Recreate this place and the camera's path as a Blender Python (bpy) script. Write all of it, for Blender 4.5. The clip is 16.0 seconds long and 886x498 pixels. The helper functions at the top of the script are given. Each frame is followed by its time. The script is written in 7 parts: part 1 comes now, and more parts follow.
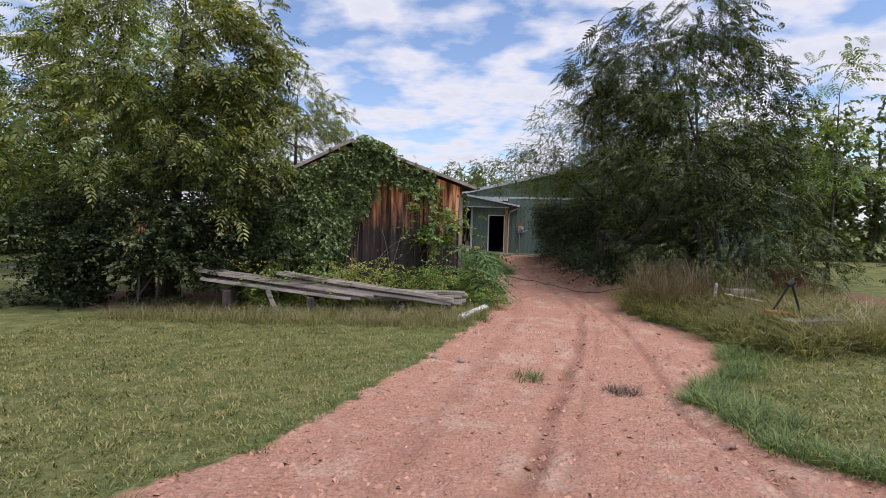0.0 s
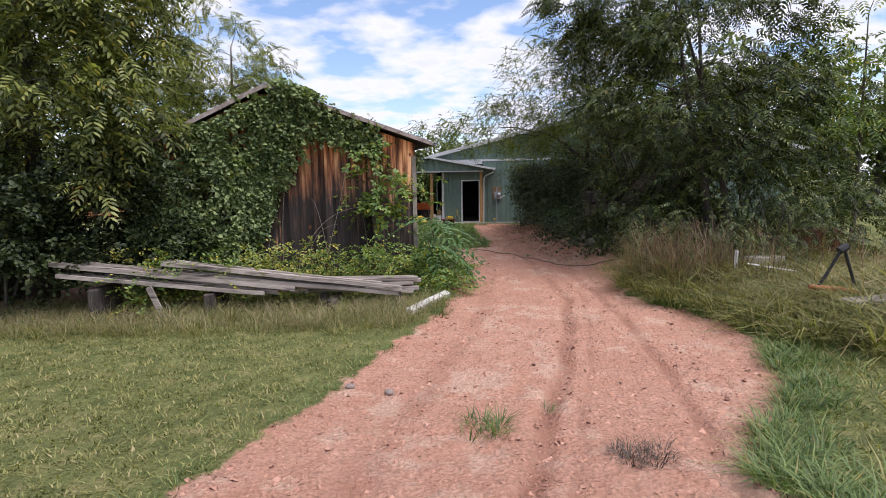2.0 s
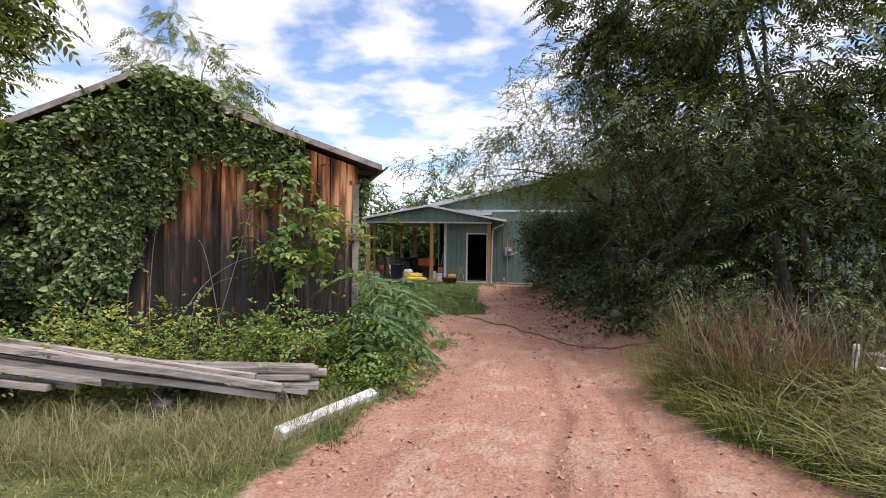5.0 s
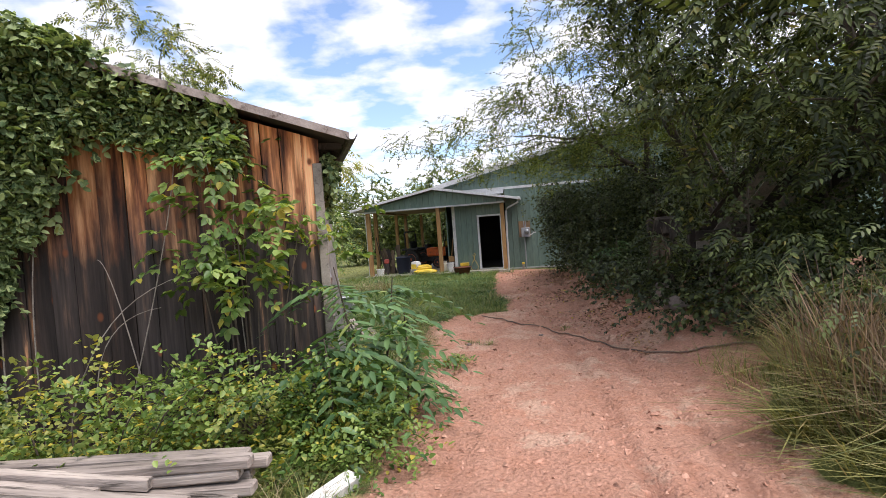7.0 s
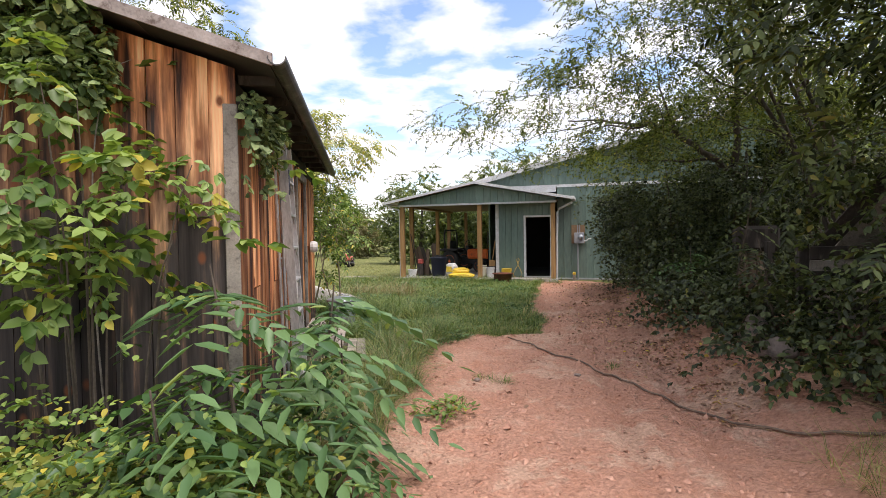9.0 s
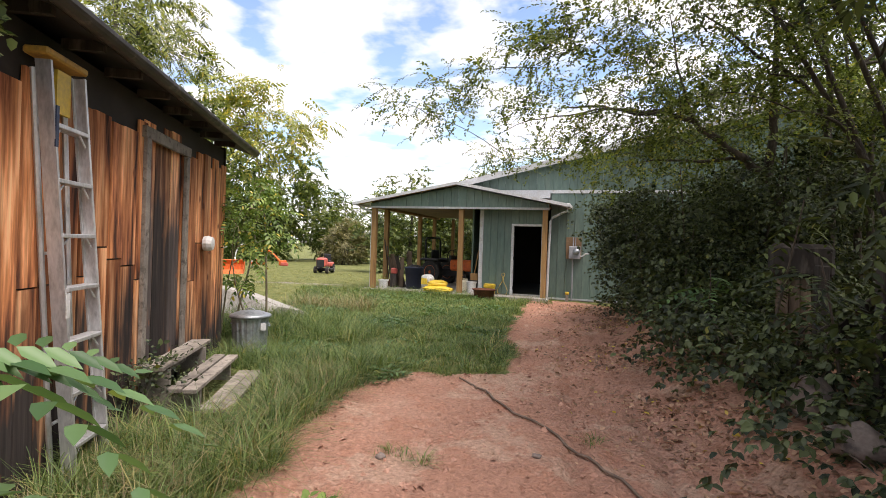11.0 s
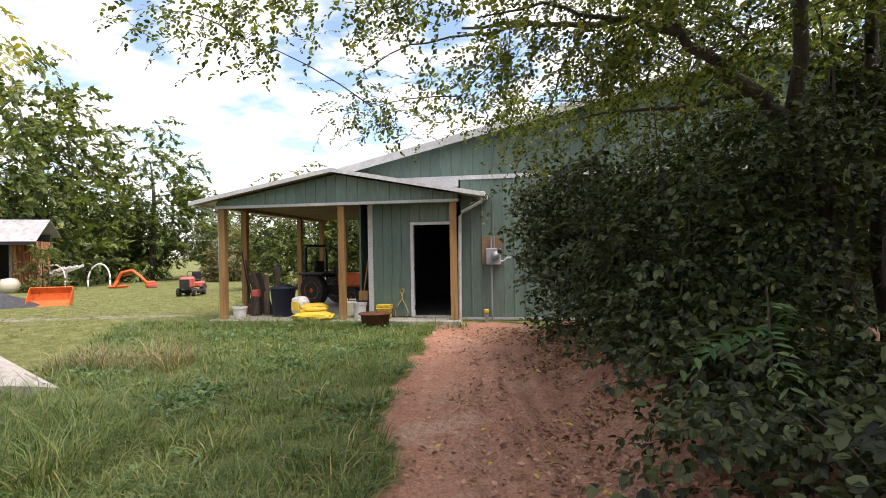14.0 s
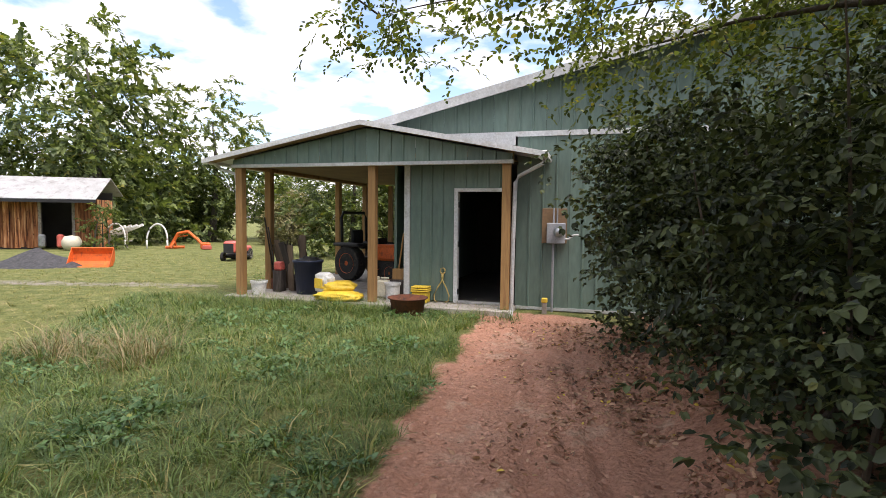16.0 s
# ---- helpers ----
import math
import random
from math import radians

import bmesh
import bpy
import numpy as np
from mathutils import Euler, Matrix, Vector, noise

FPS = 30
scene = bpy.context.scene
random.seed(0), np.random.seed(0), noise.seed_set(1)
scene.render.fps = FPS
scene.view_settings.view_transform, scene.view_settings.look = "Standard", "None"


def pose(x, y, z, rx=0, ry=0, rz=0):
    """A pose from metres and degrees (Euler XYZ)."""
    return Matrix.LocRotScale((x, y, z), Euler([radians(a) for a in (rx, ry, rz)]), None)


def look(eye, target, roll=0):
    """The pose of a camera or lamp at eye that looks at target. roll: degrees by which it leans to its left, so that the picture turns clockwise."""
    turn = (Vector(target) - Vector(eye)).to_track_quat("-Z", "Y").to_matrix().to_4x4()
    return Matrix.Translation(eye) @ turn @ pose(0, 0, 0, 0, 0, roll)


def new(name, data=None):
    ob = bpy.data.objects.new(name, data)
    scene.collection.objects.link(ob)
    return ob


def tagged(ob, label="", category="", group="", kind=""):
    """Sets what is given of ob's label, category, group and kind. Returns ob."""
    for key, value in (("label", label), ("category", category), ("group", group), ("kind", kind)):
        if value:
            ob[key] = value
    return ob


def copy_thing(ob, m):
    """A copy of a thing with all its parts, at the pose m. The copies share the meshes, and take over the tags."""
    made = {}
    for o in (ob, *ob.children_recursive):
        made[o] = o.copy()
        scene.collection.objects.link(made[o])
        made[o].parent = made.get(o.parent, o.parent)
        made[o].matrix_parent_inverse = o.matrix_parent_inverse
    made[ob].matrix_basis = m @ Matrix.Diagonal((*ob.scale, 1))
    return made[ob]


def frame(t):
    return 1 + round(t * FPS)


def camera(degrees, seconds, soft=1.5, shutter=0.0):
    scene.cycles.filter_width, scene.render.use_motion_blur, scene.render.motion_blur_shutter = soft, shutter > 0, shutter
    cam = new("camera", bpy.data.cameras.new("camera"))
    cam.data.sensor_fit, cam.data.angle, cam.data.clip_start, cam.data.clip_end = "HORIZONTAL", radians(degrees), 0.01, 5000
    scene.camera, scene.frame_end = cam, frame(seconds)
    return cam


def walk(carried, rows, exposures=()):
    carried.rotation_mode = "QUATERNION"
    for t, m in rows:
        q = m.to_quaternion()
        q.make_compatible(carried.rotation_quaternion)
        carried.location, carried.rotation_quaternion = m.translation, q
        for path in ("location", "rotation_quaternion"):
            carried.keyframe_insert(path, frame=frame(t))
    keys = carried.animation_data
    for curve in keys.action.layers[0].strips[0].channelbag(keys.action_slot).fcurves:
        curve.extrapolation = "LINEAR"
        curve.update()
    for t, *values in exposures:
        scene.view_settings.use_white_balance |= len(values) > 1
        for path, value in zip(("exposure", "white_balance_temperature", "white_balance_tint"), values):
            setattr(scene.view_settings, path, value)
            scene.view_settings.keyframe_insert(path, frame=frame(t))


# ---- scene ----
cam = camera(79.2, 16.0, soft=0.75)
ROWS = [
    (0.0, 0.0, 0.0, 1.636, 86.61, -1.45, 0.08),
    (0.5, 0.196, 0.766, 1.636, 87.72, -1.79, 0.47),
    (1.0, 0.429, 1.469, 1.557, 88.02, 0.55, 0.15),
    (1.5, 0.504, 2.19, 1.497, 86.98, 1.07, -0.38),
    (2.0, 0.742, 2.874, 1.493, 83.45, 0.86, -1.71),
    (2.5, 1.048, 3.499, 1.469, 86.56, 1.74, -1.03),
    (3.0, 1.271, 4.144, 1.423, 88.49, 1.14, -3.28),
    (3.5, 1.595, 4.722, 1.297, 89.2, 2.51, -2.51),
    (4.0, 1.821, 5.346, 1.213, 90.03, 1.29, -0.08),
    (4.5, 2.026, 5.962, 1.229, 89.93, -1.28, 1.28),
    (7.0, 2.137, 8.915, 1.331, 88.12, 4.23, 2.94),
    (7.5, 2.19, 9.466, 1.3, 87.67, 3.64, 0.89),
    (8.0, 2.253, 10.054, 1.273, 88.65, 3.55, 4.14),
    (10.5, 3.174, 13.005, 1.12, 88.33, -1.25, 12.17),
    (11.0, 3.149, 13.635, 1.111, 89.77, -1.96, 10.0),
    (11.5, 3.154, 14.308, 1.068, 88.27, 0.19, 10.14),
    (12.0, 3.121, 14.912, 1.072, 87.1, -0.7, 10.31),
    (12.5, 3.173, 15.599, 1.097, 87.6, 1.58, 4.9),
    (13.0, 3.269, 16.321, 1.147, 86.64, 0.87, 5.34),
    (13.5, 3.309, 16.997, 1.164, 90.13, 0.01, 4.27),
    (14.0, 3.389, 17.616, 1.205, 90.25, 1.0, 1.42),
    (14.5, 3.444, 18.155, 1.232, 86.95, -0.15, 8.04),
    (15.0, 3.517, 18.747, 1.283, 87.47, -0.55, 7.91),
    (15.5, 3.596, 19.227, 1.292, 87.54, -0.02, 7.78),
    (16.0, 3.604, 19.672, 1.294, 86.8, -0.69, 8.43),
]
EXPOSURES = [(0.0, 0.16, 6150, 19), (2.0, 0.44, 6200, 19), (4.0, 0.5, 6250, 19), (8.0, 0.84, 6550, 17), (10.5, 0.94, 6850, 17), (13.0, 1.04, 6900, 19), (16.0, 1.03, 6700, 17)]
walk(cam, [(t, pose(x, y, z, a, b, c)) for t, x, y, z, a, b, c in ROWS], EXPOSURES)

# ---- light: broken cloud, a veiled sun behind and to the right ----
SUN_AZ, SUN_EL = 122.0, 66.0
world = bpy.data.worlds.new("sky")
scene.world = world
world.use_nodes = True
wn, wl = world.node_tree.nodes, world.node_tree.links
wn.clear()
w_out = wn.new("ShaderNodeOutputWorld")
w_mix = wn.new("ShaderNodeMixShader")
w_sky = wn.new("ShaderNodeBackground")
w_cloud = wn.new("ShaderNodeBackground")
sky = wn.new("ShaderNodeTexSky")
sky.sky_type, sky.sun_disc = "NISHITA", False
sky.sun_elevation, sky.sun_rotation = radians(SUN_EL), radians(SUN_AZ)
sky.air_density, sky.dust_density, sky.ozone_density = 1.0, 0.6, 1.6
w_sky.inputs["Strength"].default_value = 0.145
wl.new(sky.outputs[0], w_sky.inputs["Color"])
tc = wn.new("ShaderNodeTexCoord")
sep = wn.new("ShaderNodeSeparateXYZ")
wl.new(tc.outputs["Generated"], sep.inputs[0])
lift = wn.new("ShaderNodeMath")
lift.operation = "ADD"
lift.inputs[1].default_value = 0.16
wl.new(sep.outputs[2], lift.inputs[0])
flat = wn.new("ShaderNodeCombineXYZ")
for i in (0, 1):
    d = wn.new("ShaderNodeMath")
    d.operation = "DIVIDE"
    wl.new(sep.outputs[i], d.inputs[0])
    wl.new(lift.outputs[0], d.inputs[1])
    wl.new(d.outputs[0], flat.inputs[i])
flat.inputs[2].default_value = 3.7
cn = wn.new("ShaderNodeTexNoise")
cn.inputs["Scale"].default_value = 3.6
cn.inputs["Detail"].default_value = 6.0
cn.inputs["Roughness"].default_value = 0.5
cn.inputs["Distortion"].default_value = 0.1
wl.new(flat.outputs[0], cn.inputs["Vector"])
cr = wn.new("ShaderNodeValToRGB")
cr.color_ramp.elements[0].position, cr.color_ramp.elements[1].position = 0.38, 0.56
wl.new(cn.outputs[0], cr.inputs[0])
shade = wn.new("ShaderNodeValToRGB")
shade.color_ramp.elements[0].position, shade.color_ramp.elements[1].position = 0.5, 0.75
shade.color_ramp.elements[0].color = (0.97, 0.98, 1.0, 1)
shade.color_ramp.elements[1].color = (0.78, 0.82, 0.88, 1)
wl.new(cn.outputs[0], shade.inputs[0])
wl.new(shade.outputs[0], w_cloud.inputs["Color"])
w_cloud.inputs["Strength"].default_value = 0.78
wl.new(cr.outputs[0], w_mix.inputs[0])
wl.new(w_sky.outputs[0], w_mix.inputs[1])
wl.new(w_cloud.outputs[0], w_mix.inputs[2])
wl.new(w_mix.outputs[0], w_out.inputs[0])

sun = new("sun", bpy.data.lights.new("sun", "SUN"))
sun.data.energy, sun.data.angle, sun.data.color = 2.8, radians(36.0), (1.0, 0.95, 0.89)
sa, se = radians(SUN_AZ), radians(SUN_EL)
sun.matrix_world = look((30 * math.sin(sa) * math.cos(se), 30 * math.cos(sa) * math.cos(se), 30 * math.sin(se)), (0, 0, 0))


# ---- materials ----
def start_mat(name):
    m = bpy.data.materials.new(name)
    m.use_nodes = True
    return m, m.node_tree.nodes, m.node_tree.links, m.node_tree.nodes["Principled BSDF"]


def tex_noise(n, l, scale, detail=4.0, stretch=(1, 1, 1), rough=0.55, kind="Object", shift=None):
    c = n.new("ShaderNodeTexCoord")
    mp = n.new("ShaderNodeMapping")
    mp.inputs["Scale"].default_value = stretch
    l.new(c.outputs[kind], mp.inputs[0])
    if shift is not None:
        l.new(shift, mp.inputs["Location"])
    t = n.new("ShaderNodeTexNoise")
    t.inputs["Scale"].default_value = scale
    t.inputs["Detail"].default_value = detail
    t.inputs["Roughness"].default_value = rough
    l.new(mp.outputs[0], t.inputs["Vector"])
    return t.outputs[0]


def ramp(n, l, src, stops):
    r = n.new("ShaderNodeValToRGB")
    e = r.color_ramp.elements
    while len(e) < len(stops):
        e.new(0.5)
    for el, (p, c) in zip(e, stops):
        el.position, el.color = p, (*c, 1)
    l.new(src, r.inputs[0])
    return r.outputs[0]


def grey(n, l, src, a, b):
    return ramp(n, l, src, [(a, (0, 0, 0)), (b, (1, 1, 1))] if a < b else [(b, (1, 1, 1)), (a, (0, 0, 0))])


def blend(n, l, fac, a, b, mode="MIX"):
    x = n.new("ShaderNodeMix")
    x.data_type, x.blend_type = "RGBA", mode
    if isinstance(fac, float):
        x.inputs[0].default_value = fac
    else:
        l.new(fac, x.inputs[0])
    for sock, v in ((x.inputs[6], a), (x.inputs[7], b)):
        if isinstance(v, tuple):
            sock.default_value = (*v, 1)
        else:
            l.new(v, sock)
    return x.outputs[2]


def maths(n, l, op, a, b):
    x = n.new("ShaderNodeMath")
    x.operation = op
    for sock, v in zip(x.inputs, (a, b)):
        if isinstance(v, (int, float)):
            sock.default_value = v
        else:
            l.new(v, sock)
    return x.outputs[0]


def bump(n, l, bs, src, strength, dist=0.01):
    b = n.new("ShaderNodeBump")
    b.inputs["Strength"].default_value, b.inputs["Distance"].default_value = strength, dist
    l.new(src, b.inputs["Height"])
    l.new(b.outputs[0], bs.inputs["Normal"])


def tint_by_object(n, l, col, lo=0.75, hi=1.2):
    oi = n.new("ShaderNodeObjectInfo")
    v = ramp(n, l, oi.outputs["Random"], [(0, (lo, lo, lo)), (1, (hi, hi, hi))])
    return blend(n, l, 1.0, col, v, "MULTIPLY")


def surf(name, a, b, c=None, scale=3.0, fine=40.0, stretch=(1, 1, 1), rough=0.7, metal=0.0, relief=0.3, dist=0.004, vary=True, spec=0.4):
    """A plain surface of two colours, with patches of a third, grain and fine relief."""
    m, n, l, bs = start_mat(name)
    big = tex_noise(n, l, scale, 5, stretch)
    small = tex_noise(n, l, fine, 4, stretch)
    col = ramp(n, l, big, [(0.3, a), (0.7, b)])
    if c:
        col = blend(n, l, grey(n, l, tex_noise(n, l, scale * 2.3, 6, stretch, 0.65), 0.52, 0.68), col, c)
    col = blend(n, l, 0.5, col, ramp(n, l, small, [(0.25, (0.55, 0.55, 0.55)), (0.75, (1.3, 1.3, 1.3))]), "MULTIPLY")
    if vary:
        col = tint_by_object(n, l, col, 0.82, 1.15)
    l.new(col, bs.inputs["Base Color"])
    bs.inputs["Metallic"].default_value = metal
    bs.inputs["Specular IOR Level"].default_value = spec
    rr = ramp(n, l, small, [(0.2, (rough - 0.1,) * 3), (0.8, (min(1, rough + 0.1),) * 3)])
    l.new(rr, bs.inputs["Roughness"])
    bump(n, l, bs, small, relief, dist)
    return m


def barn_wood(name):
    """Old vertical boards: orange-brown under the eaves, weathered black below, pale raw streaks and knots."""
    m, n, l, bs = start_mat(name)
    oi = n.new("ShaderNodeObjectInfo")
    sh = n.new("ShaderNodeCombineXYZ")
    l.new(maths(n, l, "MULTIPLY", oi.outputs["Random"], 40.0), sh.inputs[2])
    l.new(maths(n, l, "MULTIPLY", oi.outputs["Random"], 17.0), sh.inputs[0])
    grain = tex_noise(n, l, 34.0, 6, (1, 1, 0.035), 0.6, shift=sh.outputs[0])
    streak = tex_noise(n, l, 7.5, 6, (1, 1, 0.09), 0.6, shift=sh.outputs[0])
    patch = tex_noise(n, l, 2.2, 4, (1, 1, 0.4), 0.5, shift=sh.outputs[0])
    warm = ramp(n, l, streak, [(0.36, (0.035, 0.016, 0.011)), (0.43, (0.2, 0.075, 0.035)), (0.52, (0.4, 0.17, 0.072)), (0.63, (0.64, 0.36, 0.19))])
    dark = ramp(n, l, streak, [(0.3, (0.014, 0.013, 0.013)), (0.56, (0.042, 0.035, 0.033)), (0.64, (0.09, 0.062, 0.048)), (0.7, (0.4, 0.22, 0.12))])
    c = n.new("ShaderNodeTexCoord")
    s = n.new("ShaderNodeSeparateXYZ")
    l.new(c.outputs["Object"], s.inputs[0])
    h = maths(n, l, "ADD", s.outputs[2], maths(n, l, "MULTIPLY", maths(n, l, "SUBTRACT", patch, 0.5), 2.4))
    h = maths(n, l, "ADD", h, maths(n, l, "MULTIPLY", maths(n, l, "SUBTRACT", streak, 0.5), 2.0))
    return m, n, l, bs, grain, warm, dark, h, oi, sh.outputs[0]


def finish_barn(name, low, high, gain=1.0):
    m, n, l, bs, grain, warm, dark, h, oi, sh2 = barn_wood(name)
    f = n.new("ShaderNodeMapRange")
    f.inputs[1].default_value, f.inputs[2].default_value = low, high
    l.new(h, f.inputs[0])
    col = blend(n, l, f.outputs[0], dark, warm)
    col = blend(n, l, 0.7, col, ramp(n, l, grain, [(0.3, (0.45, 0.45, 0.45)), (0.7, (1.35, 1.35, 1.35))]), "MULTIPLY")
    kc = n.new("ShaderNodeTexCoord")
    kp = n.new("ShaderNodeMapping")
    kp.inputs["Scale"].default_value = (1, 1, 0.62)
    l.new(kc.outputs["Object"], kp.inputs[0])
    l.new(sh2, kp.inputs["Location"])
    kv = n.new("ShaderNodeTexVoronoi")
    kv.inputs["Scale"].default_value = 4.2
    l.new(kp.outputs[0], kv.inputs["Vector"])
    col = blend(n, l, grey(n, l, kv.outputs["Distance"], 0.15, 0.07), col, (0.13, 0.05, 0.025))
    v = ramp(n, l, oi.outputs["Random"], [(0, (0.5 * gain, 0.45 * gain, 0.42 * gain)), (1, (1.45 * gain, 1.42 * gain, 1.38 * gain))])
    col = blend(n, l, 1.0, col, v, "MULTIPLY")
    l.new(col, bs.inputs["Base Color"])
    bs.inputs["Roughness"].default_value = 0.85
    bs.inputs["Specular IOR Level"].default_value = 0.25
    bump(n, l, bs, grain, 0.5, 0.006)
    return m


def leaf_mat(name, a, b, c, share=0.06, glow=0.26, gloss=0.42):
    """Leaves: two greens, a share of yellowed ones (c), light passing through."""
    m, n, l, bs = start_mat(name)
    g = n.new("ShaderNodeNewGeometry")
    rnd = g.outputs["Random Per Island"]
    clump = tex_noise(n, l, 1.3, 3)
    f = maths(n, l, "ADD", maths(n, l, "MULTIPLY", maths(n, l, "POWER", rnd, 1.5), 0.75), maths(n, l, "MULTIPLY", clump, 0.4))
    col = ramp(n, l, f, [(0.2, a), (0.75, b)])
    col = blend(n, l, grey(n, l, rnd, 1.0 - share, 1.0 - share + 0.02), col, c)
    l.new(col, bs.inputs["Base Color"])
    bs.inputs["Roughness"].default_value = gloss
    bs.inputs["Specular IOR Level"].default_value = 0.32
    tr = n.new("ShaderNodeBsdfTranslucent")
    l.new(blend(n, l, 1.0, col, (1.25, 1.3, 0.55), "MULTIPLY"), tr.inputs["Color"])
    mx = n.new("ShaderNodeMixShader")
    mx.inputs[0].default_value = glow
    l.new(bs.outputs[0], mx.inputs[1])
    l.new(tr.outputs[0], mx.inputs[2])
    l.new(mx.outputs[0], n["Material Output"].inputs[0])
    return m


def ground_mat():
    m, n, l, bs = start_mat("ground")
    at = n.new("ShaderNodeAttribute")
    at.attribute_name = "bare"
    gv = n.new("ShaderNodeAttribute")
    gv.attribute_name = "gravel"
    big = tex_noise(n, l, 0.55, 5)
    mid = tex_noise(n, l, 3.2, 6, rough=0.65)
    fine = tex_noise(n, l, 22.0, 8, rough=0.72)
    crumb = n.new("ShaderNodeTexVoronoi")
    crumb.inputs["Scale"].default_value = 26.0
    cc = n.new("ShaderNodeTexCoord")
    l.new(cc.outputs["Object"], crumb.inputs["Vector"])
    clay = ramp(n, l, big, [(0.3, (0.4, 0.175, 0.115)), (0.55, (0.48, 0.25, 0.175)), (0.75, (0.56, 0.35, 0.26))])
    clay = blend(n, l, grey(n, l, mid, 0.48, 0.62), clay, (0.44, 0.185, 0.11))
    sy_ = n.new("ShaderNodeSeparateXYZ")
    l.new(cc.outputs["Object"], sy_.inputs[0])
    dry = n.new("ShaderNodeMapRange")
    dry.inputs[1].default_value, dry.inputs[2].default_value, dry.inputs[4].default_value, dry.inputs[3].default_value = 8.0, 17.0, 0.55, 0.62
    l.new(maths(n, l, "ADD", sy_.outputs[1], maths(n, l, "MULTIPLY", mid, 5.0)), dry.inputs[0])
    clay = blend(n, l, dry.outputs[0], clay, (0.6, 0.35, 0.25))
    clay = blend(n, l, grey(n, l, tex_noise(n, l, 1.3, 6, rough=0.7), 0.53, 0.6), clay, (0.6, 0.39, 0.285))
    clay = blend(n, l, 0.8, clay, ramp(n, l, fine, [(0.3, (0.62, 0.6, 0.58)), (0.5, (1.0, 1.0, 1.0)), (0.7, (1.25, 1.25, 1.25))]), "MULTIPLY")
    clay = blend(n, l, 0.22, clay, ramp(n, l, crumb.outputs["Distance"], [(0.0, (1.35, 1.35, 1.35)), (0.6, (0.45, 0.45, 0.45))]), "MULTIPLY")
    rt_ = n.new("ShaderNodeAttribute")
    rt_.attribute_name = "rut"
    clay = blend(n, l, maths(n, l, "MULTIPLY", rt_.outputs["Fac"], grey(n, l, fine, 0.3, 0.6)), clay, (0.21, 0.09, 0.06))
    turf = ramp(n, l, mid, [(0.3, (0.09, 0.115, 0.037)), (0.55, (0.19, 0.205, 0.072)), (0.75, (0.36, 0.3, 0.15))])
    turf = blend(n, l, 0.7, turf, ramp(n, l, fine, [(0.3, (0.4, 0.4, 0.4)), (0.7, (1.4, 1.4, 1.4))]), "MULTIPLY")
    edge = maths(n, l, "ADD", at.outputs["Fac"], maths(n, l, "MULTIPLY", maths(n, l, "SUBTRACT", mid, 0.5), 0.9))
    col = blend(n, l, grey(n, l, edge, 0.42, 0.58), turf, clay)
    stone = ramp(n, l, fine, [(0.3, (0.16, 0.14, 0.12)), (0.7, (0.42, 0.38, 0.33))])
    ge = maths(n, l, "ADD", gv.outputs["Fac"], maths(n, l, "MULTIPLY", maths(n, l, "SUBTRACT", mid, 0.5), 0.8))
    col = blend(n, l, grey(n, l, ge, 0.45, 0.7), col, stone)
    lt = n.new("ShaderNodeAttribute")
    lt.attribute_name = "litter"
    humus = ramp(n, l, fine, [(0.3, (0.09, 0.048, 0.03)), (0.7, (0.36, 0.2, 0.135))])
    col = blend(n, l, grey(n, l, maths(n, l, "ADD", lt.outputs["Fac"], maths(n, l, "MULTIPLY", maths(n, l, "SUBTRACT", mid, 0.5), 0.8)), 0.4, 0.65), col, humus)
    l.new(col, bs.inputs["Base Color"])
    bs.inputs["Roughness"].default_value = 0.95
    bs.inputs["Specular IOR Level"].default_value = 0.15
    hgt = maths(n, l, "ADD", fine, maths(n, l, "MULTIPLY", crumb.outputs["Distance"], -0.6))
    bump(n, l, bs, hgt, 1.0, 0.045)
    return m


GROUND = ground_mat()
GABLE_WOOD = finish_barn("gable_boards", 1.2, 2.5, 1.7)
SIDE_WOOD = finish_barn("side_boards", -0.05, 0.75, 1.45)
GREY_WOOD = surf("weathered_grey_wood", (0.19, 0.165, 0.14), (0.36, 0.32, 0.27), (0.1, 0.085, 0.07), 5, 60, (1, 1, 1), 0.9, relief=0.6)
RAIL_WOOD = surf("split_rail_wood", (0.23, 0.19, 0.165), (0.48, 0.42, 0.365), (0.05, 0.042, 0.035), 7, 45, (0.08, 1, 1), 0.92, relief=0.8, dist=0.01)
DARK_WOOD = surf("dark_rotten_wood", (0.025, 0.02, 0.017), (0.07, 0.058, 0.05), (0.13, 0.11, 0.095), 4, 40, (1, 1, 0.2), 0.95, relief=0.7)
FASCIA = surf("fascia_paint", (0.22, 0.18, 0.16), (0.42, 0.36, 0.33), (0.12, 0.085, 0.07), 6, 50, (1, 1, 1), 0.8)
ROOFING = surf("old_roofing", (0.08, 0.07, 0.065), (0.17, 0.15, 0.14), (0.2, 0.09, 0.05), 2, 30, rough=0.8)
GUTTER = surf("gutter_metal", (0.05, 0.045, 0.042), (0.1, 0.09, 0.085), (0.2, 0.18, 0.16), 3, 40, rough=0.5, metal=0.3)
GREEN = surf("green_steel", (0.125, 0.19, 0.158), (0.15, 0.22, 0.183), (0.165, 0.225, 0.185), 1.2, 14, (1, 1, 0.25), 0.42, relief=0.06, spec=0.5)
TRIM = surf("white_trim", (0.55, 0.56, 0.56), (0.68, 0.69, 0.69), (0.52, 0.51, 0.49), 2.5, 30, rough=0.5, relief=0.05)
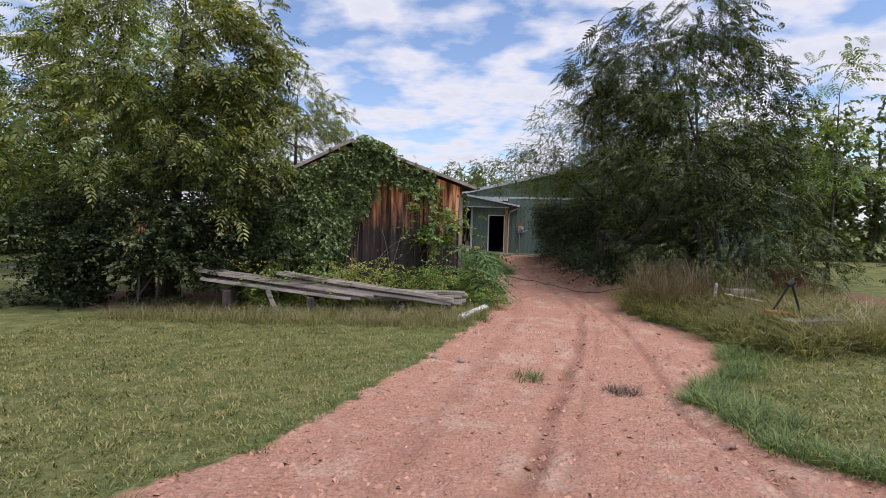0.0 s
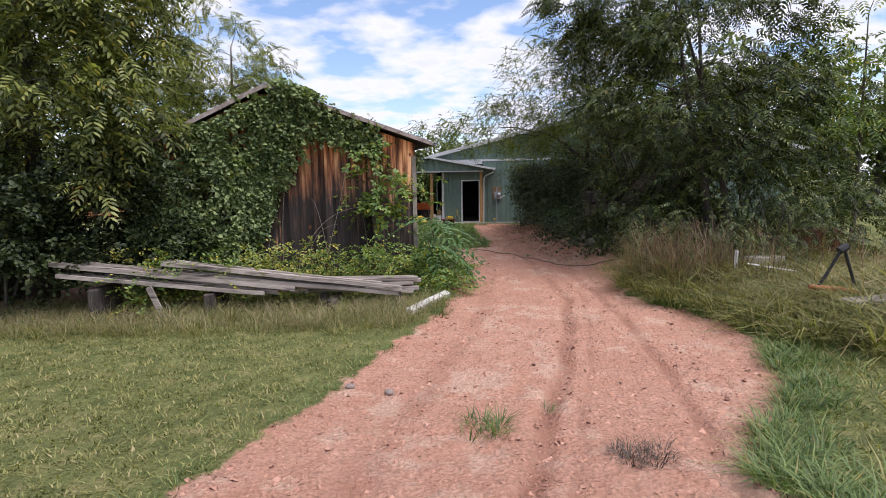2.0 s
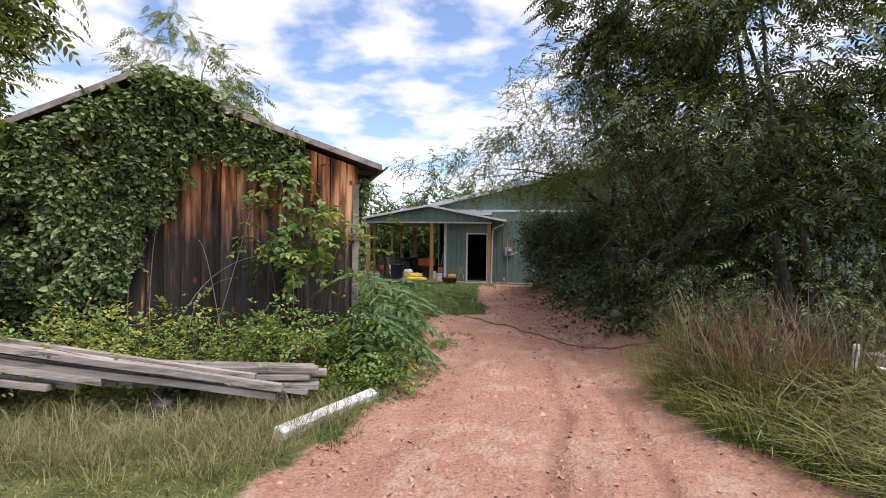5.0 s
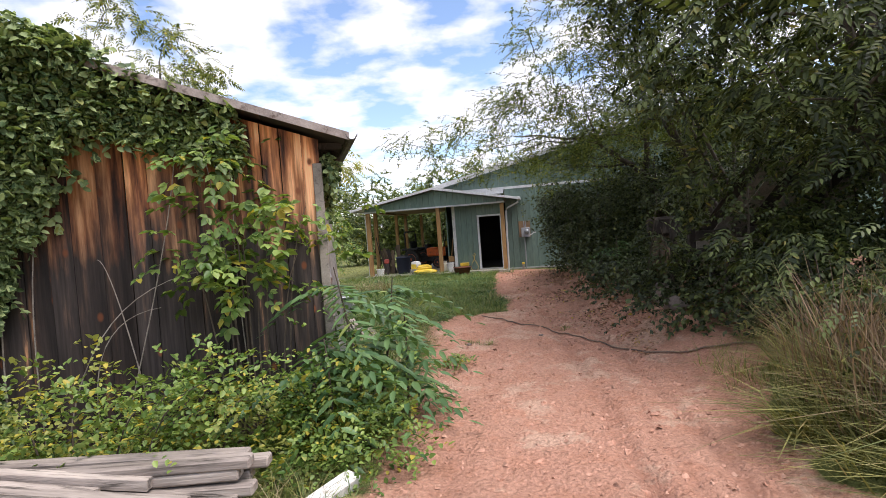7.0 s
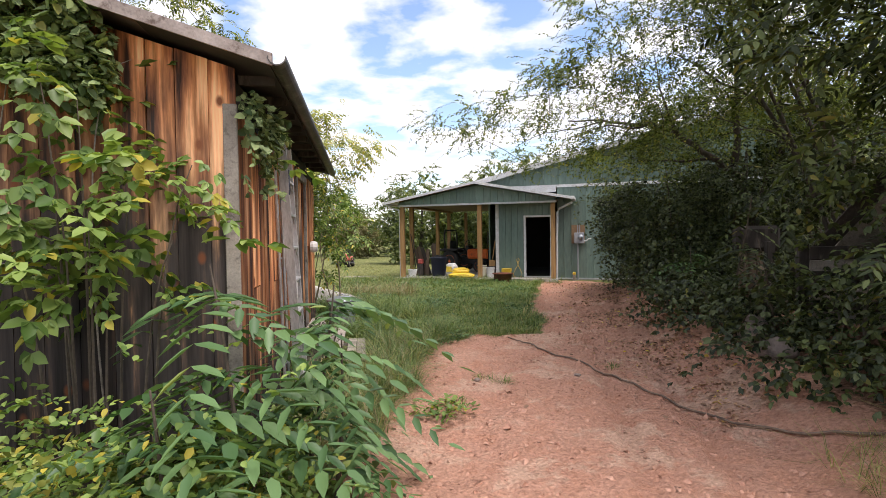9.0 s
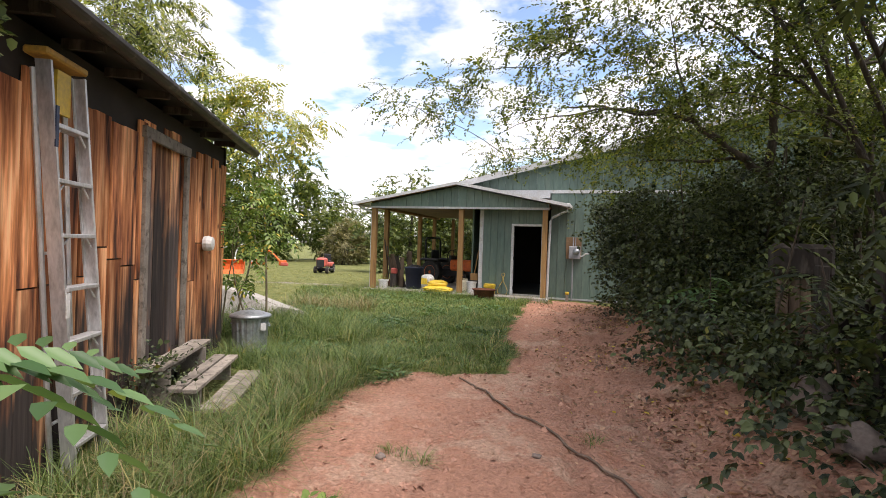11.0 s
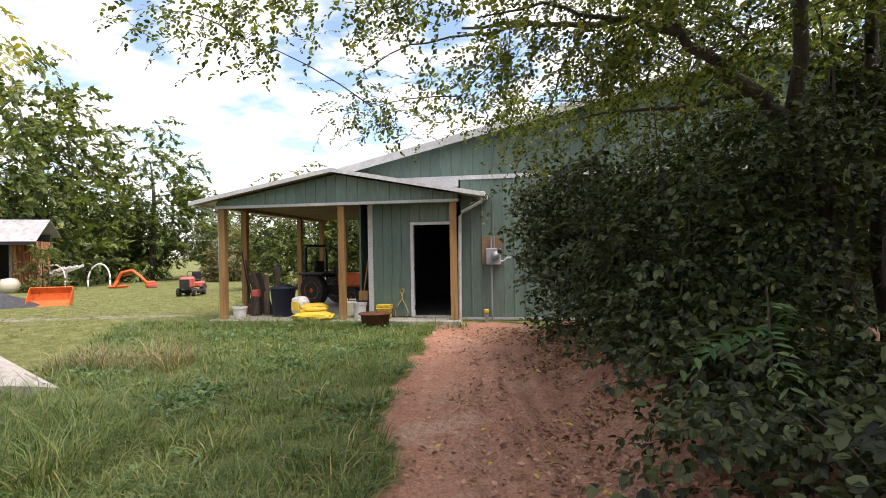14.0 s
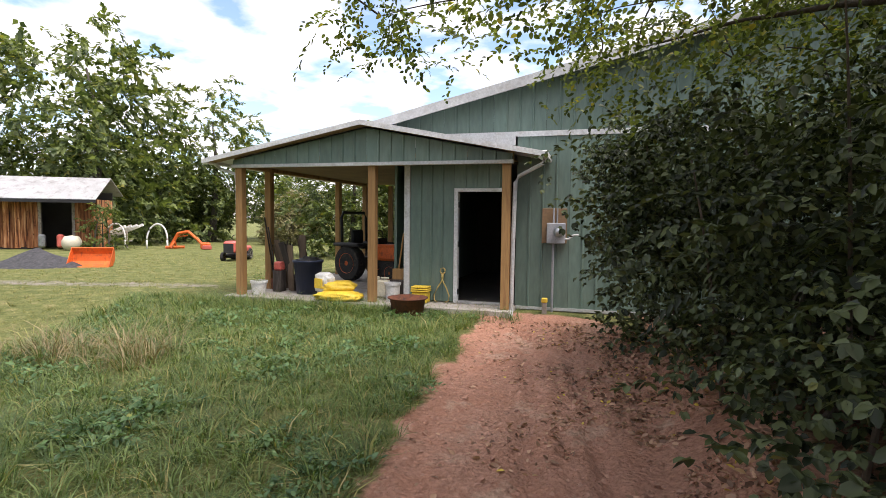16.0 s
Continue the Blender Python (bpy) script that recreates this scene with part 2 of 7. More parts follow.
STEEL_ROOF = surf("roof_steel", (0.5, 0.52, 0.54), (0.6, 0.62, 0.64), (0.42, 0.42, 0.42), 1.5, 20, rough=0.45, metal=0.2, relief=0.05)
LUMBER = surf("treated_post", (0.3, 0.165, 0.062), (0.42, 0.245, 0.1), (0.22, 0.11, 0.045), 4, 40, (1, 1, 0.08), 0.75)
CEILING = surf("raw_plywood", (0.2, 0.125, 0.07), (0.28, 0.18, 0.1), None, 2, 30, rough=0.8)
CONCRETE = surf("concrete", (0.34, 0.31, 0.28), (0.44, 0.41, 0.37), (0.25, 0.2, 0.16), 2, 60, rough=0.9)
# near-black standing in for shade in rooms, behind sheets and boards, under the eave
SHADE_DARK = surf("shade_dark", (0.035, 0.032, 0.03), (0.06, 0.055, 0.05), None, 1, 20, rough=0.9)
BARK = surf("bark", (0.045, 0.037, 0.03), (0.105, 0.088, 0.07), (0.14, 0.125, 0.1), 5, 45, (1, 1, 0.25), 0.95, relief=0.9, dist=0.02)
TWIG = surf("twig", (0.07, 0.055, 0.04), (0.14, 0.11, 0.085), None, 5, 40, rough=0.9)
ZINC = surf("galvanised", (0.33, 0.36, 0.39), (0.5, 0.53, 0.56), (0.27, 0.28, 0.29), 5, 30, rough=0.42, metal=0.75, relief=0.05)
ALU = surf("aluminium", (0.5, 0.5, 0.5), (0.62, 0.62, 0.62), (0.38, 0.38, 0.37), 6, 60, (1, 1, 0.3), 0.45, metal=0.55, relief=0.08)
ORANGE = surf("orange_paint", (0.62, 0.115, 0.02), (0.75, 0.16, 0.03), (0.4, 0.08, 0.03), 3, 30, rough=0.5)
RED = surf("red_paint", (0.58, 0.11, 0.09), (0.7, 0.18, 0.14), None, 3, 30, rough=0.4)
BLACK = surf("black_plastic", (0.012, 0.012, 0.013), (0.03, 0.03, 0.032), None, 5, 40, rough=0.6)
RUBBER = surf("rubber", (0.015, 0.015, 0.015), (0.035, 0.033, 0.031), (0.08, 0.065, 0.05), 5, 40, rough=0.85)
YELLOW = surf("yellow_plastic", (0.68, 0.46, 0.04), (0.78, 0.56, 0.06), None, 3, 30, rough=0.5, relief=0.1)
CREAM = surf("cream_plastic", (0.62, 0.58, 0.44), (0.72, 0.68, 0.55), None, 3, 30, rough=0.5, relief=0.1)
WHITE = surf("white_plastic", (0.66, 0.66, 0.64), (0.78, 0.78, 0.76), (0.5, 0.47, 0.42), 3, 30, rough=0.5, relief=0.1)
BLUE = surf("navy_plastic", (0.012, 0.02, 0.045), (0.025, 0.035, 0.07), None, 3, 30, rough=0.5)
RUST = surf("rust", (0.1, 0.035, 0.02), (0.2, 0.07, 0.035), (0.05, 0.03, 0.025), 5, 40, rough=0.9, relief=0.5)
STONE = surf("field_stone", (0.19, 0.15, 0.13), (0.33, 0.27, 0.23), (0.12, 0.1, 0.09), 4, 35, rough=0.95, relief=0.8, dist=0.01)
GRAVEL = surf("dark_gravel", (0.035, 0.036, 0.04), (0.085, 0.086, 0.09), (0.13, 0.12, 0.12), 8, 70, rough=0.95, relief=1.0, dist=0.02)
METER_GREY = surf("meter_grey", (0.27, 0.28, 0.3), (0.36, 0.37, 0.39), None, 4, 40, rough=0.5)
CLOD = surf("clay_crumb", (0.44, 0.22, 0.15), (0.62, 0.37, 0.27), (0.36, 0.16, 0.1), 6, 40, rough=0.95, relief=0.6)
DRY_LEAF = surf("fallen_leaf", (0.13, 0.06, 0.03), (0.27, 0.15, 0.075), (0.4, 0.27, 0.06), 9, 40, rough=0.8)
LEAF = leaf_mat("leaf_walnut", (0.04, 0.06, 0.017), (0.29, 0.32, 0.1), (0.34, 0.28, 0.05), 0.05, 0.32)
LEAF_LOCUST = leaf_mat("leaf_locust", (0.015, 0.025, 0.009), (0.12, 0.155, 0.05), (0.24, 0.22, 0.06), 0.03, 0.22, 0.55)
LEAF_ELM = leaf_mat("leaf_elm", (0.038, 0.056, 0.018), (0.185, 0.225, 0.075), (0.32, 0.28, 0.06), 0.05, 0.42)
LEAF_DARK = leaf_mat("leaf_dark", (0.015, 0.025, 0.012), (0.108, 0.138, 0.058), (0.22, 0.22, 0.06), 0.012, 0.2, 0.46)
LEAF_FRESH = leaf_mat("leaf_fresh", (0.07, 0.135, 0.03), (0.25, 0.34, 0.09), (0.42, 0.36, 0.06), 0.09, 0.3)
LEAF_YELLOW = leaf_mat("leaf_yellowed", (0.19, 0.22, 0.055), (0.4, 0.42, 0.12), (0.5, 0.42, 0.07), 0.18, 0.3)
LEAF_SUMAC = leaf_mat("leaf_sumac", (0.05, 0.11, 0.042), (0.14, 0.24, 0.095), (0.3, 0.3, 0.07), 0.02, 0.25)
LEAF_VINE = leaf_mat("leaf_vine", (0.065, 0.11, 0.042), (0.36, 0.44, 0.19), (0.24, 0.24, 0.06), 0.03, 0.2, 0.55)
LEAF_FAR = leaf_mat("leaf_far", (0.05, 0.078, 0.028), (0.21, 0.255, 0.09), (0.25, 0.24, 0.06), 0.05, 0.35)
GRASS = leaf_mat("grass_blades", (0.09, 0.105, 0.032), (0.34, 0.33, 0.12), (0.44, 0.37, 0.19), 0.1, 0.3, 0.6)
GRASS_LUSH = leaf_mat("grass_lush", (0.05, 0.095, 0.028), (0.21, 0.285, 0.095), (0.34, 0.3, 0.12), 0.08, 0.3, 0.5)
STALK_BROWN = leaf_mat("brown_stalks", (0.11, 0.075, 0.05), (0.32, 0.215, 0.14), (0.16, 0.17, 0.07), 0.15, 0.2, 0.6)
GRASS_DRY = leaf_mat("grass_dry", (0.19, 0.145, 0.08), (0.5, 0.41, 0.25), (0.15, 0.18, 0.07), 0.3, 0.25, 0.6)


# ---- mesh helpers ----
rng = np.random.default_rng(7)


def mesh_from(name, verts, faces, mat, parent=None, label="", smooth=False):
    """An object from an (n, 3) array and an (m, k) array of faces with k corners each."""
    verts, faces = np.asarray(verts, np.float32), np.asarray(faces, np.int32)
    me = bpy.data.meshes.new(name)
    k = faces.shape[1]
    me.vertices.add(len(verts))
    me.vertices.foreach_set("co", verts.ravel())
    me.loops.add(faces.size)
    me.loops.foreach_set("vertex_index", faces.ravel())
    me.polygons.add(len(faces))
    me.polygons.foreach_set("loop_start", np.arange(len(faces), dtype=np.int32) * k)
    if smooth:
        me.polygons.foreach_set("use_smooth", np.ones(len(faces), dtype=bool))
    me.materials.append(mat)
    me.update(calc_edges=True)
    ob = new(name, me)
    ob.parent = parent
    if label:
        ob["label"] = label
    return ob


def part(name, bm, mat, parent=None, label="", smooth=False):
    """Links a bmesh as one mesh object under a thing or a part."""
    me = bpy.data.meshes.new(name)
    bmesh.ops.recalc_face_normals(bm, faces=bm.faces)
    bm.to_mesh(me)
    bm.free()
    me.materials.append(mat)
    if smooth:
        me.polygons.foreach_set("use_smooth", np.ones(len(me.polygons), dtype=bool))
    ob = new(name, me)
    ob.parent = parent
    if label:
        ob["label"] = label
    return ob


def thing(name, m, label, category, group="", kind=""):
    ob = new(name)
    ob.empty_display_size = 0.2
    ob.matrix_basis = m
    return tagged(ob, label, category, group, kind)


def box(bm, lo, hi, m=None, bevel=0.0):
    """A box between two corners, with eased edges."""
    r = bmesh.ops.create_cube(bm, size=1.0)
    vs = r["verts"]
    c = [(a + b) / 2 for a, b in zip(lo, hi)]
    s = [abs(b - a) for a, b in zip(lo, hi)]
    for v in vs:
        v.co = Vector((v.co.x * s[0] + c[0], v.co.y * s[1] + c[1], v.co.z * s[2] + c[2]))
    if bevel:
        es = list({e for v in vs for e in v.link_edges})
        r2 = bmesh.ops.bevel(bm, geom=es, offset=bevel, segments=1, affect="EDGES")
        vs = list({v for f in r2["faces"] for v in f.verts} | {v for v in vs if v.is_valid})
    if m is not None:
        bmesh.ops.transform(bm, matrix=m, verts=[v for v in vs if v.is_valid])
    return vs


def bm_box(lo, hi, m=None, bevel=0.0):
    bm = bmesh.new()
    box(bm, lo, hi, m, bevel)
    return bm


def prism(bm, outline, axis_vec):
    """A solid from a flat outline (3D points in order) pushed along a vector."""
    a = [bm.verts.new(p) for p in outline]
    b = [bm.verts.new(Vector(p) + Vector(axis_vec)) for p in outline]
    bm.faces.new(a)
    bm.faces.new(b[::-1])
    for i in range(len(a)):
        j = (i + 1) % len(a)
        bm.faces.new((a[j], a[i], b[i], b[j]))


def tube(bm, pts, radii, n=7, cap=True):
    """A tube through points with a radius at each."""
    pts = [Vector(p) for p in pts]
    rings = []
    for i, p in enumerate(pts):
        d = (pts[min(i + 1, len(pts) - 1)] - pts[max(i - 1, 0)]).normalized()
        u = d.cross(Vector((0, 0, 1)) if abs(d.z) < 0.9 else Vector((1, 0, 0))).normalized()
        w = d.cross(u)
        r = radii[i] if hasattr(radii, "__len__") else radii
        rings.append([bm.verts.new(p + r * (u * math.cos(2 * math.pi * k / n) + w * math.sin(2 * math.pi * k / n))) for k in range(n)])
    for a, b in zip(rings, rings[1:]):
        for k in range(n):
            bm.faces.new((a[k], a[(k + 1) % n], b[(k + 1) % n], b[k]))
    if cap:
        bm.faces.new(rings[0][::-1])
        bm.faces.new(rings[-1])


def lathe(bm, profile, n=24, centre=(0, 0, 0), flute=0.0, flutes=0):
    """A turned shape from (radius, height) pairs."""
    rings = []
    for r, z in profile:
        ring = []
        for k in range(n):
            a = 2 * math.pi * k / n
            q = r + (flute * (1 if (k * flutes // n) % 2 else -1) if flute and 0.08 < z else 0)
            ring.append(bm.verts.new((centre[0] + q * math.cos(a), centre[1] + q * math.sin(a), centre[2] + z)))
        rings.append(ring)
    for a, b in zip(rings, rings[1:]):
        for k in range(n):
            bm.faces.new((a[k], a[(k + 1) % n], b[(k + 1) % n], b[k]))
    if profile[0][0] > 1e-4:
        bm.faces.new(rings[0][::-1])
    if profile[-1][0] > 1e-4:
        bm.faces.new(rings[-1])


def bez(a, b, c, n):
    a, b, c = Vector(a), Vector(b), Vector(c)
    return [(1 - t) ** 2 * a + 2 * t * (1 - t) * b + t * t * c for t in (i / n for i in range(n + 1))]


# ---- ground: one sheet to the horizon ----
PROFILE_Y = (-60, 0, 6.5, 8, 12.5, 15.7, 17.7, 20, 23, 26, 28.5, 60, 400)
PROFILE_Z = (0.3, 0, -0.47, -0.55, -0.58, -0.62, -0.54, -0.5, -0.39, -0.36, -0.29, -0.6, -3)
LEFT_Y = (-5, 2, 3.7, 4.25, 5.2, 6.9, 8.5, 10.1, 12, 13.9, 15.6, 17.8, 19.1, 19.6, 20.2, 20.45, 20.65, 21.3, 23.3, 25.5, 28.6)
LEFT_X = (-3.2, -2.6, -1.85, -1.54, -1.2, -0.73, -0.2, 0.42, 1.05, 1.35, 1.25, 1.2, 1.1, 1.3, 1.7, 2.3, 2.85, 2.9, 2.62, 2.75, 2.95)
RIGHT_Y = (-5, 2, 4, 4.7, 6.4, 8, 9, 10.5, 11.5, 12.3, 14, 15.5, 17.2, 19, 21, 23, 25, 28.6)
RIGHT_X = (5.2, 4.4, 3.4, 2.95, 2.95, 4.34, 4.86, 5.2, 5.0, 4.5, 4.6, 4.7, 4.7, 4.5, 4.67, 4.7, 4.9, 4.7)


def smooth(x, a, b):
    t = np.clip((x - a) / (b - a), 0, 1)
    return t * t * (3 - 2 * t)


def wave(x, y, s):
    return np.sin(x * 1.7 * s + 1.3 * np.sin(y * 1.1 * s)) * np.sin(y * 1.9 * s + 0.7 + 1.1 * np.sin(x * 0.9 * s))


def bare(x, y):
    """Signed metres inside the dirt drive."""
    xl, xr = np.interp(y, LEFT_Y, LEFT_X), np.interp(y, RIGHT_Y, RIGHT_X)
    w = 0.09 * wave(x, y, 2.3) + 0.06 * wave(y, x, 5.1)
    return np.minimum(np.minimum(x - xl, xr - x), 28.7 - y) + w


def rut(x, y):
    """How deep in a wheel track a place lies, 0 to 1."""
    a = np.interp(y, (3, 6.15, 7.9, 9.4, 12.5, 15.5, 19, 25), (0.4, 1.39, 1.98, 2.48, 3.3, 3.5, 3.55, 3.7)) + 0.03 * np.sin(y * 3.1)
    b = np.interp(y, (5.5, 7.2, 8.65, 11, 14, 17), (2.6, 3.06, 3.41, 3.8, 4.1, 4.2))
    c = np.interp(y, (3, 7, 12, 16, 20, 25), (-0.6, 0.35, 1.7, 2.25, 2.5, 2.9))
    out = 0
    for r, wd, k in ((a, 0.1, 1.0), (b, 0.075, 0.8), (c, 0.16, 0.45), (a + 0.3, 0.05, 0.45)):
        out = np.maximum(out, k * np.exp(-((x - r) / wd) ** 4))
    return out * (0.55 + 0.45 * np.sin(y * 1.7 + 0.6 * x) ** 2)


def gz(x, y):
    """Height of the ground."""
    x, y = np.asarray(x, float), np.asarray(y, float)
    z = np.interp(y, PROFILE_Y, PROFILE_Z)
    d = bare(x, y)
    xr = np.interp(y, RIGHT_Y, RIGHT_X)
    z = z + 0.34 * smooth(x - xr, -0.15, 0.7) * smooth(y, 11.5, 14) * (1 - smooth(y, 25, 28))
    z = z + 0.22 * smooth(x - xr, 0.2, 2.5) * (1 - smooth(y, 10.5, 14)) * smooth(y, 5, 9)
    z = z - 0.03 * smooth(d, 0, 0.3)
    z = z - 0.05 * rut(x, y) * smooth(d, 0, 0.4)
    near = 1 - smooth(np.hypot(x - 2, y - 14), 16, 30)
    z = z + near * (0.018 * wave(x, y, 1.3) + 0.012 * wave(x + 3, y, 3.7) + 0.007 * wave(x, y + 5, 9.1))
    return z


def gz1(x, y):
    return float(gz(x, y))


def stretch(lo, hi, step, far):
    core = list(np.arange(lo, hi + 1e-6, step))
    up, s = [hi], step
    while up[-1] < far:
        s *= 1.16
        up.append(up[-1] + s)
    dn, s = [lo], step
    while dn[-1] > -far:
        s *= 1.16
        dn.append(dn[-1] - s)
    return np.array(dn[:0:-1] + core + up[1:])


gx, gy = stretch(-2.5, 5.5, 0.05, 1500), stretch(2.0, 28.5, 0.06, 1500)
GXX, GYY = np.meshgrid(gx, gy)
rough_bed = np.zeros_like(GXX)
d_bare = bare(GXX, GYY)
inner = (d_bare > 0.05) & (np.abs(GYY - 14) < 16)
rough_bed[inner] = rng.normal(0, 0.006, inner.sum()) + np.where(rng.random(inner.sum()) > 0.965, 0.022, 0)
rough_bed += 0.014 * rut(GXX, GYY) * np.sin(GYY * 52 + 12 * np.abs(np.sin(GXX * 9))) * inner
verts = np.stack([GXX, GYY, gz(GXX, GYY) + rough_bed], -1).reshape(-1, 3)
ni, nj = GXX.shape
idx = np.arange(ni * nj).reshape(ni, nj)
quads = np.stack([idx[:-1, :-1], idx[:-1, 1:], idx[1:, 1:], idx[1:, :-1]], -1).reshape(-1, 4)
ground = mesh_from("ground", verts, quads, GROUND, smooth=True)
tagged(ground, "lawn and field with a bare red clay drive", "ground", kind="structure")
bank = 0.75 * smooth(GYY, 13.5, 15.5) * (1 - smooth(GYY, 27.5, 28.8)) * (GXX > np.interp(GYY, RIGHT_Y, RIGHT_X) - 0.8)
at = ground.data.attributes.new("bare", "FLOAT", "POINT")
at.data.foreach_set("value", np.clip(0.5 + (d_bare + bank) / 0.5, 0, 1).ravel().astype(np.float32))
at = ground.data.attributes.new("rut", "FLOAT", "POINT")
at.data.foreach_set("value", (0.85 * rut(GXX, GYY) * inner * (1 - 0.75 * smooth(GYY, 11, 16))).ravel().astype(np.float32))
track = np.maximum(np.exp(-((GYY - 31.5 - 0.12 * GXX) / 0.9) ** 2) * smooth(-GXX, 1.5, 4) * 0.62, 0)
for off in (0.0, 1.7):
    track = np.maximum(track, 0.9 * np.exp(-((GYY - 15.5 - off + 0.42 * (GXX + 11)) / 0.33) ** 2) * smooth(-GXX, 7.5, 9))
at = ground.data.attributes.new("gravel", "FLOAT", "POINT")
at.data.foreach_set("value", track.ravel().astype(np.float32))

lit = smooth(GXX - np.interp(GYY, RIGHT_Y, RIGHT_X), 0.35, 1.0) * smooth(GYY, 11.5, 13.5) * (1 - smooth(GYY, 29, 32)) * (1 - smooth(GXX, 11, 13))
lit = np.maximum(lit, np.exp(-((GXX + 6.5) / 3.0) ** 4 - ((GYY - 13.5) / 1.8) ** 4))
at = ground.data.attributes.new("litter", "FLOAT", "POINT")
at.data.foreach_set("value", lit.ravel().astype(np.float32))

# ---- the old barn ----
BARN = pose(0.486, 14.947, 0, 0, 0, 17.88)   # front right corner; x to the right, y to the back
EAVE_Z, RIDGE_X, RIDGE_Z, SIDE_OVER, FRONT_OVER, BARN_LEN = 2.476, -3.115, 3.554, 0.30, 0.30, 6.55
LEFT_X0, LEFT_Z = -5.9, 2.05
slope_r = (RIDGE_Z - EAVE_Z) / (SIDE_OVER - RIDGE_X)
slope_l = (RIDGE_Z - LEFT_Z) / (RIDGE_X - LEFT_X0)


def roof_z(x):
    return RIDGE_Z - slope_r * (x - RIDGE_X) if x > RIDGE_X else RIDGE_Z - slope_l * (RIDGE_X - x)


barn = thing("barn", BARN, "weathered board barn with a low gable roof, half overgrown with vines", "barn")
BARN_FLOOR = -0.75


def plank(name, outline, push, mat, parent):
    bm = bmesh.new()
    prism(bm, outline, push)
    return part(name, bm, mat, parent)


gable = part("gable_wall", bm_box((-5.6, 0.03, BARN_FLOOR), (0.0, 0.06, 2.2)), DARK_WOOD, barn, "dark boarding behind the gable planks")
x = -0.005
r1 = random.Random(3)
while x > -5.55:
    w = r1.uniform(0.17, 0.27)
    lo = BARN_FLOOR + r1.uniform(0.0, 0.12) + (0.28 if x > -1.6 else 0.1)
    y0, tilt = r1.uniform(-0.012, 0.004), r1.uniform(-0.008, 0.008)
    xl = x - w + 0.006
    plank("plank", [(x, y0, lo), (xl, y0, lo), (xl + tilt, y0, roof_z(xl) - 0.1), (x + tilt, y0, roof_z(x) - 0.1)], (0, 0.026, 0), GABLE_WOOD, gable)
    x -= w
# backing coloured near-black for the shade in the open gap above the planks
side = part("side_wall", bm_box((-0.06, 0.03, BARN_FLOOR), (-0.03, BARN_LEN - 0.3, 2.42)), SHADE_DARK, barn, "near-black backing behind the side planks, shade put into its colour")
DOOR_A, DOOR_B, DOOR_T = 3.39, 4.40, 2.04
y = 0.0
while y < BARN_LEN - 0.45:
    w = r1.uniform(0.17, 0.3)
    x0 = r1.uniform(-0.004, 0.012)
    inside = DOOR_A - 0.05 < y + w / 2 < DOOR_B + 0.05
    if inside:
        x0 -= 0.03
    top = 2.12 + r1.uniform(-0.1, 0.1) + (0.05 if inside else 0)
    if r1.random() < 0.35 and not inside:
        cut = r1.uniform(0.55, 1.1)
        plank("plank", [(x0, y, -0.55), (x0, y + w - 0.013, -0.55), (x0, y + w - 0.013, cut), (x0, y, cut)], (-0.024, 0, 0), SIDE_WOOD, side)
        lo = cut + 0.012
    else:
        lo = -0.62 + r1.uniform(0, 0.15)
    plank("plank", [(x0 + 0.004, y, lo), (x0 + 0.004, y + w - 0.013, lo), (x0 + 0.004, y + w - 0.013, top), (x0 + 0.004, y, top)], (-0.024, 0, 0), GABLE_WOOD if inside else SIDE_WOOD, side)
    y += w
back = bmesh.new()
prism(back, [(-5.6, BARN_LEN - 0.35, BARN_FLOOR), (0, BARN_LEN - 0.35, BARN_FLOOR), (0, BARN_LEN - 0.35, 2.45), (RIDGE_X, BARN_LEN - 0.35, RIDGE_Z - 0.12), (-5.6, BARN_LEN - 0.35, roof_z(-5.6) - 0.1)], (0, 0.03, 0))
part("back_wall", back, DARK_WOOD, barn)
part("left_wall", bm_box((-5.63, 0, BARN_FLOOR), (-5.6, BARN_LEN - 0.35, roof_z(-5.6) - 0.1)), DARK_WOOD, barn)
roof = bmesh.new()
for a, b in (((SIDE_OVER, EAVE_Z), (RIDGE_X, RIDGE_Z)), ((RIDGE_X, RIDGE_Z), (LEFT_X0, LEFT_Z))):
    prism(roof, [(a[0], -FRONT_OVER, a[1]), (b[0], -FRONT_OVER, b[1]), (b[0], -FRONT_OVER, b[1] - 0.03), (a[0], -FRONT_OVER, a[1] - 0.03)], (0, BARN_LEN + FRONT_OVER, 0))
part("roof", roof, ROOFING, barn, "dark old roofing sheets")
# lining added below the roof, with the eave's shade painted in as near-black
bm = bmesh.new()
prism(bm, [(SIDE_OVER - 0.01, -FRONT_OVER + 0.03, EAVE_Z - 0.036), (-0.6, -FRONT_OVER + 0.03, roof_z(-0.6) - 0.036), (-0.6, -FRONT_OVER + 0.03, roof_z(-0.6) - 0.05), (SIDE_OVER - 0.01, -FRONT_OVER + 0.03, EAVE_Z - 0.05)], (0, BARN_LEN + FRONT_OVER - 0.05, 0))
part("soffit", bm, SHADE_DARK, barn, "sheathing under the eave, its shade put into a near-black colour")
for k, (a, b) in enumerate((((SIDE_OVER + 0.02, EAVE_Z + 0.012), (RIDGE_X, RIDGE_Z + 0.012)), ((RIDGE_X, RIDGE_Z + 0.012), (LEFT_X0, LEFT_Z + 0.012)))):
    bm = bmesh.new()
    prism(bm, [(a[0], -FRONT_OVER - 0.025, a[1]), (b[0], -FRONT_OVER - 0.025, b[1]), (b[0], -FRONT_OVER - 0.025, b[1] - 0.085), (a[0], -FRONT_OVER - 0.025, a[1] - 0.085)], (0, 0.022, 0))
    part("fascia", bm, FASCIA, barn, "peeling pale rake board")
